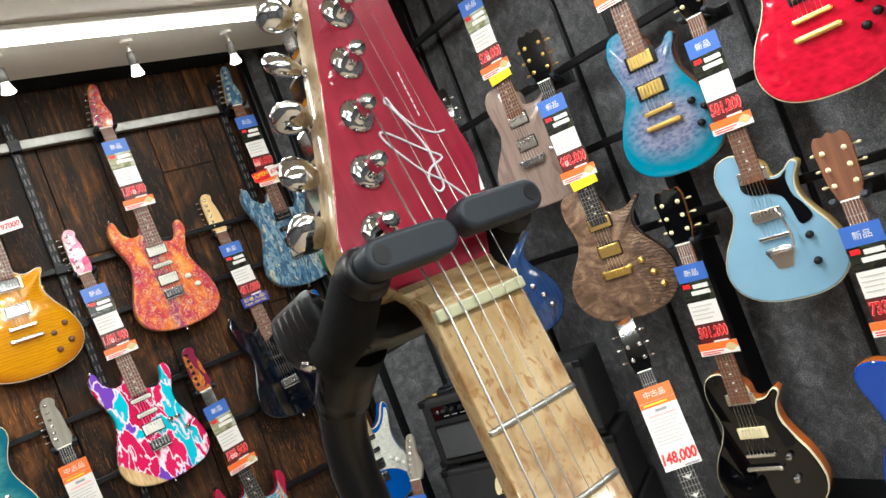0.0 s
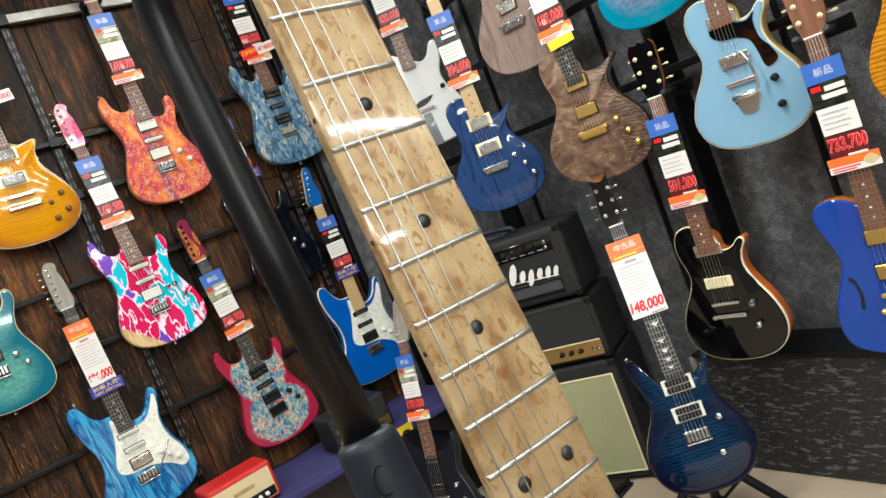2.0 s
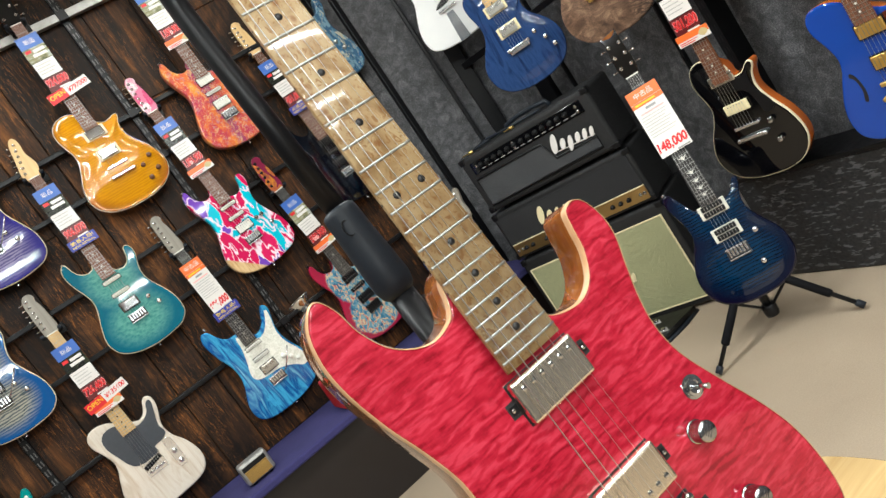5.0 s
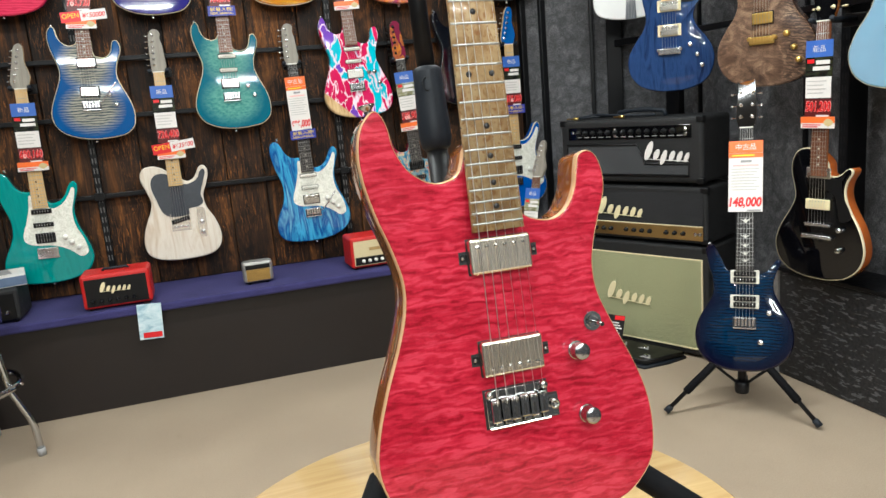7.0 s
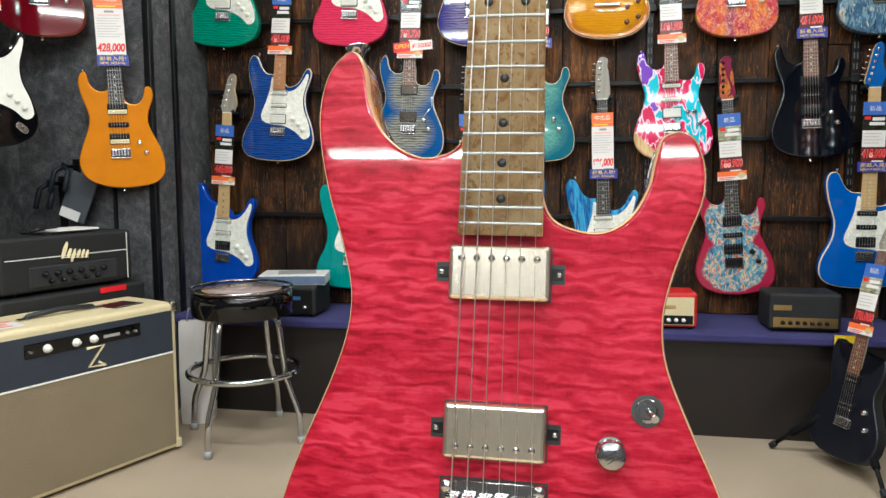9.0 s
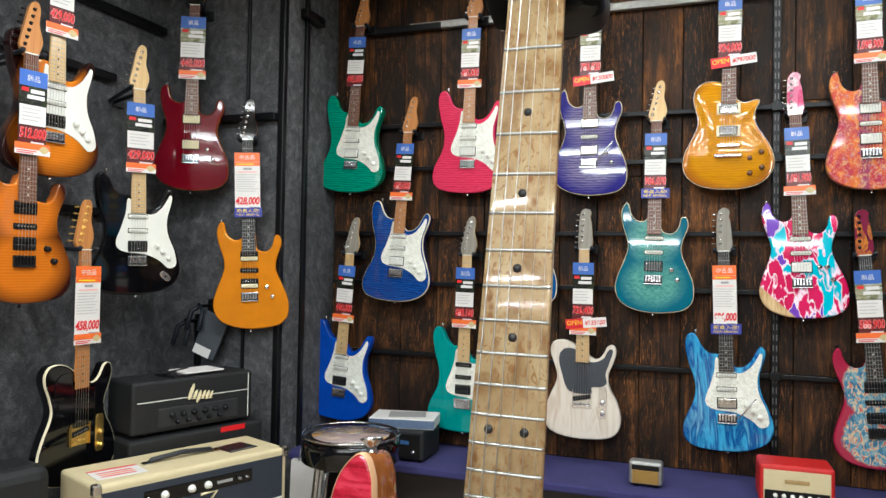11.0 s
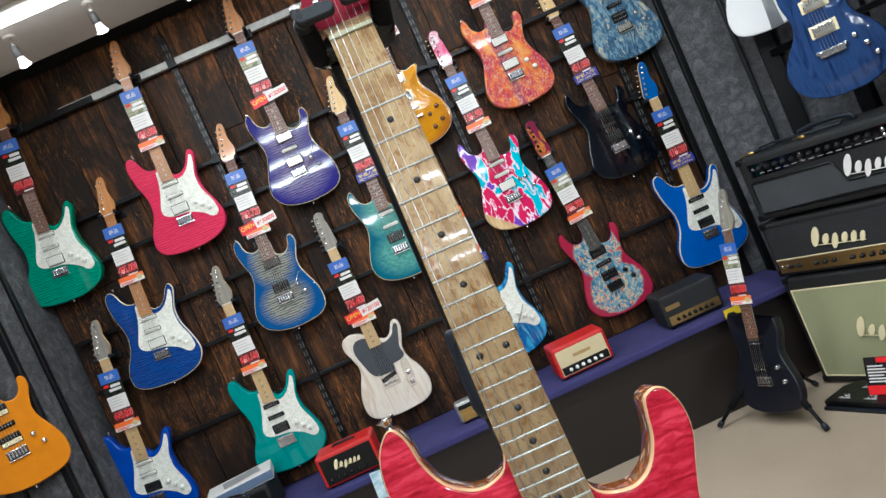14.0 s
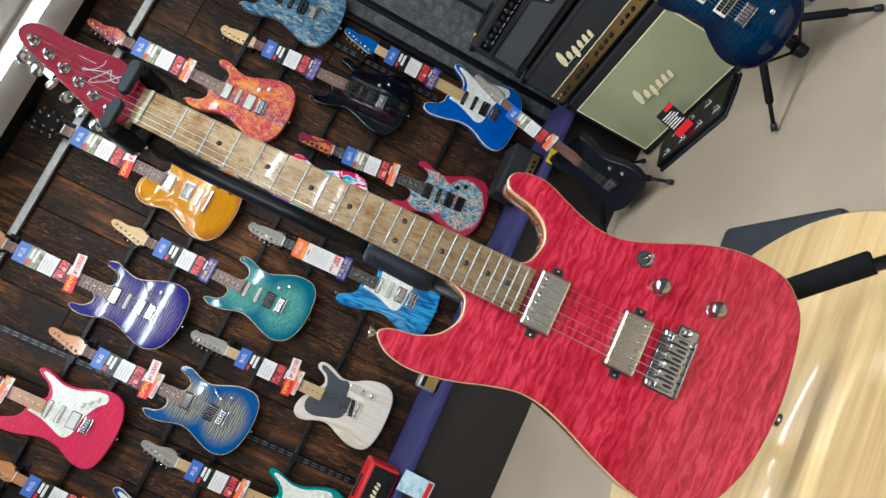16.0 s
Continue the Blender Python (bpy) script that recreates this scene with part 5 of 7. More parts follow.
on_planks(1.655, 1.704, 2.0, label="blue and grey crackle-painted electric guitar", top=FLK, neck=ROAST, board=ROSEWOOD, headmat=FLK, pickups=(("zebra", .49, BLACKP), ("single", .548, BLACKP), ("zebra", .605, BLACKP)), hw=NICKEL, price=("880,000", dict(open_price="748000")))
on_planks(-0.818, 1.221, -2.9, label="deep blue flame-top electric guitar with white pearl pickguard", top=flame("blue_flame", C(22, 72, 144), C(10, 40, 98)), side=gloss("navy_gloss", C(14, 24, 84)), neck=ROAST, board=ROAST, pickups=HSS, binding=CREAMB, price=("485,000",), **ST)
on_planks(-0.221, 1.223, -1.8, label="blue burst guitar with grey flamed centre and pale binding", top=flame("greyblue_flame", C(156, 152, 138), C(78, 86, 88), C(6, 74, 132), centre=0.42, rim=0.74, contrast=1.5), side=gloss("blue_gloss", C(8, 56, 122)), neck=ROAST, board=ROSEWOOD, pickups=(("hum", .49, CHROME), ("hum", .605, CHROME)), binding=CREAMB, arm=True, price=("783,720", dict(open_price="650000")))
on_planks(0.335, 1.217, -0.4, label="teal burst quilt-top electric guitar with pale binding", top=flame("teal_quilt", C(100, 160, 146), C(48, 118, 116), C(0, 92, 112), quilt=True, centre=0.40, rim=0.78, fine=1.5), side=gloss("teal_gloss", C(4, 92, 100)), neck=MAPLE, board=ROSEWOOD, pickups=(("single", .49), ("single", .548), ("hum", .605, CHROME)), binding=CREAMB, price=("906,070", dict(banner=False, arrival=True)))
MUL = multi()
on_planks(0.888, 1.217, 2.2, label="drip-painted magenta, turquoise and purple electric guitar with bare ash corner", top=MUL, neck=MAPLE, board=ROSEWOOD, headmat=splash("white_pink_head", [C(226, 200, 210), C(206, 60, 110), C(230, 222, 222), C(214, 120, 150)], 30, (1, .6, 1))[0].m, head=HEAD_PADDLE, pickups=(("single", .49), ("single", .545), ("hum", .600, WHITEP)), knobmat=CHROME, knobs=((.062, .600), (.088, .60), (.106, .650)), price=("1,081,900",))
on_planks(1.421, 1.227, 1.9, back=6.0, label="glossy blue-black electric guitar with black pickups", top=gloss("blue_black_gloss", C(3, 7, 16), rough=0.10), neck=MAPLE, board=ROSEWOOD, head=HEAD_PADDLE, pickups=(("hum", .49, BLACKP), ("single", .548, BLACKP), ("hum", .605, BLACKP)), bridge="trem", binding=None, price=("451,000", dict(banner=False, arrival=True)))
on_planks(-1.103, 0.646, -4.3, label="cobalt blue electric guitar with white pearl pickguard", top=gloss("cobalt_gloss", C(12, 70, 170), 0.25), neck=MAPLE, board=MAPLE, headmat=GREYWOOD, pickups=(("single", .49), ("single", .545), ("zebra", .605, BLACKP)), dots=INLAY, price=("440,000",), **ST)
on_planks(-0.481, 0.645, -1.2, label="teal green ash electric guitar with white pearl pickguard", top=streaked("teal_ash", C(6, 118, 116), C(16, 140, 134), C(8, 126, 122)), neck=MAPLE, board=MAPLE, headmat=GREYWOOD, pickups=(("single", .49, BLACKP), ("single", .545, BLACKP), ("zebra", .60, BLACKP)), bridge="locking", dots=INLAY, price=("680,160",), **ST)
on_planks(0.051, 0.676, -0.2, label="whitewashed blonde single-cut plank guitar with dark grey pickguard", outline=PLANKCUT, top=streaked("white_blonde", C(206, 192, 172), C(222, 212, 198), C(198, 178, 154)), neck=MAPLE, board=MAPLE, headmat=GREYWOOD, head=HEAD_PADDLE, pickups=(("single", .625, BLACKP),), bridge="plate", guard=TGUARD, guardmat=worn("slate_guard", C(62, 66, 72), 0.4), knobs=((.086, .640), (.086, .686)), dots=INLAY, price=("726,400", dict(open_price="635600")))
on_planks(0.624, 0.674, 1.7, label="sky blue streaked guitar with white pearl pickguard and tremolo arm", top=streaked("sky_streak", C(20, 96, 168), C(70, 164, 206), C(14, 74, 140), C(110, 184, 212)), neck=GREYWOOD, board=EBONY, headmat=GREYWOOD, head=HEAD_PADDLE, pickups=(("single", .49), ("single", .545), ("hum", .60, NICKEL)), arm=True, price=("696,000", dict(used=True, banner=False, arrival=True)), **ST)
RB = paisley()
on_planks(1.149, 0.665, 4.5, label="wine red guitar with blue and cream paisley top and black hardware", top=RB, side=gloss("wine_gloss", C(132, 20, 48)), neck=ROSEWOOD, board=EBONY, headmat=splash("burst_head", [C(70, 20, 46), C(196, 120, 40), C(120, 30, 60)], 24)[0].m, head=HEAD_PADDLE, pickups=(("zebra", .49, BLACKP), ("single", .548, BLACKP), ("zebra", .605, BLACKP)), hw=BLACKM, price=("588,900", dict(picture=PHOTO)))
on_planks(1.645, 0.70, 0.0, label="bright blue guitar with white pickguard and cream binding", top=gloss("azure_gloss", C(10, 88, 176), 0.2), neck=MAPLE, board=MAPLE, headmat=gloss("azure_head", C(20, 90, 160)), binding=CREAMB, pickups=(("single", .49, BLACKP), ("single", .545, BLACKP), ("zebra", .605, BLACKP)), price=("418,000", dict(banner=False, arrival=True)), **ST)

# ---- guitars on the felt walls ----
def on_felt(x, y, zb, yaw, lean=0.0, **kw):
    price = kw.pop("price", None)
    label = kw.pop("label")
    sc, size = kw.get("scale", 0.648), kw.pop("size", 1.0)
    m = hang(x, y, zb, yaw, lean, 0, sc) @ pose(0, -sc, 0) @ Matrix.Scale(size, 4) @ pose(0, sc, 0)
    g = guitar(label, m, **kw)
    wall_hook(m, 0.31 if yaw > -50 and yaw < 0 else 0.15 if yaw < 0 else (x + 1.80) / math.sin(radians(yaw)) if yaw > 30 else 0.14)
    if price:
        a = dict(price[1]) if len(price) > 1 else {}
        dx, dy = a.pop("dx", 0.0), a.pop("dy", -0.055)
        price_tag(m @ pose(dx, dy, 0.012), price[0], **a)
    return g


LPGUARD = [(-.040, .455), (-.043, .490), (-.018, .510), (.022, .517), (.052, .534), (.063, .570), (.070, .610), (.084, .618), (.108, .602), (.096, .566), (.078, .535), (.074, .490), (.083, .468), (.060, .482), (.030, .478), (.026, .470), (-.026, .470)]
HH = (("hum", .50, NICKEL), ("hum", .59, NICKEL))
on_felt(-1.262, 2.695, 1.113, 26, 2.0, label="amber yellow electric guitar with cream and black pickups", top=gloss("amber_yellow", C(206, 124, 14), 0.14), neck=ROSEWOOD, board=EBONY, headmat=BLACKG, pickups=(("zebra", .49), ("single", .55, BLACKP), ("zebra", .605)), price=("428,000", dict(used=True, w=0.104, banner=False, arrival=True)))
on_felt(-1.540, 2.640, 1.698, 26, -0.5, label="dark wine red electric guitar with cream pickups", top=gloss("wine_red", C(112, 4, 24), 0.2), neck=ROSEWOOD, board=ROSEWOOD, headmat=BLACKG, binding=MAHOGANY, pickups=(("hum", .49, CREAMP), ("hum", .60, CREAMP)), price=("440,000", dict(w=0.104, picture=PHOTO)))
on_felt(-1.511, 2.325, 1.257, 62, 1.0, label="black electric guitar with white pickguard", top=BLACKG, neck=MAPLE, board=MAPLE, dots=INLAY, pickups=(("single", .49), ("single", .545), ("zebra", .605, BLACKP)), price=("429,000", dict(w=0.104)), jack=True, **{**ST, "guardmat": WHITEP})


def burst(name, mid, edge, inner=0.55):
    k = Mat(name, None, 0.2, 0, 1.0)
    f = k.wave(34, 3, vec=k.vec((0.2, 1, 1)), direction="Y", detail=3)
    c = k.mix(k.ramp(f, (0.3, 0.0), (0.7, 0.25)), mid, C(150, 60, 10))
    k.put("Base Color", k.mix(k.ramp(burst_fac(k), (inner, 0.0), (0.9, 1.0)), c, edge))
    return k.m


SUNB = burst("sunburst", C(214, 122, 26), C(34, 10, 8), 0.42)
on_felt(-1.497, 1.921, 1.665, 80, 0, label="sunburst electric guitar with white pickguard", top=SUNB, neck=MAPLE, board=MAPLE, dots=INLAY, pickups=(("single", .49), ("single", .545), ("zebra", .605, BLACKP)), price=("429,000",), **{**ST, "guardmat": WHITEP})
on_felt(-1.482, 1.808, 1.25, 78, 0, label="amber flame sunburst electric guitar with black pickups", top=burst("amber_burst", C(196, 108, 26), C(46, 16, 12), 0.5), neck=ROAST, board=ROSEWOOD, hw=BLACKM, pickups=(("zebra", .49, BLACKP), ("single", .55, BLACKP), ("zebra", .605, BLACKP)), price=("512,000",))
on_felt(-1.465, 2.03, 0.630, 88, 0, label="black single-cut plank guitar with white binding and gold bridge", outline=PLANKCUT, top=BLACKG, neck=ROAST, board=ROAST, hw=GOLD, binding=CREAMB, guard=TGUARD, guardmat=BLACKG, pickups=(("single", .625, BLACKP),), bridge="plate", dots=INLAY, headmat=ROAST, knobs=((.086, .640), (.086, .686)), price=("458,000", dict(used=True, w=0.104)))
TORT = [(.034, .48), (.060, .478), (.080, .500), (.072, .560), (.055, .610), (.040, .600)]
on_felt(2.052, 2.776, 1.55, -42, 0, label="white hollow single-cut guitar with cat-eye sound hole and grey tailpiece", outline=widened(PLANKCUT, 1.04), top=gloss("white_gloss", C(240, 240, 238), 0.04), neck=ROSEWOOD, board=ROSEWOOD, head=HEAD_33, pickups=(), bridge="tom", cateye=True, knobs=((.100, .585),), knobmat=BLACKP, price=("620,000",))
BLUEASH = streaked("blue_ash", C(22, 44, 84), C(38, 64, 108), C(15, 32, 68), scale=11)
on_felt(1.970, 2.385, 1.231, -42, 0, label="ocean blue ash single-cut guitar with pointed horn and chrome pickups", outline=HORNED, top=BLUEASH, neck=MAPLE, board=MAPLE, head=HEAD_33, headmat=BLACKG, pickups=(("hum", .472, NICKEL), ("hum", .568, NICKEL)), rings=CREAMP, bridge="wrap", scale=0.630, carve=0.008, front=-0.018, dots=INLAY, knobs=((.077, .612), (.103, .652), (.121, .694)), price=("394,000",))
BURL = burl_wood()
on_felt(2.012, 1.933, 1.226, -66, 0, label="brown burl-top single-cut guitar with pointed horn and gold hardware", outline=widened(HORNED, 1.03), top=BURL, side=gloss("brown_side", C(70, 46, 34)), neck=MAHOGANY, board=EBONY, head=HEAD_33, headmat=BLACKG, hw=GOLD, pickups=(("hum", .484, GOLD), ("hum", .576, GOLD)), bridge="wrap", scale=0.630, carve=0.008, front=-0.018, knobs=((.080, .618), (.104, .664), (.120, .706)), price=("682,000", dict(flag=True)))
on_felt(2.027, 2.115, 1.651, -74, 0, label="dusty rose-grey single-cut guitar with chrome pickups", outline=HORNED, top=streaked("rose_grey", C(128, 108, 100), C(146, 126, 116), C(112, 94, 88)), neck=MAPLE, board=ROSEWOOD, head=HEAD_33, pickups=(("hum", .500, NICKEL), ("hum", .586, NICKEL)), bridge="wrap", scale=0.630, carve=0.006, front=-0.016, knobs=((.080, .618), (.104, .664)), price=("528,000", dict(picture=PHOTO, flag=True)))
on_felt(2.01, 1.59, 1.627, -78, 0, label="turquoise burst single-cut guitar with gold pickups", outline=widened(ROUND, 0.97), top=flame("turq_flame", C(132, 134, 154), C(72, 84, 118), C(6, 116, 142), quilt=True, centre=0.40, rim=0.76, fine=1.6, contrast=1.3), side=MAHOGANY, neck=MAHOGANY, board=ROSEWOOD, head=HEAD_33, hw=GOLD, pickups=(("hum", .50, GOLD), ("hum", .586, GOLD)), rings=BLACKP, bridge="tom", scale=0.630, carve=0.009, front=-0.019, knobs=((.088, .642), (.116, .668), (.092, .706), (.118, .730)), knobmat=BLACKP, price=("748,000",))
on_felt(2.01, 1.41, 1.2145, -79, -1, size=0.93, label="pale blue single-cut guitar with black pickguard, cream sides and vibrato tailpiece", outline=widened(ROUND, 1.07), top=gloss("pale_blue", C(122, 160, 184), 0.06), side=gloss("cream_side", C(222, 186, 112)), neck=MAHOGANY, board=ROSEWOOD, head=HEAD_33, headmat=BLACKG, pickups=(("p90", .470, NICKEL), ("p90", .586, NICKEL)), bridge="tom", scale=0.630, binding=CREAMB, thick=0.052, knobs=((.085, .650), (.083, .722)), knobmat=BLACKP, tuners=CREAMP, guard=LPGUARD, guardmat=BLACKG, vibrato=True, price=("501,200",))
on_felt(2.01, 1.14, 1.675, -80, 0, label="cherry red quilt-top single-cut guitar with gold pickups", outline=widened(ROUND, 1.06), top=flame("cherry_quilt", C(206, 22, 52), C(160, 10, 36), quilt=True), neck=MAHOGANY, board=ROSEWOOD, head=HEAD_33, hw=GOLD, pickups=(("zebra", .50, BLACKP), ("zebra", .59, BLACKP)), bridge="tom", scale=0.630, carve=0.008, front=-0.018, binding=CREAMB, knobs=((.095, .64), (.118, .68), (.09, .70)), knobmat=BLACKP)
on_felt(2.01, 0.96, 1.20, -80, 0, label="gold-amber flame single-cut guitar", outline=ROUND, top=flame("gold_flame", C(196, 134, 30), C(150, 92, 14)), neck=MAHOGANY, board=ROSEWOOD, head=HEAD_33, pickups=HH, bridge="tom", scale=0.630, carve=0.008, front=-0.018)
on_felt(2.01, 1.685, 0.624, -78, -1, label="black single-cut guitar with cream pickup and orange-brown sides", outline=ROUND, top=BLACKG, side=gloss("orange_side", C(188, 98, 40), 0.2), neck=MAHOGANY, board=ROSEWOOD, head=HEAD_33, headmat=BLACKG, pickups=(("p90", .478, NICKEL), ("p90", .582, CREAMP)), bridge="tom", scale=0.630, binding=CREAMB, thick=0.052, knobs=((.076, .642), (.076, .708)), knobmat=CHROME, tuners=CREAMP, guard=LPGUARD, guardmat=BLACKP, price=("501,200",))
on_felt(2.01, 1.205, 0.612, -80, 0, label="royal blue hollow guitar with sound hole, gold pickups and tortoise guard", outline=PLANKCUT, top=gloss("royal_blue", C(18, 62, 148), 0.06), side=gloss("orange_wood_side", C(186, 102, 40), 0.2), neck=MAHOGANY, board=ROSEWOOD, head=HEAD_33, headmat=ROSEWOOD, hw=GOLD, pickups=(("hum", .50, GOLD), ("hum", .59, GOLD)), bridge="tom", scale=0.640, fholes=True, tuners=CREAMP, guard=TORT, guardmat=foil("tortoise_guard", C(96, 34, 18), (C(40, 14, 10), 0.5, 40)), price=("733,700",))


# ---- the red guitar on its stand ----
MAIN = Matrix.Translation((0.437, 0.6115, 1.448)) @ pose(0, 0, 0, 90 - 9.7, 0, 0) @ pose(0, 0, 0, 0, 0, -0.6)
FR = -0.012


def red_guitar():
    g = thing("electric_guitar", "glossy red quilted-maple electric guitar with birdseye maple neck", "guitar", MAIN)
    pts = curve_through(flip(SUPER), 6)
    n = len(pts)
    part("body", slab(pts, FR - 0.046, FR, 0.003, 0.004, 4), (REDQUILT, MAHOGANY), g)
    ring = bmesh.new()
    rows = [[ring.verts.new((x, y, z)) for x, y in q] for q, z in ((inset(pts, -0.0005), FR - 0.0075), (inset(pts, -0.0006), FR - 0.0030), (inset(pts, 0.0004), FR - 0.0006), (inset(pts, 0.0008), FR + 0.0003), (inset(pts, 0.0010), FR - 0.0004))]
    for a, b in zip(rows, rows[1:]):
        for i in range(n):
            ring.faces.new((a[i], a[(i + 1) % n], b[(i + 1) % n], b[i])).smooth = True
    part("binding", ring, BINDING, g, "pale maple binding round the top")
    part("neck", neck_mesh(-0.002, 0.45, 0.0155, 16), BIRDSEYE, g)
    # the neck widens and drops back into the headstock
    fl, loft = bmesh.new(), []
    for y, left, right, zt, zb, p in ((-0.002, -0.0212, 0.0212, -0.0050, -0.0206, 1.0), (0.010, -0.0213, 0.0213, -0.0050, -0.0215, 0.9), (0.0165, -0.0218, 0.0216, -0.0068, -0.0232, 0.75), (0.0222, -0.0236, 0.0228, -0.0118, -0.0250, 0.6), (0.0290, -0.0296, 0.0256, -0.0122, -0.0262, 0.45), (0.0360, -0.0355, 0.0290, -0.0122, -0.0268, 0.3), (0.0420, -0.0366, 0.0318, -0.0124, -0.0268, 0.2)):
        c, hw = (left + right) / 2, (right - left) / 2
        loft.append([fl.verts.new((c + hw * math.copysign(abs(math.cos(a)) ** p, math.cos(a)), y, zt - (zt - zb) * math.sin(a) ** p)) for a in [math.pi * k / 12 for k in range(13)]])
    for a, b in zip(loft, loft[1:]):
        for k in range(12):
            fl.faces.new((a[k], a[k + 1], b[k + 1], b[k])).smooth = True
        fl.faces.new((a[12], a[0], b[0], b[12]))
    fl.faces.new(loft[0][::-1]), fl.faces.new(loft[-1])
    bmesh.ops.recalc_face_normals(fl, faces=fl.faces)
    part("headstock_transition", fl, BIRDSEYE, g, "maple neck flaring into the headstock")
    part("fingerboard", arched_board(0.474, -0.0100), BIRDSEYE, g, "birdseye maple fingerboard")
    part("headstock", slab(curve_through(flip(HEAD_MAIN), 5), -0.027, -0.0115, 0.0008, 0.002), (REDHEAD, BIRDSEYE), g, "red faced headstock with pale edges")
    rb = bmesh.new()
    rr = [[rb.verts.new((sx * w, y, z)) for sx, z in ((-1, zb), (-1, zt), (1, zt), (1, zb))] for y, zt, zb, w in ((0.0095, -0.0004, -0.0064, 0.0213), (0.0125, -0.0016, -0.0068, 0.0213), (0.0155, -0.0052, -0.0082, 0.0215), (0.0185, -0.0090, -0.0112, 0.0221), (0.0226, -0.0113, -0.0130, 0.0232))]
    for a, b in zip(rr, rr[1:]):
        for k in range(4):
            rb.faces.new((a[k], a[(k + 1) % 4], b[(k + 1) % 4], b[k])).smooth = k == 1
    rb.faces.new(rr[0][::-1]), rb.faces.new(rr[-1])
    bmesh.ops.recalc_face_normals(rb, faces=rb.faces)
    part("volute", rb, BIRDSEYE, g, "pale maple ramp behind the nut")
    part("nut", box(-0.0215, 0.0215, 0.0045, 0.0090, -0.005, 0.0018, 0.0007), NUTM, g)
    for k in range(1, 23):
        s = fret_at(k)
        part("fret", arched_fret(board_half(s)), FRETM, g, m=pose(0, -s, 0))
    dot = mesh_of("marker", lathe([(0.0031, 0.0), (0.0031, 0.00025), (0.0, 0.0003)], 18, cap=False), INLAY)
    for k in (3, 5, 7, 9, 12, 15, 17, 19, 21):
        s = (fret_at(k - 1) + fret_at(k)) / 2
        for x in ((-0.0125, 0.0125) if k == 12 else (0,)):
            part("position_marker", dot, None, g, m=pose(x, -s, 0))
    sdot = mesh_of("side_marker", lathe([(0.0012, 0.0), (0.0012, 0.0003)], 10), INLAY)
    for k in (3, 5, 7, 9, 12, 15, 17):
        s = (fret_at(k - 1) + fret_at(k)) / 2
        part("side_marker", sdot, None, g, m=Matrix.Translation((-board_half(s) - 0.0001, -s, -0.0028)) @ pose(0, 0, 0, 0, -90, 0))
    # tuning machines
    post, but, case = tuner_meshes(CHROME)
    tx = [(-0.0195 + 0.0070 * i, 0.0455 + 0.0231 * i) for i in range(6)]
    for i, (x, y) in enumerate(tx):
        t = part("tuner", post, None, g, "chrome tuning post", m=pose(x, y, -0.0115) @ Matrix.Scale(1.15, 4))
        part("case", case, None, t, m=pose(-0.004, 0.002, -0.0140))
        part("button", but, None, t, m=Matrix.Translation((-0.0040, 0.0030, -0.0110)) @ pose(0, 0, 0, 0, 0, -24) @ pose(0, 0, 0, 0, -90, 0) @ pose(0, 0, 0, 0, 0, (60, 100, 20, 130, 70, 40)[i]))
    # the signed flourish and small print, drawn as plain strokes
    flo = [(0.0313, 0.0778), (0.0258, 0.0777), (0.0180, 0.0826), (0.0131, 0.0898), (0.0111, 0.0968), (0.0095, 0.0946), (0.0113, 0.0923), (0.0152, 0.0831), (0.0186, 0.0721), (0.0183, 0.0616), (0.0177, 0.0549), (0.0141, 0.0532), (0.0122, 0.0583), (0.0157, 0.0634), (0.0236, 0.0667), (0.0179, 0.0710), (0.0122, 0.0754), (0.0033, 0.0822), (0.0004, 0.0819), (0.0026, 0.0761), (0.0113, 0.0634), (0.0194, 0.0565), (0.0269, 0.0467)]
    fl = curve_through(flo, 4, False)
    part("flourish", tube([(x, y, -0.0112) for x, y in fl], 0.00050, 6), SILVERP, g, "silver pen flourish")
    for i in range(7):
        part("print_bar", box(0.0226, 0.0232, 0.0865 + i * 0.0031, 0.0888 + i * 0.0031, -0.0114, -0.0113), SILVERP, g)
    # pickups in their routed slots
    bodym = mesh_of("cover", box(-0.0342, 0.0342, -0.0185, 0.0185, 0, 0.0095, 0.0030, 3), COVERM)
    for f in bodym.polygons:
        f.use_smooth = False
    screw = mesh_of("pole_screw", lathe([(0.0023, 0.0), (0.0024, 0.0006), (0.0018, 0.0011), (0.0, 0.0012)], 12, cap=False), CHROME)
    slot = mesh_of("slot", box(-0.0015, 0.0015, -0.00025, 0.00025, 0.0011, 0.0014), INLAY)
    ear = mesh_of("ear", box(-0.0036, 0.0036, -0.0038, 0.0038, -0.0004, 0.0004, 0.0003), BLACKM)
    for s, py in ((0.499, 0.0095), (0.605, -0.0100)):
        cav = part("pickup_cavity", slab(curve_through([(-.0349, -.0190), (.0349, -.0190), (.0352, -.0068), (.0438, -.0065), (.0438, .0065), (.0352, .0068), (.0349, .0190), (-.0349, .0190), (-.0352, .0068), (-.0438, .0065), (-.0438, -.0065), (-.0352, -.0068)], 1), 0, 0.0003), (INLAY, INLAY), g, "dark routed slot", m=pose(0, -s, FR))
        p = part("pickup", bodym, None, g, "brushed nickel covered pickup", m=pose(0, -s, FR + 0.0004))
        for k in range(6):
            q = part("pole_screw", screw, None, p, m=pose((k - 2.5) * 0.0101, py, 0.0093))
        for sx in (-1, 1):
            part("mounting_ear", ear, None, p, m=pose(sx * 0.0385, 0, 0.0006))
            part("mounting_screw", screw, None, p, m=pose(sx * 0.0400, 0, 0.0010) @ Matrix.Scale(0.8, 4))
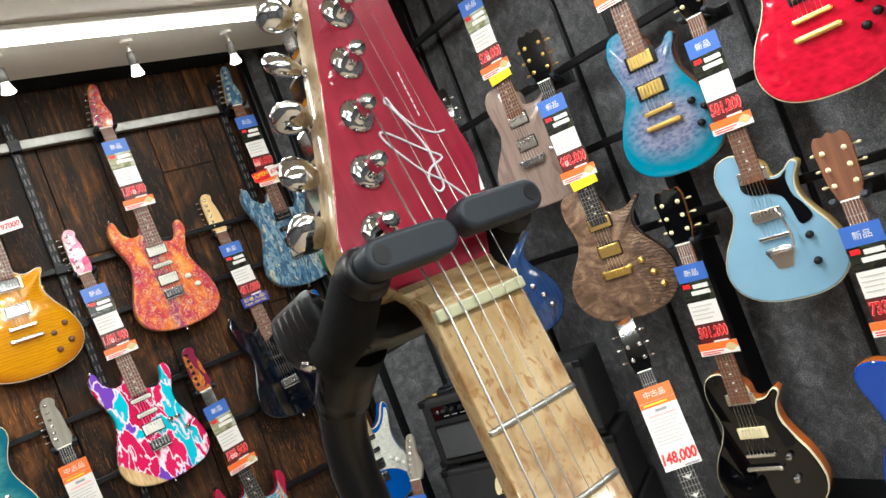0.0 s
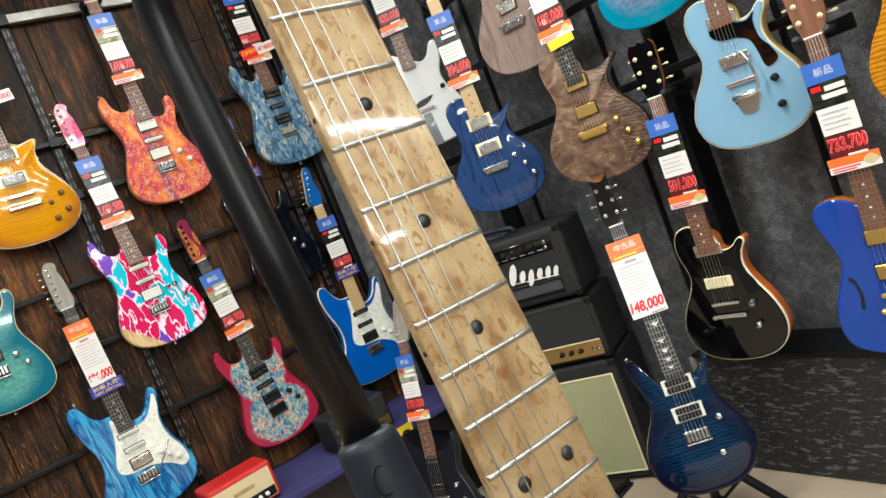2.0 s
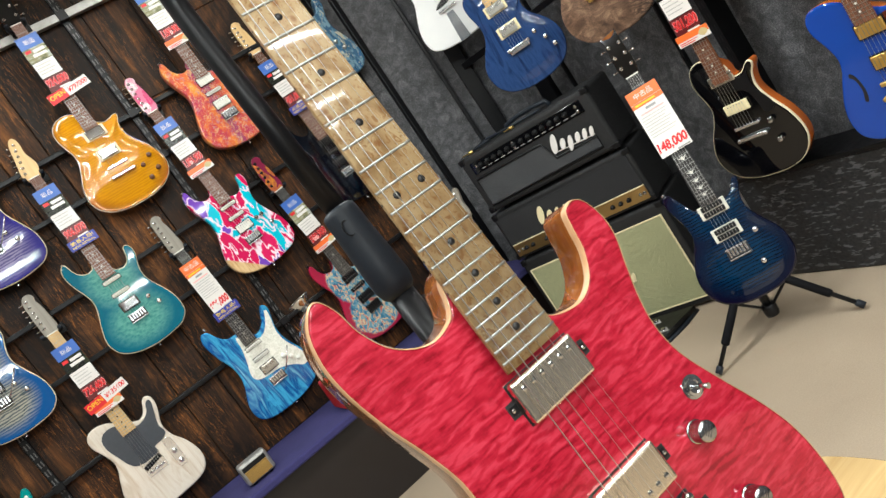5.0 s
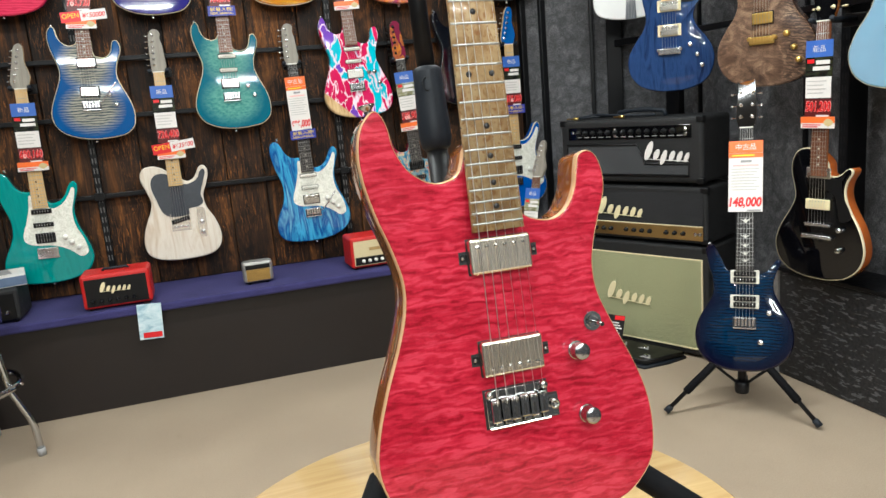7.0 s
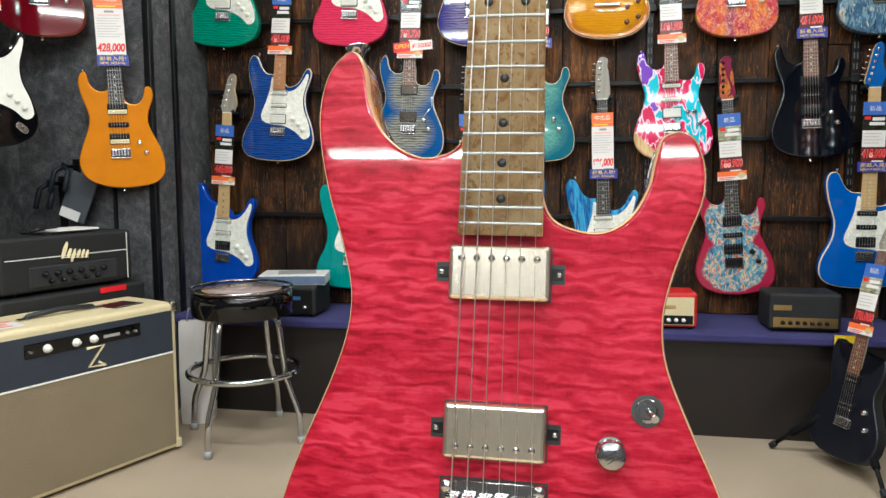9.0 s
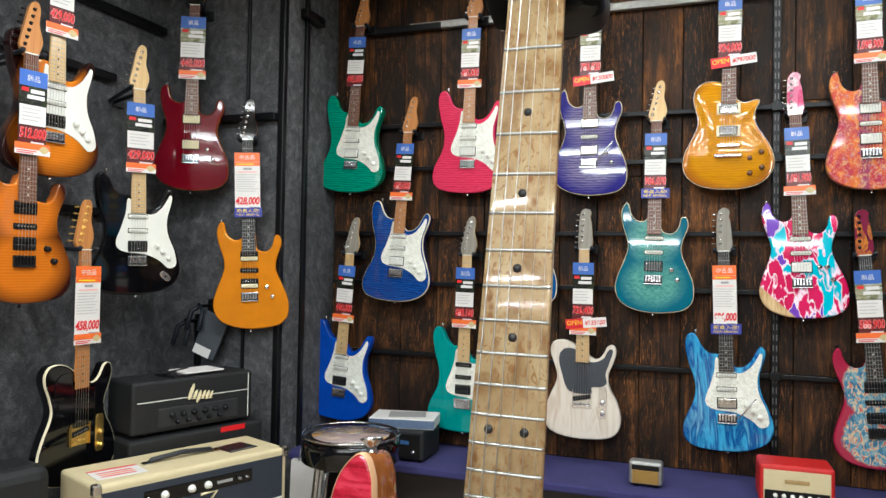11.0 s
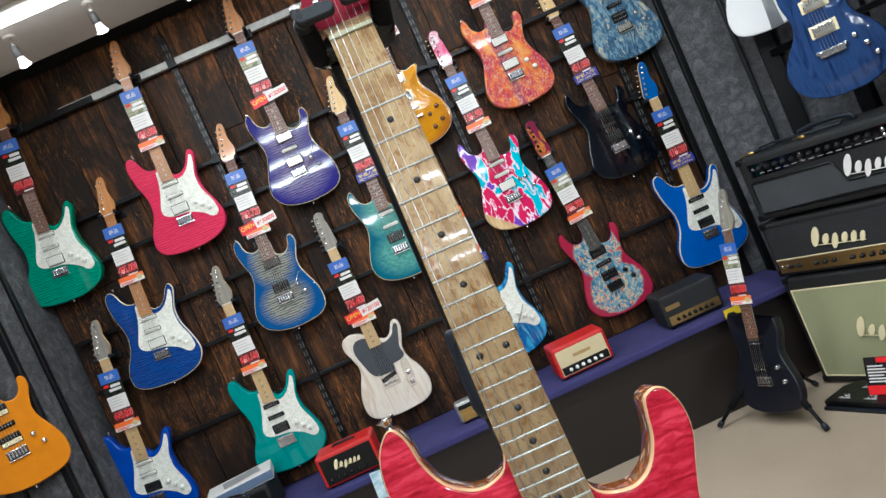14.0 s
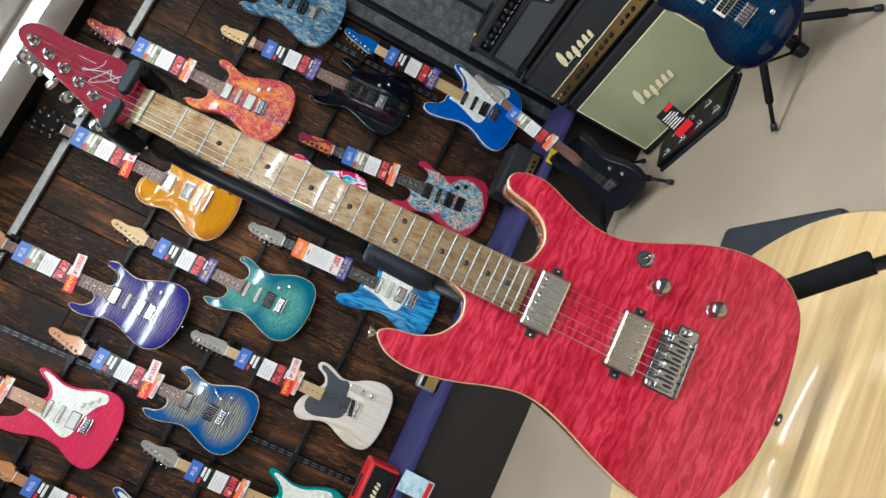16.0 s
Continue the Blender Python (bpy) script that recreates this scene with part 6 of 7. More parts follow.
    # tremolo bridge
    ob = [(-.0365, -.0005), (.0365, -.0005), (.0365, -.016), (.0475, -.0165), (.0480, -.030), (.0475, -.0425), (-.0365, -.0425)]
    part("bridge_rout", slab(ob, 0, 0.0003), (INLAY, INLAY), g, "dark rim of the bridge", m=pose(0.0, -0.6365, FR))
    ib = [(-.0345, -.002), (.0345, -.002), (.0345, -.0175), (.0455, -.018), (.0460, -.030), (.0455, -.0410), (-.0345, -.0410)]
    br = part("bridge", slab(ib, 0.0004, 0.0032, 0.0008), (CHROME, CHROME), g, "polished chrome tremolo bridge", m=pose(0, -0.6365, FR))
    sb = box(-0.0049, 0.0049, -0.0345, -0.0115, 0.0032, 0.0110, 0.0012)
    sm = mesh_of("saddle", sb, CHROME)
    sl = mesh_of("saddle_slot", slab(curve_through([(-.0014, -.030), (0, -.0315), (.0014, -.030), (.0016, -.022), (0, -.0195), (-.0016, -.022)], 3), 0.0111, 0.0113), (INLAY, INLAY))
    spr = lathe([(0.0018, 0), (0.0018, 0.006)], 8)
    sc = mesh_of("intonation_screw", tube([(0, -0.0345, 0.0058), (0, -0.0405, 0.0058)], 0.0014, 8), CHROME)
    for k in range(6):
        x = (k - 2.5) * 0.0107
        sd = part("saddle", sm, None, br, m=pose(x, 0.0012 * (k % 2), 0))
        part("saddle_slot", sl, None, sd)
        part("height_screw", screw, None, sd, m=pose(-0.003, -0.0135, 0.0108) @ Matrix.Scale(0.55, 4))
        part("height_screw", screw, None, sd, m=pose(0.003, -0.0135, 0.0108) @ Matrix.Scale(0.55, 4))
        part("intonation_screw", sc, None, sd)
    part("rear_lip", box(-0.0345, 0.0345, -0.0415, -0.0395, 0.003, 0.0085, 0.0006), CHROME, br)
    for x in (-0.0305, 0.0305):
        part("pivot_stud", lathe([(0.0046, 0), (0.0046, 0.004), (0.0036, 0.0052), (0.0, 0.0056)], 16, cap=False), CHROME, br, m=pose(x, -0.0055, 0.003))
    part("arm_socket", lathe([(0.0052, 0.0), (0.0052, 0.0055), (0.0030, 0.0058), (0.0028, 0.002), (0.0, 0.002)], 16, cap=False), CHROME, br, m=pose(0.0405, -0.0275, 0.003))
    # controls
    kn = lathe([(0.0099, 0), (0.0099, 0.0012), (0.0092, 0.0016), (0.0093, 0.0030), (0.0093, 0.0135), (0.0090, 0.0146), (0.0080, 0.0154), (0.0062, 0.0161), (0.0040, 0.0165), (0.0018, 0.0167), (0.0, 0.0167)], 56, cap=False)
    for i, v in enumerate(kn.verts):
        if 0.0025 < v.co.z < 0.0140 and i % 2:
            v.co.x, v.co.y = v.co.x * 0.955, v.co.y * 0.955
    for fc in kn.faces:
        fc.smooth = fc.calc_center_median().z > 0.0142
    km = mesh_of("knob", kn, DARKCHROME)
    groove = mesh_of("groove", box(-0.0046, 0.0046, -0.00022, 0.00022, 0.0160, 0.0168), INLAY)
    for x, s in ((0.076, 0.6135), (0.080, 0.6835)):
        kb = part("knob", km, None, g, "knurled dark chrome control knob", m=pose(x, -s, FR + 0.0004, 0, 0, 35))
        for q in range(3):
            part("groove", groove, None, kb, m=pose(0, 0.0022 * (q - 1), 0.00008))
    sw = part("switch", lathe([(0.0105, 0), (0.0105, 0.0009), (0.0078, 0.0010), (0.0076, 0.0034), (0.0056, 0.0036), (0.0052, 0.0022), (0.0, 0.0022)], 24, cap=False), CHROME, g, "chrome toggle switch", m=pose(0.099, -0.5855, FR + 0.0004), smooth=False)
    part("lever", tube([(0, 0, 0.004), (0.0015, -0.0012, 0.010), (0.0030, -0.0028, 0.0165)], [0.0014, 0.0018, 0.0026], 10), CHROME, sw)
    # strings
    rad = (0.00050, 0.00041, 0.00033, 0.00018, 0.00014, 0.00012)
    for i in range(6):
        xb, xn = (i - 2.5) * 0.0105, (i - 2.5) * 0.0070
        part("string", tube([(xb, -0.652, 0.0014), (xb, -0.648, 0.0026), (xn, 0.0068, 0.0026), (tx[i][0] + 0.0030, tx[i][1], -0.0050)], rad[i], 6), STEEL, g)
    for sx, sy, ex, ey in ((-0.1125, -0.3455, -0.15, 1), (0.0, -0.797, 0, -1)):
        part("strap_button", lathe([(0.0045, 0), (0.0045, 0.003), (0.0036, 0.005), (0.0050, 0.009), (0.0092, 0.0125), (0.0088, 0.0135), (0.0, 0.0140)], 18, cap=False), CHROME, g,
             m=Matrix.Translation((sx, sy, FR - 0.022)) @ Vector((ex, ey, 0)).to_track_quat("Z", "Y").to_matrix().to_4x4())
    return g


red_guitar()


def neck_stand():
    st = thing("guitar_stand", "tall black guitar stand with padded yoke and foam legs", "guitar stand", MAIN)
    for x0, x1, y, top, out in ((-0.0442, -0.0050, 0.0315, 0.0130, -0.0382), (0.0012, 0.0440, 0.0362, 0.0100, 0.0378)):
        r = 0.0066
        cap = [(x1 - r + r * math.sin(a), y + r * math.cos(a)) for a in [math.pi * k / 10 for k in range(11)]] + [(x0 + r - r * math.sin(a), y - r * math.cos(a)) for a in [math.pi * k / 10 for k in range(11)]]
        a = part("yoke_arm", slab(cap[::-1], top - 0.0115, top, 0.0022, 0.0022, 4), RUBBER, st, "rubber padded yoke arm")
        part("pivot_cap", lathe([(0.0034, 0.0), (0.0034, 0.0003), (0.0, 0.0003)], 20, cap=False), BLACKP, a, m=pose(out, y, top), smooth=False)
        back = -0.0375 if out < 0 else 0.0345
        part("yoke_collar", tube([(out, y, top - 0.0100), (out, y - 0.0003, top - 0.0125), (out, y - 0.0006, top - 0.0135), (out, y - 0.0012, top - 0.0170), (out, y - 0.0016, top - 0.0185)], [0.0070, 0.0092, 0.0084, 0.0100, 0.0090], 20), BLACKP, st, "ribbed collar under the pad")
        part("yoke_post", tube([(out, y - 0.001, top - 0.0150), (out, y - 0.003, top - 0.024), (back, y - 0.013, -0.032), (back, y - 0.017, -0.050)], [0.0086, 0.0096, 0.0104, 0.0098], 20), FOAM, st, "black foam covered yoke post")
    hs = [(-.0470, .036), (-.0465, .021), (-.039, .013), (-.020, .009), (.010, .008), (.032, .009), (.0425, .016), (.0450, .033), (.036, .038), (.020, .019), (-.005, .015), (-.028, .018), (-.041, .038)]
    part("yoke_housing", slab(curve_through(hs[::-1], 3), -0.080, -0.033, 0.006, 0.008, 3), BLACKP, st, "moulded black yoke housing")
    hsg = st.children[-1]
    for k in range(5):
        z = -0.041 - 0.0072 * k
        part("rib", tube([(-.0410, .0385, z), (-.0468, .0360, z), (-.0464, .0212, z), (-.0392, .0132, z), (-.0270, .0100, z)], 0.0013, 6), BLACKP, hsg)
    for x, y in ((-.0435, .0150), (-.0330, .0098)):
        part("bolt", lathe([(0.0032, 0.0), (0.0032, 0.0016), (0.0022, 0.0024), (0.0, 0.0026)], 12, cap=False), CHROME, hsg, m=Matrix.Translation((x, y, -0.062)) @ Vector((-0.55, -0.8, 0.1)).to_track_quat("Z", "Y").to_matrix().to_4x4())
    col = part("tube_collar", tube([(-0.018, 0.016, -0.066), (-0.0195, 0.009, -0.080), (-0.0208, 0.001, -0.090), (-0.0210, -0.003, -0.0945)], [0.0135, 0.0134, 0.0126, 0.0116], 16), BLACKP, st, "ribbed plastic collar")
    for k in range(4):
        y, z = 0.011 - 0.0036 * k, -0.0775 - 0.0045 * k
        part("rib", tube([(-0.019 - 0.0008 * k + 0.0137 * math.cos(a), y + 0.0108 * math.sin(a), z + 0.0085 * math.sin(a)) for a in [2 * math.pi * q / 20 for q in range(20)]], 0.0007, 6, close=True), RUBBER, col)
    part("upper_tube", tube([(-0.0195, 0.012, -0.078), (-0.0208, 0.002, -0.090), (-0.0212, -0.007, -0.100), (-0.0214, -0.018, -0.108), (-0.0214, -0.032, -0.1135), (-0.0213, -0.055, -0.116), (-0.0210, -0.090, -0.1165), (-0.0205, -0.16, -0.116), (-0.0200, -0.300, -0.112)], 0.0106, 18), BLACKM, st, "black steel tube")
    gr = [(-0.280, 0.0130), (-0.2825, 0.0160), (-0.287, 0.0168), (-0.310, 0.0172), (-0.340, 0.0186), (-0.362, 0.0190), (-0.372, 0.0165), (-0.377, 0.0120)]
    grip = part("grip", tube([(-0.0198, y, -0.112) for y, _ in gr], [r for _, r in gr], 26), RUBBER, st, "black rubber height grip")
    part("ring_mark", tube([(-0.0270 + 0.0050 * math.cos(a), -0.302 + 0.0075 * math.sin(a), -0.0963) for a in [2 * math.pi * k / 20 for k in range(20)]], 0.0006, 6, close=True), BLACKP, grip)
    part("lower_tube", tube([(-0.0198, -0.37, -0.112), (-0.012, -0.68, -0.116)], 0.0125, 16), BLACKM, st)
    part("hub", tube([(-0.012, -0.665, -0.116), (-0.012, -0.745, -0.118)], [0.024, 0.022], 18), BLACKP, st)
    inv = MAIN.inverted()
    W = lambda *p: inv @ (Vector(p) + Vector((-0.010, -0.007, -0.011)))
    hub = Vector((0.430, 0.625, 0.775))
    for knee, mid, foot in (((0.560, 0.600, 0.705), (0.650, 0.474, 0.641), (0.690, 0.418, 0.6035)), ((0.300, 0.600, 0.705), (0.215, 0.474, 0.641), (0.175, 0.418, 0.6035)), ((0.432, 0.70, 0.72), (0.430, 0.82, 0.652), (0.430, 0.89, 0.6035))):
        k, m_, f_ = Vector(knee), Vector(mid), Vector(foot)
        leg = part("leg", tube([W(*hub), W(*k), W(*f_)], 0.0085, 14), BLACKM, st, "black steel leg")
        part("foam_sleeve", tube([W(*k.lerp(m_, -0.1)), W(*k.lerp(m_, -0.08)), W(*m_), W(*m_.lerp(f_, 0.02))], [0.0120, 0.0150, 0.0150, 0.0120], 18), FOAM, leg, "grey-black foam sleeve")
        part("rubber_foot", tube([W(*m_.lerp(f_, 0.42)), W(*m_.lerp(f_, 0.46)), W(*m_.lerp(f_, 0.95)), W(*m_.lerp(f_, 1.1))], [0.0105, 0.0125, 0.0125, 0.0105], 16), RUBBER, leg)
    return st


neck_stand()
tb = thing("round_table", "round pale wooden table top on a dark post", "table", pose(0.404, 0.611, 0))
part("tabletop", lathe([(0.0, 0.551), (0.345, 0.551), (0.353, 0.556), (0.355, 0.564), (0.353, 0.574), (0.347, 0.579), (0.0, 0.579)], 96, cap=False), TABLEM, tb)
part("post", lathe([(0.03, 0.02), (0.03, 0.551)], 24), BLACKM, tb)
part("base", lathe([(0.22, 0.0), (0.22, 0.012), (0.05, 0.03), (0.03, 0.05)], 48), BLACKM, tb)

# low black upholstered seat behind the table
se = thing("upholstered_stool", "low black leatherette seat with rounded corners on the floor", "stool", pose(0.775, 1.20, 0))
part("cushion", box(-0.20, 0.20, -0.20, 0.20, 0.20, 0.302, 0.016, 4), LEATHER, se)
part("skirt", box(-0.194, 0.194, -0.194, 0.194, 0.14, 0.202, 0.006), LEATHER, se)
lg = mesh_of("leg", box(-0.018, 0.018, -0.018, 0.018, 0, 0.142, 0.003), BLACKM)
for sx in (-0.16, 0.16):
    for sy in (-0.16, 0.16):
        part("leg", lg, None, se, m=pose(sx, sy, 0))


# ---- amplifiers ----
def maker_mark(parent, w, h, m, mat):
    """A maker's mark reduced to plain slanted ovals over a thin line, the first one tall."""
    for cx, wd, y0, y1 in ((-0.40, 0.080, -0.34, 0.46), (-0.22, 0.066, -0.30, 0.14), (-0.06, 0.062, -0.50, 0.12), (0.10, 0.060, -0.32, 0.10), (0.25, 0.056, -0.34, 0.10), (0.39, 0.050, -0.34, 0.06)):
        bm = bmesh.new()
        mid, hh = (y0 + y1) / 2 * h, (y1 - y0) / 2 * h
        rim = []
        for q in range(18):
            a = 2 * math.pi * q / 18
            y = mid + hh * math.sin(a)
            rim.append((cx * w + 0.86 * wd * w * math.cos(a) + 0.36 * y, y - 0.10 * h * cx))
        rows = [[bm.verts.new((x, y, z)) for x, y in ring] for ring, z in ((rim, 0.0), (rim, 0.0034), (inset(rim, 0.0006), 0.004))]
        for a, b in zip(rows, rows[1:]):
            for q in range(18):
                bm.faces.new((a[q], a[(q + 1) % 18], b[(q + 1) % 18], b[q]))
        bm.faces.new(rows[-1])
        part("emblem", bm, mat, parent, m=m)
    return part("emblem", tube([(-0.46 * w, -0.24 * h, 0.002), (0.0, -0.30 * h, 0.002), (0.40 * w, -0.34 * h, 0.002)], 0.020 * h, 6), mat, parent, m=m)


FACE = pose(0, 0, 0, 90, 0, 0)


def corner_caps(parent, w, d, z0, z1, mat=BLACKP):
    cap = mesh_of("corner_cap", box(-0.016, 0.016, -0.016, 0.016, -0.014, 0.014, 0.006), mat)
    for sx in (-1, 1):
        for z in (z0 + 0.012, z1 - 0.012):
            part("corner_cap", cap, None, parent, m=pose(sx * (w / 2 - 0.0135), 0.0135, z))


AMP = (1.835, 2.50, -64.5)


def amp_at(z):
    return pose(AMP[0], AMP[1], z, 0, 0, AMP[2])


def small_knobs(parent, xs, y, z, r, mat, pointer=None):
    km = mesh_of("control_knob", lathe([(r * 1.15, 0), (r * 1.1, 0.004), (r * 0.8, 0.006), (r * 0.72, 0.015), (0, 0.016)], 14, cap=False), mat)
    for x in xs:
        part("control_knob", km, None, parent, m=Matrix.Translation((x, y, z)) @ FACE)


def speaker_cab():
    a = thing("speaker_cabinet", "black speaker cabinet with olive grille cloth and cream emblem", "speaker cabinet", amp_at(0))
    w, d, h = 0.70, 0.30, 0.465
    part("shell", box(-w / 2, w / 2, 0.0, d, 0.012, h, 0.012, 3), TOLEX, a)
    part("grille", box(-w / 2 + 0.030, w / 2 - 0.030, -0.003, 0.004, 0.045, h - 0.055), GRILLG, a, "olive woven grille cloth")
    for x0, x1, z0, z1 in ((-w / 2 + 0.024, w / 2 - 0.024, 0.039, 0.045), (-w / 2 + 0.024, w / 2 - 0.024, h - 0.055, h - 0.050), (-w / 2 + 0.024, -w / 2 + 0.030, 0.045, h - 0.055), (w / 2 - 0.030, w / 2 - 0.024, 0.045, h - 0.055)):
        part("piping", box(x0, x1, -0.005, 0.003, z0, z1, 0.001), CREAMP, a)
    maker_mark(a, 0.235, 0.10, Matrix.Translation((0.0, -0.007, 0.235)) @ FACE, CREAMP)
    corner_caps(a, w, d, 0.012, h)
    ft = mesh_of("foot", lathe([(0.018, 0), (0.016, 0.014)], 14), BLACKP)
    for sx in (-0.3, 0.3):
        for y in (0.05, d - 0.05):
            part("foot", ft, None, a, m=pose(sx, y, 0))
    part("handle", box(w / 2 - 0.002, w / 2 + 0.004, 0.09, 0.21, 0.24, 0.31, 0.004), BLACKP, a)


def amp_head_gold():
    a = thing("amplifier_head", "black amplifier head with gold control panel and cream emblem", "amplifier", amp_at(0.467))
    w, d, h = 0.695, 0.25, 0.235
    part("shell", box(-w / 2, w / 2, 0.0, d, 0.010, h, 0.012, 3), TOLEX, a)
    part("grille", box(-w / 2 + 0.018, w / 2 - 0.018, -0.003, 0.004, 0.082, h - 0.024), GRILLB, a)
    pn = part("control_panel", box(-w / 2 + 0.018, w / 2 - 0.018, -0.004, 0.004, 0.024, 0.078), GOLDP, a, "gold control panel")
    part("piping", box(-w / 2 + 0.018, w / 2 - 0.018, -0.005, 0.003, 0.078, 0.082), CREAMP, a)
    small_knobs(pn, [-0.27 + 0.037 * i for i in range(15) if i not in (2, 6, 11)], -0.004, 0.050, 0.0085, BLACKP)
    jack = mesh_of("jack", lathe([(0.008, 0), (0.008, 0.004), (0.005, 0.006), (0, 0.006)], 12, cap=False), CHROME)
    for x in (-0.315, -0.292, 0.300, 0.318):
        part("jack", jack, None, pn, m=Matrix.Translation((x, -0.004, 0.050)) @ FACE)
    maker_mark(a, 0.235, 0.095, Matrix.Translation((-0.03, -0.006, 0.140)) @ FACE, CREAMP)
    corner_caps(a, w, d, 0.010, h)
    ft = mesh_of("foot", lathe([(0.016, 0), (0.014, 0.012)], 12), BLACKP)
    for sx in (-0.29, 0.29):
        for y in (0.05, d - 0.05):
            part("foot", ft, None, a, m=pose(sx, y, 0))


def amp_head_black():
    a = thing("amplifier_head", "black amplifier head with black knob panel and silver emblem", "amplifier", amp_at(0.702))
    w, d, h = 0.665, 0.24, 0.275
    part("shell", box(-w / 2, w / 2, 0.0, d, 0.014, h, 0.016, 3), TOLEX, a)
    pn = part("control_panel", box(-w / 2 + 0.045, w / 2 - 0.045, -0.003, 0.004, 0.192, 0.245, 0.002), BLACKG, a, "glossy black control panel")
    small_knobs(pn, [-0.235 + 0.037 * i for i in range(13)], -0.003, 0.222, 0.0095, BLACKP)
    dot = mesh_of("jack", lathe([(0.0075, 0), (0.0075, 0.004), (0, 0.005)], 12, cap=False), CHROME)
    for x, z in ((-0.262, 0.224), (-0.052, 0.231), (-0.052, 0.207), (0.262, 0.228), (0.262, 0.208)):
        part("jack", dot, None, pn, m=Matrix.Translation((x, -0.003, z)) @ FACE)
    for i in range(14):
        part("print_bar", box(-0.240 + 0.036 * i, -0.218 + 0.036 * i, -0.0040, -0.0032, 0.202, 0.205), PAPERG, pn)
    gp = [(-.295, .045), (.275, .045), (.275, .092), (.085, .092), (.050, .170), (-.295, .170)]
    bm = slab([(x, z) for x, z in gp], 0.0, 0.003)
    part("grille", bm, cloth("speckled_grille", C(40, 40, 42), C(86, 88, 90), 300), a, "speckled dark grille", m=FACE)
    rim = [(x, z, 0.003) for x, z in gp]
    part("grille_rim", tube(rim, 0.005, 8, close=True), BLACKP, a, m=FACE)
    maker_mark(a, 0.215, 0.095, Matrix.Translation((0.190, -0.006, 0.135)) @ FACE, PAPERW)
    hd = part("handle", tube([(-0.11, 0.11, h), (-0.10, 0.11, h + 0.022), (-0.04, 0.11, h + 0.030), (0.05, 0.11, h + 0.030), (0.11, 0.11, h + 0.022), (0.12, 0.11, h)], 0.010, 10), RUBBER, a)
    corner_caps(a, w, d, 0.014, h)
    ft = mesh_of("foot", lathe([(0.018, 0), (0.016, 0.016)], 12), BLACKP)
    for sx in (-0.27, 0.27):
        for y in (0.05, d - 0.05):
            part("foot", ft, None, a, m=pose(sx, y, 0))


speaker_cab(), amp_head_gold(), amp_head_black()
cab_m = amp_at(0.702 + 0.275)
cb = thing("guitar_cable", "coiled black guitar cable with gold plugs on the amplifier", "cable", cab_m)
part("lead", tube([(-0.27, 0.03, 0.008), (-0.20, 0.05, 0.012), (-0.12, 0.09, 0.014), (-0.15, 0.14, 0.008), (-0.25, 0.15, 0.008), (-0.28, 0.10, 0.010), (-0.18, 0.06, 0.020), (-0.05, 0.05, 0.012), (0.10, 0.06, 0.010)], 0.0055, 8), RUBBER, cb)
for x, y, r in ((-0.31, 0.02, 15), (-0.08, 0.035, -10)):
    pl = part("plug", tube([(0, 0, 0.008), (0.03, 0, 0.008), (0.031, 0, 0.008), (0.055, 0, 0.008)], [0.003, 0.003, 0.0065, 0.0065], 10), GOLD, cb, "gold jack plug", m=pose(x, y, 0, 0, 0, r))

# foot switch in front of the cabinet
pb = thing("foot_switch_board", "black foot switch board with pale triangles", "pedal board", pose(1.660, 2.395, 0, 0, 0, -66))
ps = [(-.235, 0.0), (.165, 0.0), (.205, .10), (.235, .175), (-.195, .175), (-.235, .12)]
part("plate", slab(ps, 0.012, 0.034, 0.003), (BLACKM, BLACKM), pb)
part("rubber_sole", slab(inset(ps, -0.012), 0.0, 0.012), RUBBER, pb)
tri = mesh_of("triangle", slab([(-.026, 0), (.026, 0), (.004, .036), (-.006, .030)], 0.0345, 0.0352), (PAPERG, PAPERG))
but = mesh_of("button", lathe([(0.009, 0.035), (0.009, 0.043), (0.006, 0.045), (0, 0.045)], 14, cap=False), CHROME)
for r in range(2):
    for c in range(4 - r):
        x, y = -0.170 + 0.105 * c + 0.045 * r, 0.025 + 0.085 * r
        part("triangle", tri, None, pb, m=pose(x, y, 0))
        part("button", but, None, pb, m=pose(x, y + 0.014, 0))
ptg = thing("price_tag", "small black price card with red figures on the foot switch", "price tag", pose(1.70, 2.455, 0.035, 0, 0, -58), "price tags")
part("card", box(-0.045, 0.045, -0.001, 0.001, 0, 0.135), PAPERK, ptg, m=pose(0, 0, 0, -22))
for i in range(6):
    part("print_line", box(-0.036, 0.036 - 0.008 * (i % 3), -0.0018, -0.0011, 0.045 + 0.011 * i, 0.050 + 0.011 * i), PAPERW, ptg, m=pose(0, 0, 0, -22))
part("red_field", box(-0.045, 0.045, -0.0018, -0.0011, 0.002, 0.034), PAPERR, ptg, m=pose(0, 0, 0, -22))
part("red_field", box(0.0, 0.045, -0.0018, -0.0011, 0.115, 0.133), PAPERR, ptg, m=pose(0, 0, 0, -22))

# long black case along the east wall
ck = Mat("ribbed_case_cover", None, 0.6)
cv = ck.vec((1, 9, 34))
cn = ck.noise(3.2, 2, 0.5, 0.4, vec=cv)
cf = ck.noise(90, 3, 0.6)
base_c = ck.ramp(cf, (0.35, C(20, 20, 21)), (0.65, C(38, 38, 40)))
ck.put("Base Color", ck.mix(ck.ramp(cn, (0.58, 0.0), (0.63, 0.8)), base_c, C(86, 86, 88)))
ck.bump(cn, 0.4, 0.003)
ca = thing("long_case", "long black flecked case with bright metal edge", "case", pose(2.0, 0, 0))
part("body", box(0.12, 0.29, -0.6, 1.965, 0.0, 0.40, 0.008), ck.m, ca)
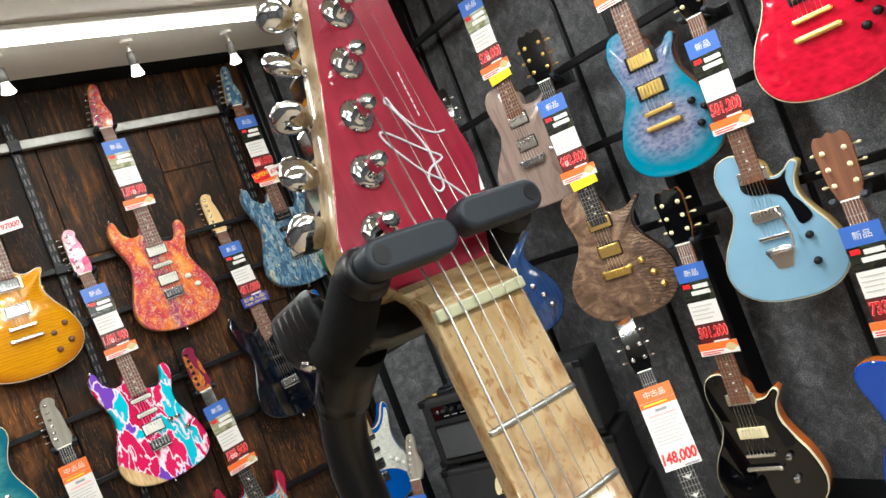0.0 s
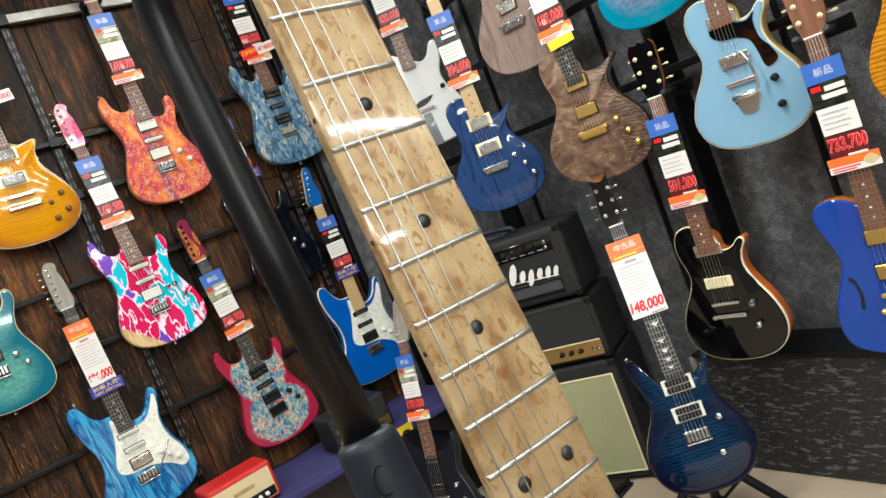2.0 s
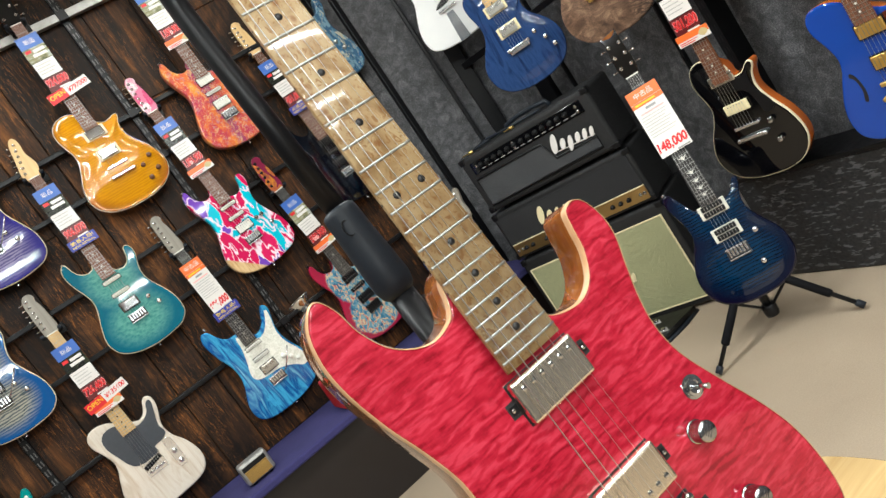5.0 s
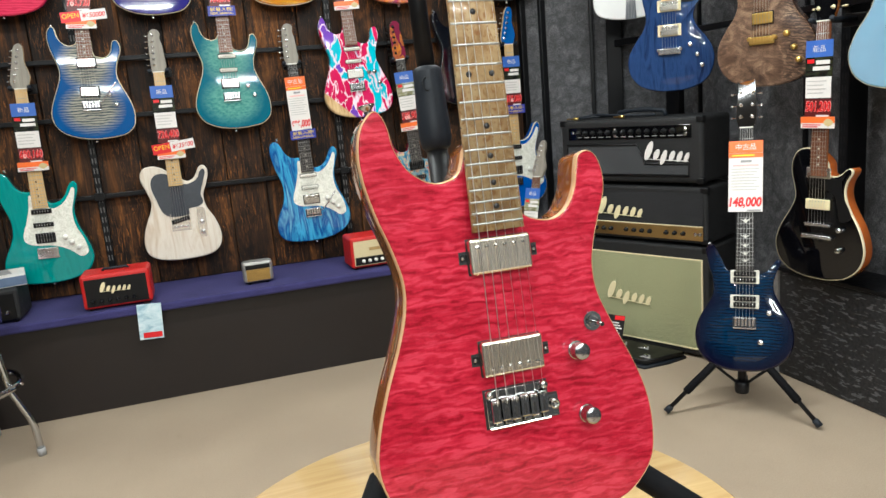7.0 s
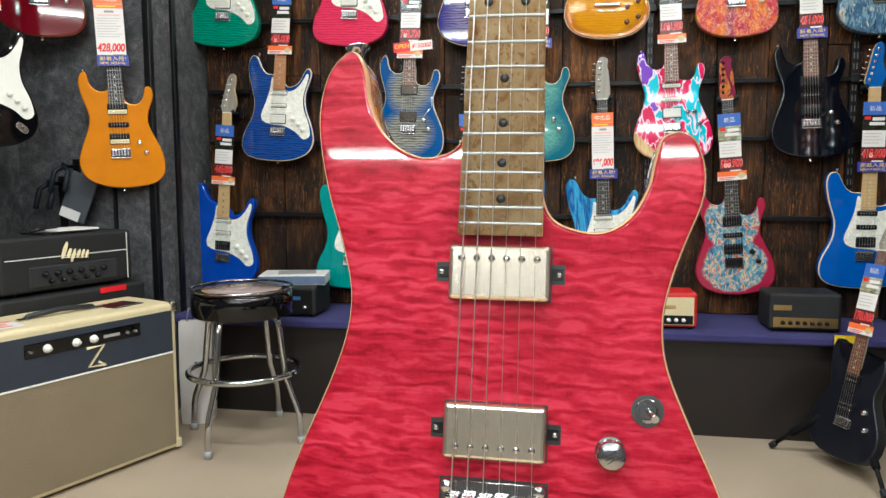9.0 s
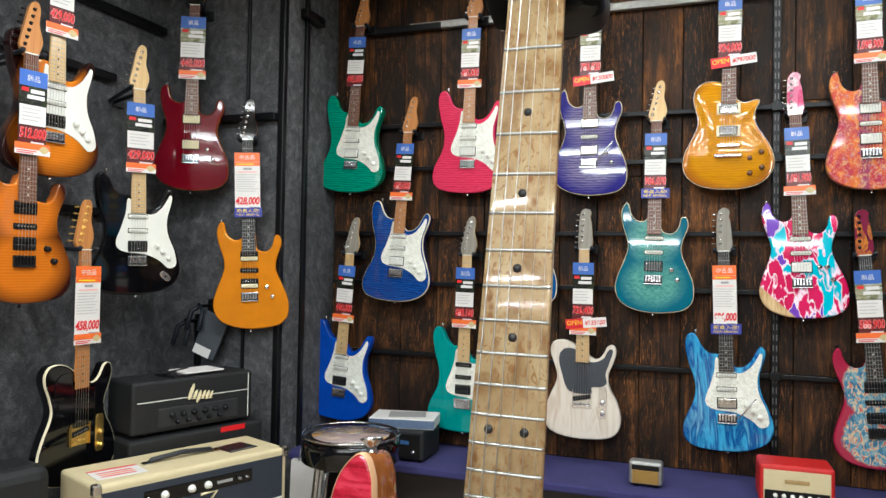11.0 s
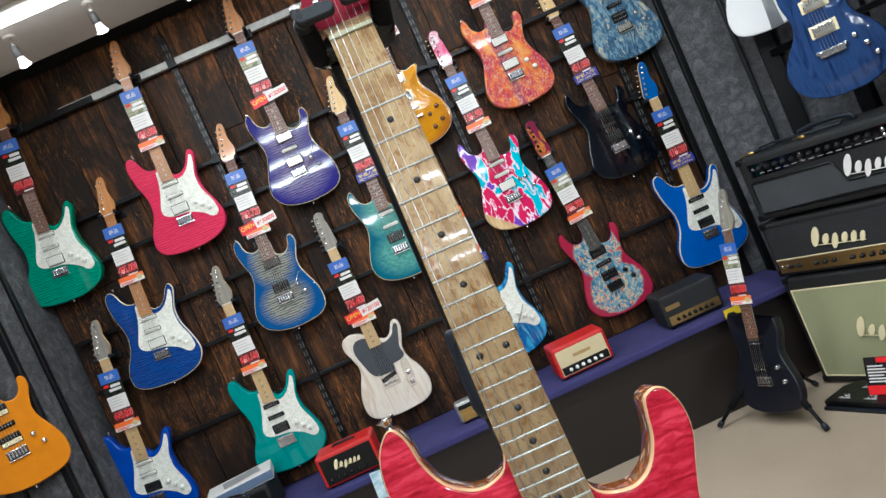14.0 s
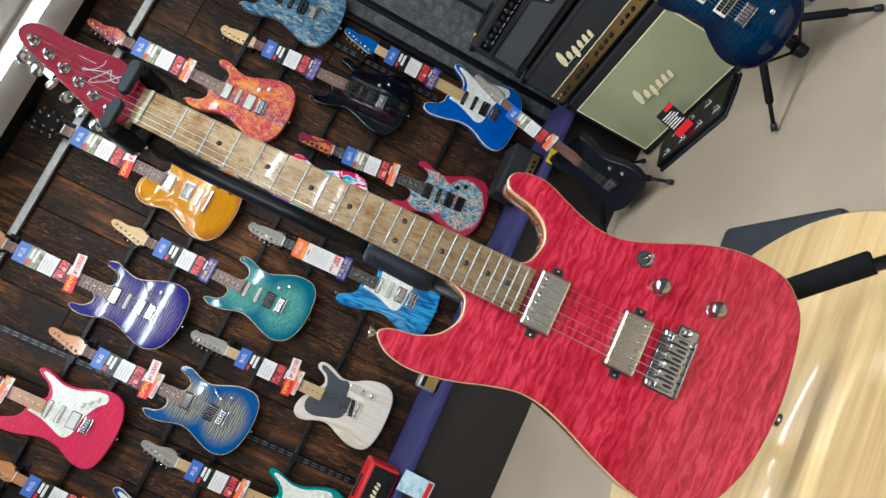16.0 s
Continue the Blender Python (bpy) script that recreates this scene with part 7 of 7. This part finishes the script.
part("edge_trim", box(0.108, 0.126, 1.955, 1.975, 0.0, 0.405, 0.002), RAILM, ca, "bright metal edge")
part("lid_rim", box(0.112, 0.290, -0.6, 1.965, 0.400, 0.416, 0.003), BLACKM, ca)
sv = thing("cable_plug", "silver and gold cable plug on the case", "cable", pose(2.20, 1.40, 0.416, 0, 0, 80))
part("plug", tube([(0, 0, 0.01), (0.04, 0, 0.01), (0.041, 0, 0.01), (0.075, 0, 0.01)], [0.004, 0.004, 0.010, 0.010], 10), GOLD, sv)
part("lead", tube([(-0.001, 0, 0.01), (-0.08, 0.01, 0.012), (-0.20, -0.02, 0.012)], 0.008, 8), RAILM, sv)


# ---- guitars on floor stands ----
def tripod(m, feet_w=0.235, label="black folding guitar stand with foam-covered legs"):
    """m: on the floor under the guitar, front along -y."""
    s = thing("guitar_stand", label, "guitar stand", m, "floor guitar stands")
    top = Vector((0, 0.05, 0.20))
    part("hub", tube([(0, 0.05, 0.055), (0, 0.052, 0.235)], 0.014, 12), BLACKM, s)
    part("collar", lathe([(0.022, 0.05), (0.024, 0.06), (0.024, 0.085), (0.02, 0.092)], 16), BLACKP, s, m=pose(0, 0.05, 0))
    for f in ((-feet_w, -0.085, 0.011), (feet_w, -0.085, 0.011), (0, 0.27, 0.011)):
        k, f = Vector((f[0] * 0.28, f[1] * 0.28 + 0.03, 0.185)), Vector(f)
        leg = part("leg", tube([top, k, f], 0.0075, 10), BLACKM, s)
        part("foam_sleeve", tube([k, k.lerp(f, 0.02), k.lerp(f, 0.62), k.lerp(f, 0.64)], [0.009, 0.0135, 0.0135, 0.010], 12), FOAM, leg)
        part("rubber_foot", tube([k.lerp(f, 0.90), k.lerp(f, 0.92), f], [0.009, 0.0115, 0.0110], 12), RUBBER, leg)
        part("brace", tube([(0, 0.05, 0.070), tuple(k.lerp(f, 0.12))], 0.005, 8), BLACKM, leg)
    return s


PYAW = -43
pm = Matrix.Translation((1.785, 1.752, 0.325)) @ pose(0, 0, 0, 0, 0, PYAW) @ pose(0, 0, 0, 90 - 14, 0, 0) @ Matrix.Translation((0, 0.635, 0))
WHRING = worn("white_ring", C(214, 210, 196), 0.4)
guitar("dark blue double-cut guitar with white pickup rings and bird inlays", pm, outline=BIRD, top=flame("midnight_quilt", C(4, 44, 72), C(1, 22, 44), C(8, 5, 28), centre=0.40, rim=0.90, contrast=0.7), side=gloss("midnight_side", C(10, 8, 30)), neck=MAHOGANY, board=EBONY, head=HEAD_BIRD, headmat=BLACKG,
       scale=0.635, pickups=(("zebra", .505, BLACKP), ("zebra", .589, BLACKP)), knobs=((.075, .612), (.050, .709)), dots=WHITEP, group="guitars on floor stands", birds=True, rings=WHRING, carve=0.007, front=-0.017)
tripod(pose(1.775, 1.755, 0, 0, 0, PYAW))
price_tag(pm @ pose(0, -0.045, 0.012), "148,000", used=True, banner=False, w=0.105)

bm_ = Matrix.Translation((1.400, 2.660, 0.190)) @ pose(0, 0, 0, 0, 0, -65) @ pose(0, 0, 0, 90 - 13, 0, 0) @ Matrix.Scale(0.90, 4) @ Matrix.Translation((0, 0.648, 0))
guitar("satin dark navy electric guitar with black pickups on a floor stand", bm_, outline=DOUBLE, top=worn("satin_navy", C(14, 17, 27), 0.34, 0, 0.2, 8), neck=GREYWOOD, board=ROSEWOOD, headmat=GREYWOOD, pickups=(("zebra", .49, BLACKP), ("zebra", .60, BLACKP)), knobs=((.085, .60), (.105, .66)), group="guitars on floor stands")
tripod(pose(1.42, 2.69, 0, 0, 0, -60))
price_tag(bm_ @ pose(0, -0.055, 0.012), "170,000", picture=PHOTO)


# ---- things on the bench ----
BZ = 0.415


def mini_amp(label, x, y, w, d, h, shell, panel, gold=False, rz=0.0):
    a = thing("mini_amplifier", label, "amplifier", pose(x, y, BZ, 0, 0, rz), "small amplifiers on the bench")
    part("shell", box(-w / 2, w / 2, 0, d, 0.008, h, 0.012, 3), shell, a)
    ft = mesh_of("foot", lathe([(0.010, 0), (0.009, 0.010)], 10), BLACKP)
    for sx in (-1, 1):
        for yy in (0.025, d - 0.025):
            part("foot", ft, None, a, m=pose(sx * (w / 2 - 0.025), yy, 0))
    pn = part("front_panel", box(-w / 2 + 0.014, w / 2 - 0.014, -0.002, 0.004, 0.018, h - 0.018, 0.001), panel, a)
    return a, pn


a, pn = mini_amp("small red amplifier head with black front and cream emblem", -0.218, 2.935, 0.255, 0.15, 0.145, REDT, BLACKP)
maker_mark(a, 0.125, 0.050, Matrix.Translation((0.0, -0.004, 0.088)) @ FACE, CREAMP)
small_knobs(pn, [-0.09 + 0.03 * i for i in range(6)], -0.002, 0.038, 0.0075, BLACKP)
part("handle", tube([(-0.05, 0.07, 0.145), (-0.04, 0.07, 0.152), (0.04, 0.07, 0.152), (0.05, 0.07, 0.145)], 0.005, 8), RUBBER, a)
hc = thing("price_tag", "pale blue price card hanging over the bench edge", "price tag", pose(-0.115, 2.895, 0.28, 0, 0, 0), "price tags")
part("card", box(-0.045, 0.045, -0.001, 0.001, 0, 0.145), photo_print("blue_card", C(150, 184, 200), C(190, 214, 222), C(220, 232, 236)), hc, m=pose(0, -0.004, 0, 2, 3))
part("red_field", box(-0.030, 0.040, -0.0022, -0.0012, 0.006, 0.028), PAPERR, hc, m=pose(0, -0.004, 0, 2, 3))
lip = part("clip", box(-0.01, 0.01, -0.004, 0.03, 0.138, 0.146), BLACKP, hc)

a, pn = mini_amp("tiny chrome-edged amplifier with gold mesh front", 0.331, 2.985, 0.125, 0.06, 0.098, RAILM, GOLDP)
part("grille", box(-0.048, 0.048, -0.004, -0.0015, 0.016, 0.062), cloth("gold_mesh", C(120, 90, 40), C(176, 138, 70), 500), a, "gold mesh")
part("top_band", box(-0.050, 0.050, -0.004, -0.0015, 0.066, 0.084), BLACKP, a)

a, pn = mini_amp("small red amplifier head with cream front and black knobs strip", 0.850, 2.955, 0.245, 0.15, 0.145, REDT, TOLEXB, rz=2)
st = part("knob_strip", box(-0.105, 0.105, -0.004, -0.0015, 0.022, 0.056), BLACKP, a, "black strip with white knobs")
small_knobs(st, [-0.070 + 0.028 * i for i in range(6)], -0.004, 0.038, 0.0070, WHITEP)
part("emblem", box(-0.04, 0.04, -0.0035, -0.0015, 0.082, 0.096, 0.002), worn("dull_gold", C(170, 140, 90), 0.4), a)

a, pn = mini_amp("black amplifier head with gold lower panel", 1.365, 2.975, 0.26, 0.17, 0.150, TOLEX, GRILLB, rz=0)
gp = part("gold_panel", box(-0.115, 0.115, -0.004, -0.0015, 0.020, 0.058), GOLDP, a, "gold control strip")
small_knobs(gp, [-0.08 + 0.026 * i for i in range(7)], -0.004, 0.038, 0.0070, BLACKP)
part("badge", box(-0.115, -0.05, -0.0035, -0.0015, 0.085, 0.105), GOLDP, a)
hc2 = thing("price_tag", "small yellow and black price card hanging over the bench edge", "price tag", pose(1.475, 2.890, 0.30), "price tags")
part("card", box(-0.035, 0.035, -0.001, 0.001, 0, 0.13), PAPERK, hc2, m=pose(0, -0.004, 0, 2))
part("yellow_field", box(-0.035, 0.035, -0.0022, -0.0012, 0.095, 0.13), PAPERY, hc2, m=pose(0, -0.004, 0, 2))
part("red_field", box(-0.030, 0.030, -0.0022, -0.0012, 0.006, 0.030), PAPERR, hc2, m=pose(0, -0.004, 0, 2))

a, pn = mini_amp("small dark grey amplifier with black front", -0.66, 2.95, 0.19, 0.20, 0.135, TOLEX, BLACKP, rz=0)
small_knobs(pn, [0.05], -0.002, 0.045, 0.009, CHROME)
part("badge", box(-0.02, 0.03, -0.004, -0.0018, 0.075, 0.09), worn("blue_badge", C(50, 90, 140), 0.4), a)
wb = thing("flat_box", "flat white and blue cardboard box on the small amplifier", "box", pose(-0.68, 3.05, BZ + 0.135, 0, 0, 12))
part("carton", box(-0.15, 0.13, -0.09, 0.09, 0, 0.042, 0.002), PAPERW, wb)
part("printed_side", box(-0.151, 0.131, -0.0925, -0.0905, 0.004, 0.038), worn("slate_blue_print", C(86, 104, 130), 0.5), wb)
part("leaflet", box(-0.08, 0.08, -0.05, 0.06, 0.043, 0.0445), PAPERG, wb, m=pose(0, 0, 0, 0, 0, 8))

# ---- chrome bar stool ----
bs = thing("bar_stool", "chrome bar stool with round black seat and printed top", "stool", pose(-0.752, 2.655, 0))
part("seat", lathe([(0.0, 0.505), (0.182, 0.505), (0.190, 0.512), (0.191, 0.575), (0.186, 0.592), (0.170, 0.602), (0.0, 0.604)], 56, cap=False), BLACKG, bs, "black vinyl drum seat", m=pose(0, 0, -0.020))
sp = Mat("seat_print", None, 0.25, 0, 0.5)
spv = sp.cells(16)[1]
ss = sp.t.nodes.new("ShaderNodeSeparateColor")
sp.feed(ss, 0, spv)
sp.put("Base Color", sp.ramp(ss.outputs[0], (0.0, C(150, 132, 128)), (0.45, C(170, 150, 136)), (0.8, C(206, 150, 84)), hard=True))
part("seat_print", lathe([(0.0, 0.6046), (0.150, 0.6046), (0.150, 0.6030)], 48, cap=False), sp.m, bs, "worn printed disc on the seat", m=pose(0, 0, -0.020))
part("rim_band", tube([(0.189 * math.cos(a), 0.189 * math.sin(a), 0.588) for a in [2 * math.pi * k / 48 for k in range(48)]], 0.005, 8, close=True), CHROME, bs)
ang0 = math.atan2(2.418 - 2.655, -0.789 + 0.752)
for k in range(4):
    a = ang0 + k * math.pi / 2
    c, s = math.cos(a), math.sin(a)
    leg = part("leg", tube([(0.07 * c, 0.07 * s, 0.500), (0.125 * c, 0.125 * s, 0.492), (0.152 * c, 0.152 * s, 0.468), (0.160 * c, 0.160 * s, 0.43), (0.178 * c, 0.178 * s, 0.285), (0.185 * c, 0.185 * s, 0.245), (0.228 * c, 0.228 * s, 0.145), (0.236 * c, 0.236 * s, 0.11), (0.243 * c, 0.243 * s, 0.012)], 0.0125, 14), CHROME, bs, "bent chrome leg")
    part("foot_cap", tube([(0.242 * c, 0.242 * s, 0.028), (0.2435 * c, 0.2435 * s, 0.0)], 0.0145, 12), PAPERG, leg, "grey rubber foot cap")
    part("bolt", lathe([(0.006, 0), (0.005, 0.006), (0, 0.007)], 10, cap=False), CHROME, leg, m=Matrix.Translation((0.222 * c, 0.222 * s, 0.272)) @ Vector((c, s, 0)).to_track_quat("Z", "Y").to_matrix().to_4x4())
part("foot_ring", tube([(0.207 * math.cos(a), 0.207 * math.sin(a), 0.268) for a in [2 * math.pi * k / 56 for k in range(56)]], 0.0115, 12, close=True), CHROME, bs, "round chrome foot ring")

# ---- cream and slate combo amplifier by the side wall ----
cm = pose(-1.065, 2.156, 0, 0, 0, 68)
co = thing("combo_amplifier", "cream combo amplifier with slate panel and taupe grille cloth", "amplifier", cm)
part("shell", box(-0.355, 0.355, 0, 0.27, 0.012, 0.555, 0.014, 3), TOLEXB, co)
part("grille", box(-0.332, 0.332, -0.003, 0.004, 0.030, 0.372), GRILLT, co, "taupe woven grille")
up = part("upper_panel", box(-0.332, 0.332, -0.004, 0.004, 0.378, 0.528), NAVYP, co, "slate grey upper panel")
part("piping", box(-0.332, 0.332, -0.006, 0.003, 0.372, 0.378, 0.001), WHITEP, co)
kp = part("control_panel", box(-0.20, 0.20, -0.007, -0.004, 0.462, 0.506, 0.002), BLACKG, up, "black control panel")
small_knobs(co, (-0.13, -0.035, 0.025), -0.007, 0.483, 0.012, WHITEP)
small_knobs(co, (-0.185, 0.145, 0.175), -0.007, 0.483, 0.006, CHROME)
part("print_bar", box(0.06, 0.12, -0.0078, -0.0068, 0.478, 0.488), PAPERG, co)
strokes([(-.030, .032), (.030, .034), (-.026, -.030), (.034, -.034), (.010, -.020)], 0.005, co, CREAMP, Matrix.Translation((0.03, -0.006, 0.423)) @ FACE)
hd = part("handle", tube([(-0.12, 0.13, 0.556), (-0.11, 0.13, 0.566), (0.0, 0.13, 0.574), (0.11, 0.13, 0.566), (0.12, 0.13, 0.556)], 0.009, 10), LEATHER, co)
for sx in (-0.125, 0.125):
    part("handle_cap", box(sx - 0.018, sx + 0.018, 0.118, 0.142, 0.554, 0.562, 0.003), CHROME, hd)
for sx in (-1, 1):
    for z in (0.03, 0.540):
        part("corner_cap", box(sx * 0.345 - 0.014, sx * 0.345 + 0.014, -0.004, 0.024, z - 0.018, z + 0.018, 0.006), NICKEL if z > 0.1 else TOLEXB, co)
    part("foot", lathe([(0.018, 0), (0.016, 0.014)], 12), BLACKP, co, m=pose(sx * 0.30, 0.05, 0))
    part("foot", lathe([(0.018, 0), (0.016, 0.014)], 12), BLACKP, co, m=pose(sx * 0.30, 0.22, 0))
pc = thing("price_card", "white price card with red print lying on the combo amplifier", "price card", cm @ pose(-0.24, 0.10, 0.556, 0, 0, -4))
part("card", box(-0.08, 0.08, -0.055, 0.055, 0, 0.0015), PAPERW, pc)
part("red_edge", box(-0.08, 0.08, 0.043, 0.055, 0.0016, 0.0022), PAPERR, pc)
for i in range(3):
    part("print_line", box(-0.06, 0.05, -0.035 + 0.022 * i, -0.027 + 0.022 * i, 0.0016, 0.0022), PAPERO if i % 2 else PAPERR, pc)
bc = thing("black_card", "small black card lying on the combo amplifier", "card", cm @ pose(0.21, 0.12, 0.556, 0, 0, 6))
part("card", box(-0.06, 0.06, -0.05, 0.05, 0, 0.002), PAPERK, bc)
part("print_bar", box(-0.05, 0.05, -0.045, -0.041, 0.0021, 0.0026), PAPERG, bc)

# black cabinet and head behind the combo
hm = pose(-1.285, 2.405, 0, 0, 0, 70)
bx = thing("speaker_cabinet", "low black speaker cabinet under the amplifier head", "speaker cabinet", hm)
part("shell", box(-0.27, 0.30, -0.01, 0.21, 0.012, 0.600, 0.012), TOLEX, bx)
for sx in (-0.22, 0.25):
    part("foot", box(sx - 0.02, sx + 0.02, 0.02, 0.16, 0, 0.013), BLACKP, bx)
part("red_label", box(0.10, 0.21, -0.013, -0.011, 0.577, 0.597), PAPERR, bx)
ah = thing("amplifier_head", "black amplifier head with white pinstripe and cream emblem", "amplifier", hm @ pose(0.0, 0.005, 0.600))
part("shell", box(-0.255, 0.255, 0, 0.19, 0.012, 0.205, 0.012, 3), TOLEX, ah)
pl = part("control_panel", box(-0.155, 0.185, -0.003, 0.004, 0.030, 0.100, 0.003), worn("grey_black_panel", C(46, 46, 48), 0.4), ah, "dark grey control panel")
small_knobs(pl, [-0.10 + 0.045 * i for i in range(6)], -0.003, 0.072, 0.010, BLACKP)
small_knobs(pl, [-0.08 + 0.045 * i for i in range(5)], -0.003, 0.046, 0.008, BLACKP)
part("pinstripe", box(-0.235, 0.235, -0.0015, 0.001, 0.128, 0.131), WHITEP, ah)
part("pinstripe", box(0.232, 0.235, -0.0015, 0.001, 0.020, 0.195), WHITEP, ah)
maker_mark(ah, 0.115, 0.075, Matrix.Translation((0.02, -0.004, 0.142)) @ FACE, CREAMP)
for sx in (-0.19, 0.19):
    for yy in (0.04, 0.15):
        part("foot", lathe([(0.014, 0), (0.013, 0.013)], 12), BLACKP, ah, m=pose(sx, yy, 0))
pp = thing("paper_stack", "white papers and a dark manual lying on the amplifier head", "paper", hm @ pose(0.0, 0.09, 0.600 + 0.205, 0, 0, 10))
part("manual", box(-0.10, 0.08, -0.06, 0.05, 0, 0.010), PAPERK, pp)
part("sheet", box(-0.04, 0.13, -0.07, 0.05, 0.0105, 0.016), PAPERW, pp, m=pose(0, 0, 0, 0, 0, -8))
part("pen", tube([(-0.12, -0.02, 0.016), (0.04, 0.03, 0.018)], 0.004, 8), BLACKP, pp)
# grey tag hung by a cord from a peg on the panel
gt = thing("hanging_tag", "grey plastic tag hanging on a cord from the felt panel", "tag", pose(-1.47, 2.72, 0.93, 0, 22, 8))
part("plate", box(-0.055, 0.055, -0.006, 0.006, -0.10, 0.09, 0.003), worn("grey_plate", C(70, 74, 80), 0.5), gt)
part("cord", tube([(0.03, 0, 0.09), (0.02, 0.02, 0.13), (0.035, 0.03, 0.16), (0.02, 0.05, 0.20)], 0.003, 6), RUBBER, gt)
part("white_label", box(-0.05, 0.03, -0.0075, -0.0062, -0.10, -0.06), PAPERW, gt)
for x, z in ((-1.60, 0.98), (-1.53, 1.05)):
    hk = thing("guitar_hook", "empty black guitar hook on the felt panel", "hook", pose(x, 2.80, z))
    part("arm", tube([(0, 0, 0), (0, -0.07, 0.0), (0.0, -0.09, 0.01)], 0.008, 8), BLACKM, hk)
    for s in (-1, 1):
        part("prong", tube([(0, -0.085, 0.0), (s * 0.03, -0.10, -0.02), (s * 0.032, -0.13, -0.10)], 0.010, 8), RUBBER, hk)
    part("back_plate", box(-0.018, 0.018, -0.006, 0.0, -0.20, 0.03, 0.002), BLACKM, hk)

# paper bag, boxes and a covered amplifier by the side wall
pgb = thing("paper_bag", "white paper bag standing beside the bench", "bag", pose(-1.025, 2.80, 0, 0, 0, 15))
bmb = bmesh.new()
rows = [[bmb.verts.new((x * w, y * d, z)) for x, y in ((-1, -1), (0, -1.08), (1, -1), (1, 1), (0, 0.85), (-1, 1))] for z, w, d in ((0, .058, .05), (.02, .060, .052), (.22, .064, .045), (.42, .067, .02))]
for r0, r1 in zip(rows, rows[1:]):
    for k in range(6):
        bmb.faces.new((r0[k], r0[(k + 1) % 6], r1[(k + 1) % 6], r1[k]))
bmb.faces.new(rows[0][::-1])
part("bag", bmb, PAPERW, pgb)
part("handle", tube([(-0.04, 0, 0.41), (-0.03, 0, 0.47), (0.03, 0, 0.47), (0.04, 0, 0.41)], 0.003, 6), PAPERG, pgb)
ob1 = thing("carton", "orange cardboard carton with white lettering on the floor", "box", pose(-1.40, 1.66, 0, 0, 0, 80))
part("carton", box(-0.16, 0.16, 0, 0.2, 0, 0.235, 0.002), worn("orange_card", C(206, 76, 38), 0.6), ob1)
part("print_bar", box(-0.10, 0.08, -0.0012, -0.0004, 0.10, 0.15), PAPERW, ob1)
ob2 = thing("carton", "black cardboard carton with white lettering", "box", pose(-1.40, 1.66, 0.2355, 0, 0, 78))
part("carton", box(-0.16, 0.16, 0, 0.2, 0, 0.17, 0.002), PAPERK, ob2)
lettering("MINI AMP", 0.030, PAPERW, ob2, Matrix.Translation((0.01, -0.0012, 0.135)) @ FACE, width=0.17)
for i in range(3):
    part("print_bar", box(-0.10, 0.08, -0.0012, -0.0004, 0.04 + 0.02 * i, 0.047 + 0.02 * i), PAPERG, ob2)
cv2 = thing("covered_amplifier", "black leather-covered amplifier on the cartons", "amplifier", pose(-1.42, 1.64, 0.406, 0, 0, 75))
part("cover", box(-0.20, 0.20, 0, 0.2, 0, 0.20, 0.04, 3), TOLEX, cv2)


# ---- planks of the wall ----
rp = random.Random(7)
x = WX0 + 0.004
while x < WX1 - 0.02:
    w = rp.choice((0.165, 0.185, 0.205, 0.225))
    w = min(w, WX1 - x)
    zs = [0.416] + ([rp.uniform(0.9, 2.2)] if rp.random() < 0.35 else []) + [2.585]
    for z0, z1 in zip(zs, zs[1:]):
        d = rp.uniform(0, 0.005)
        ob = new("plank", mesh_of("plank", box(0.0015, w - 0.0015, -0.014 - d, 0.0, z0 + 0.001, z1 - 0.001, 0.0022, 1), PLANK))
        ob.parent = wall_wood
        ob.location = (x, WY + 0.0115, 0)
    x += w
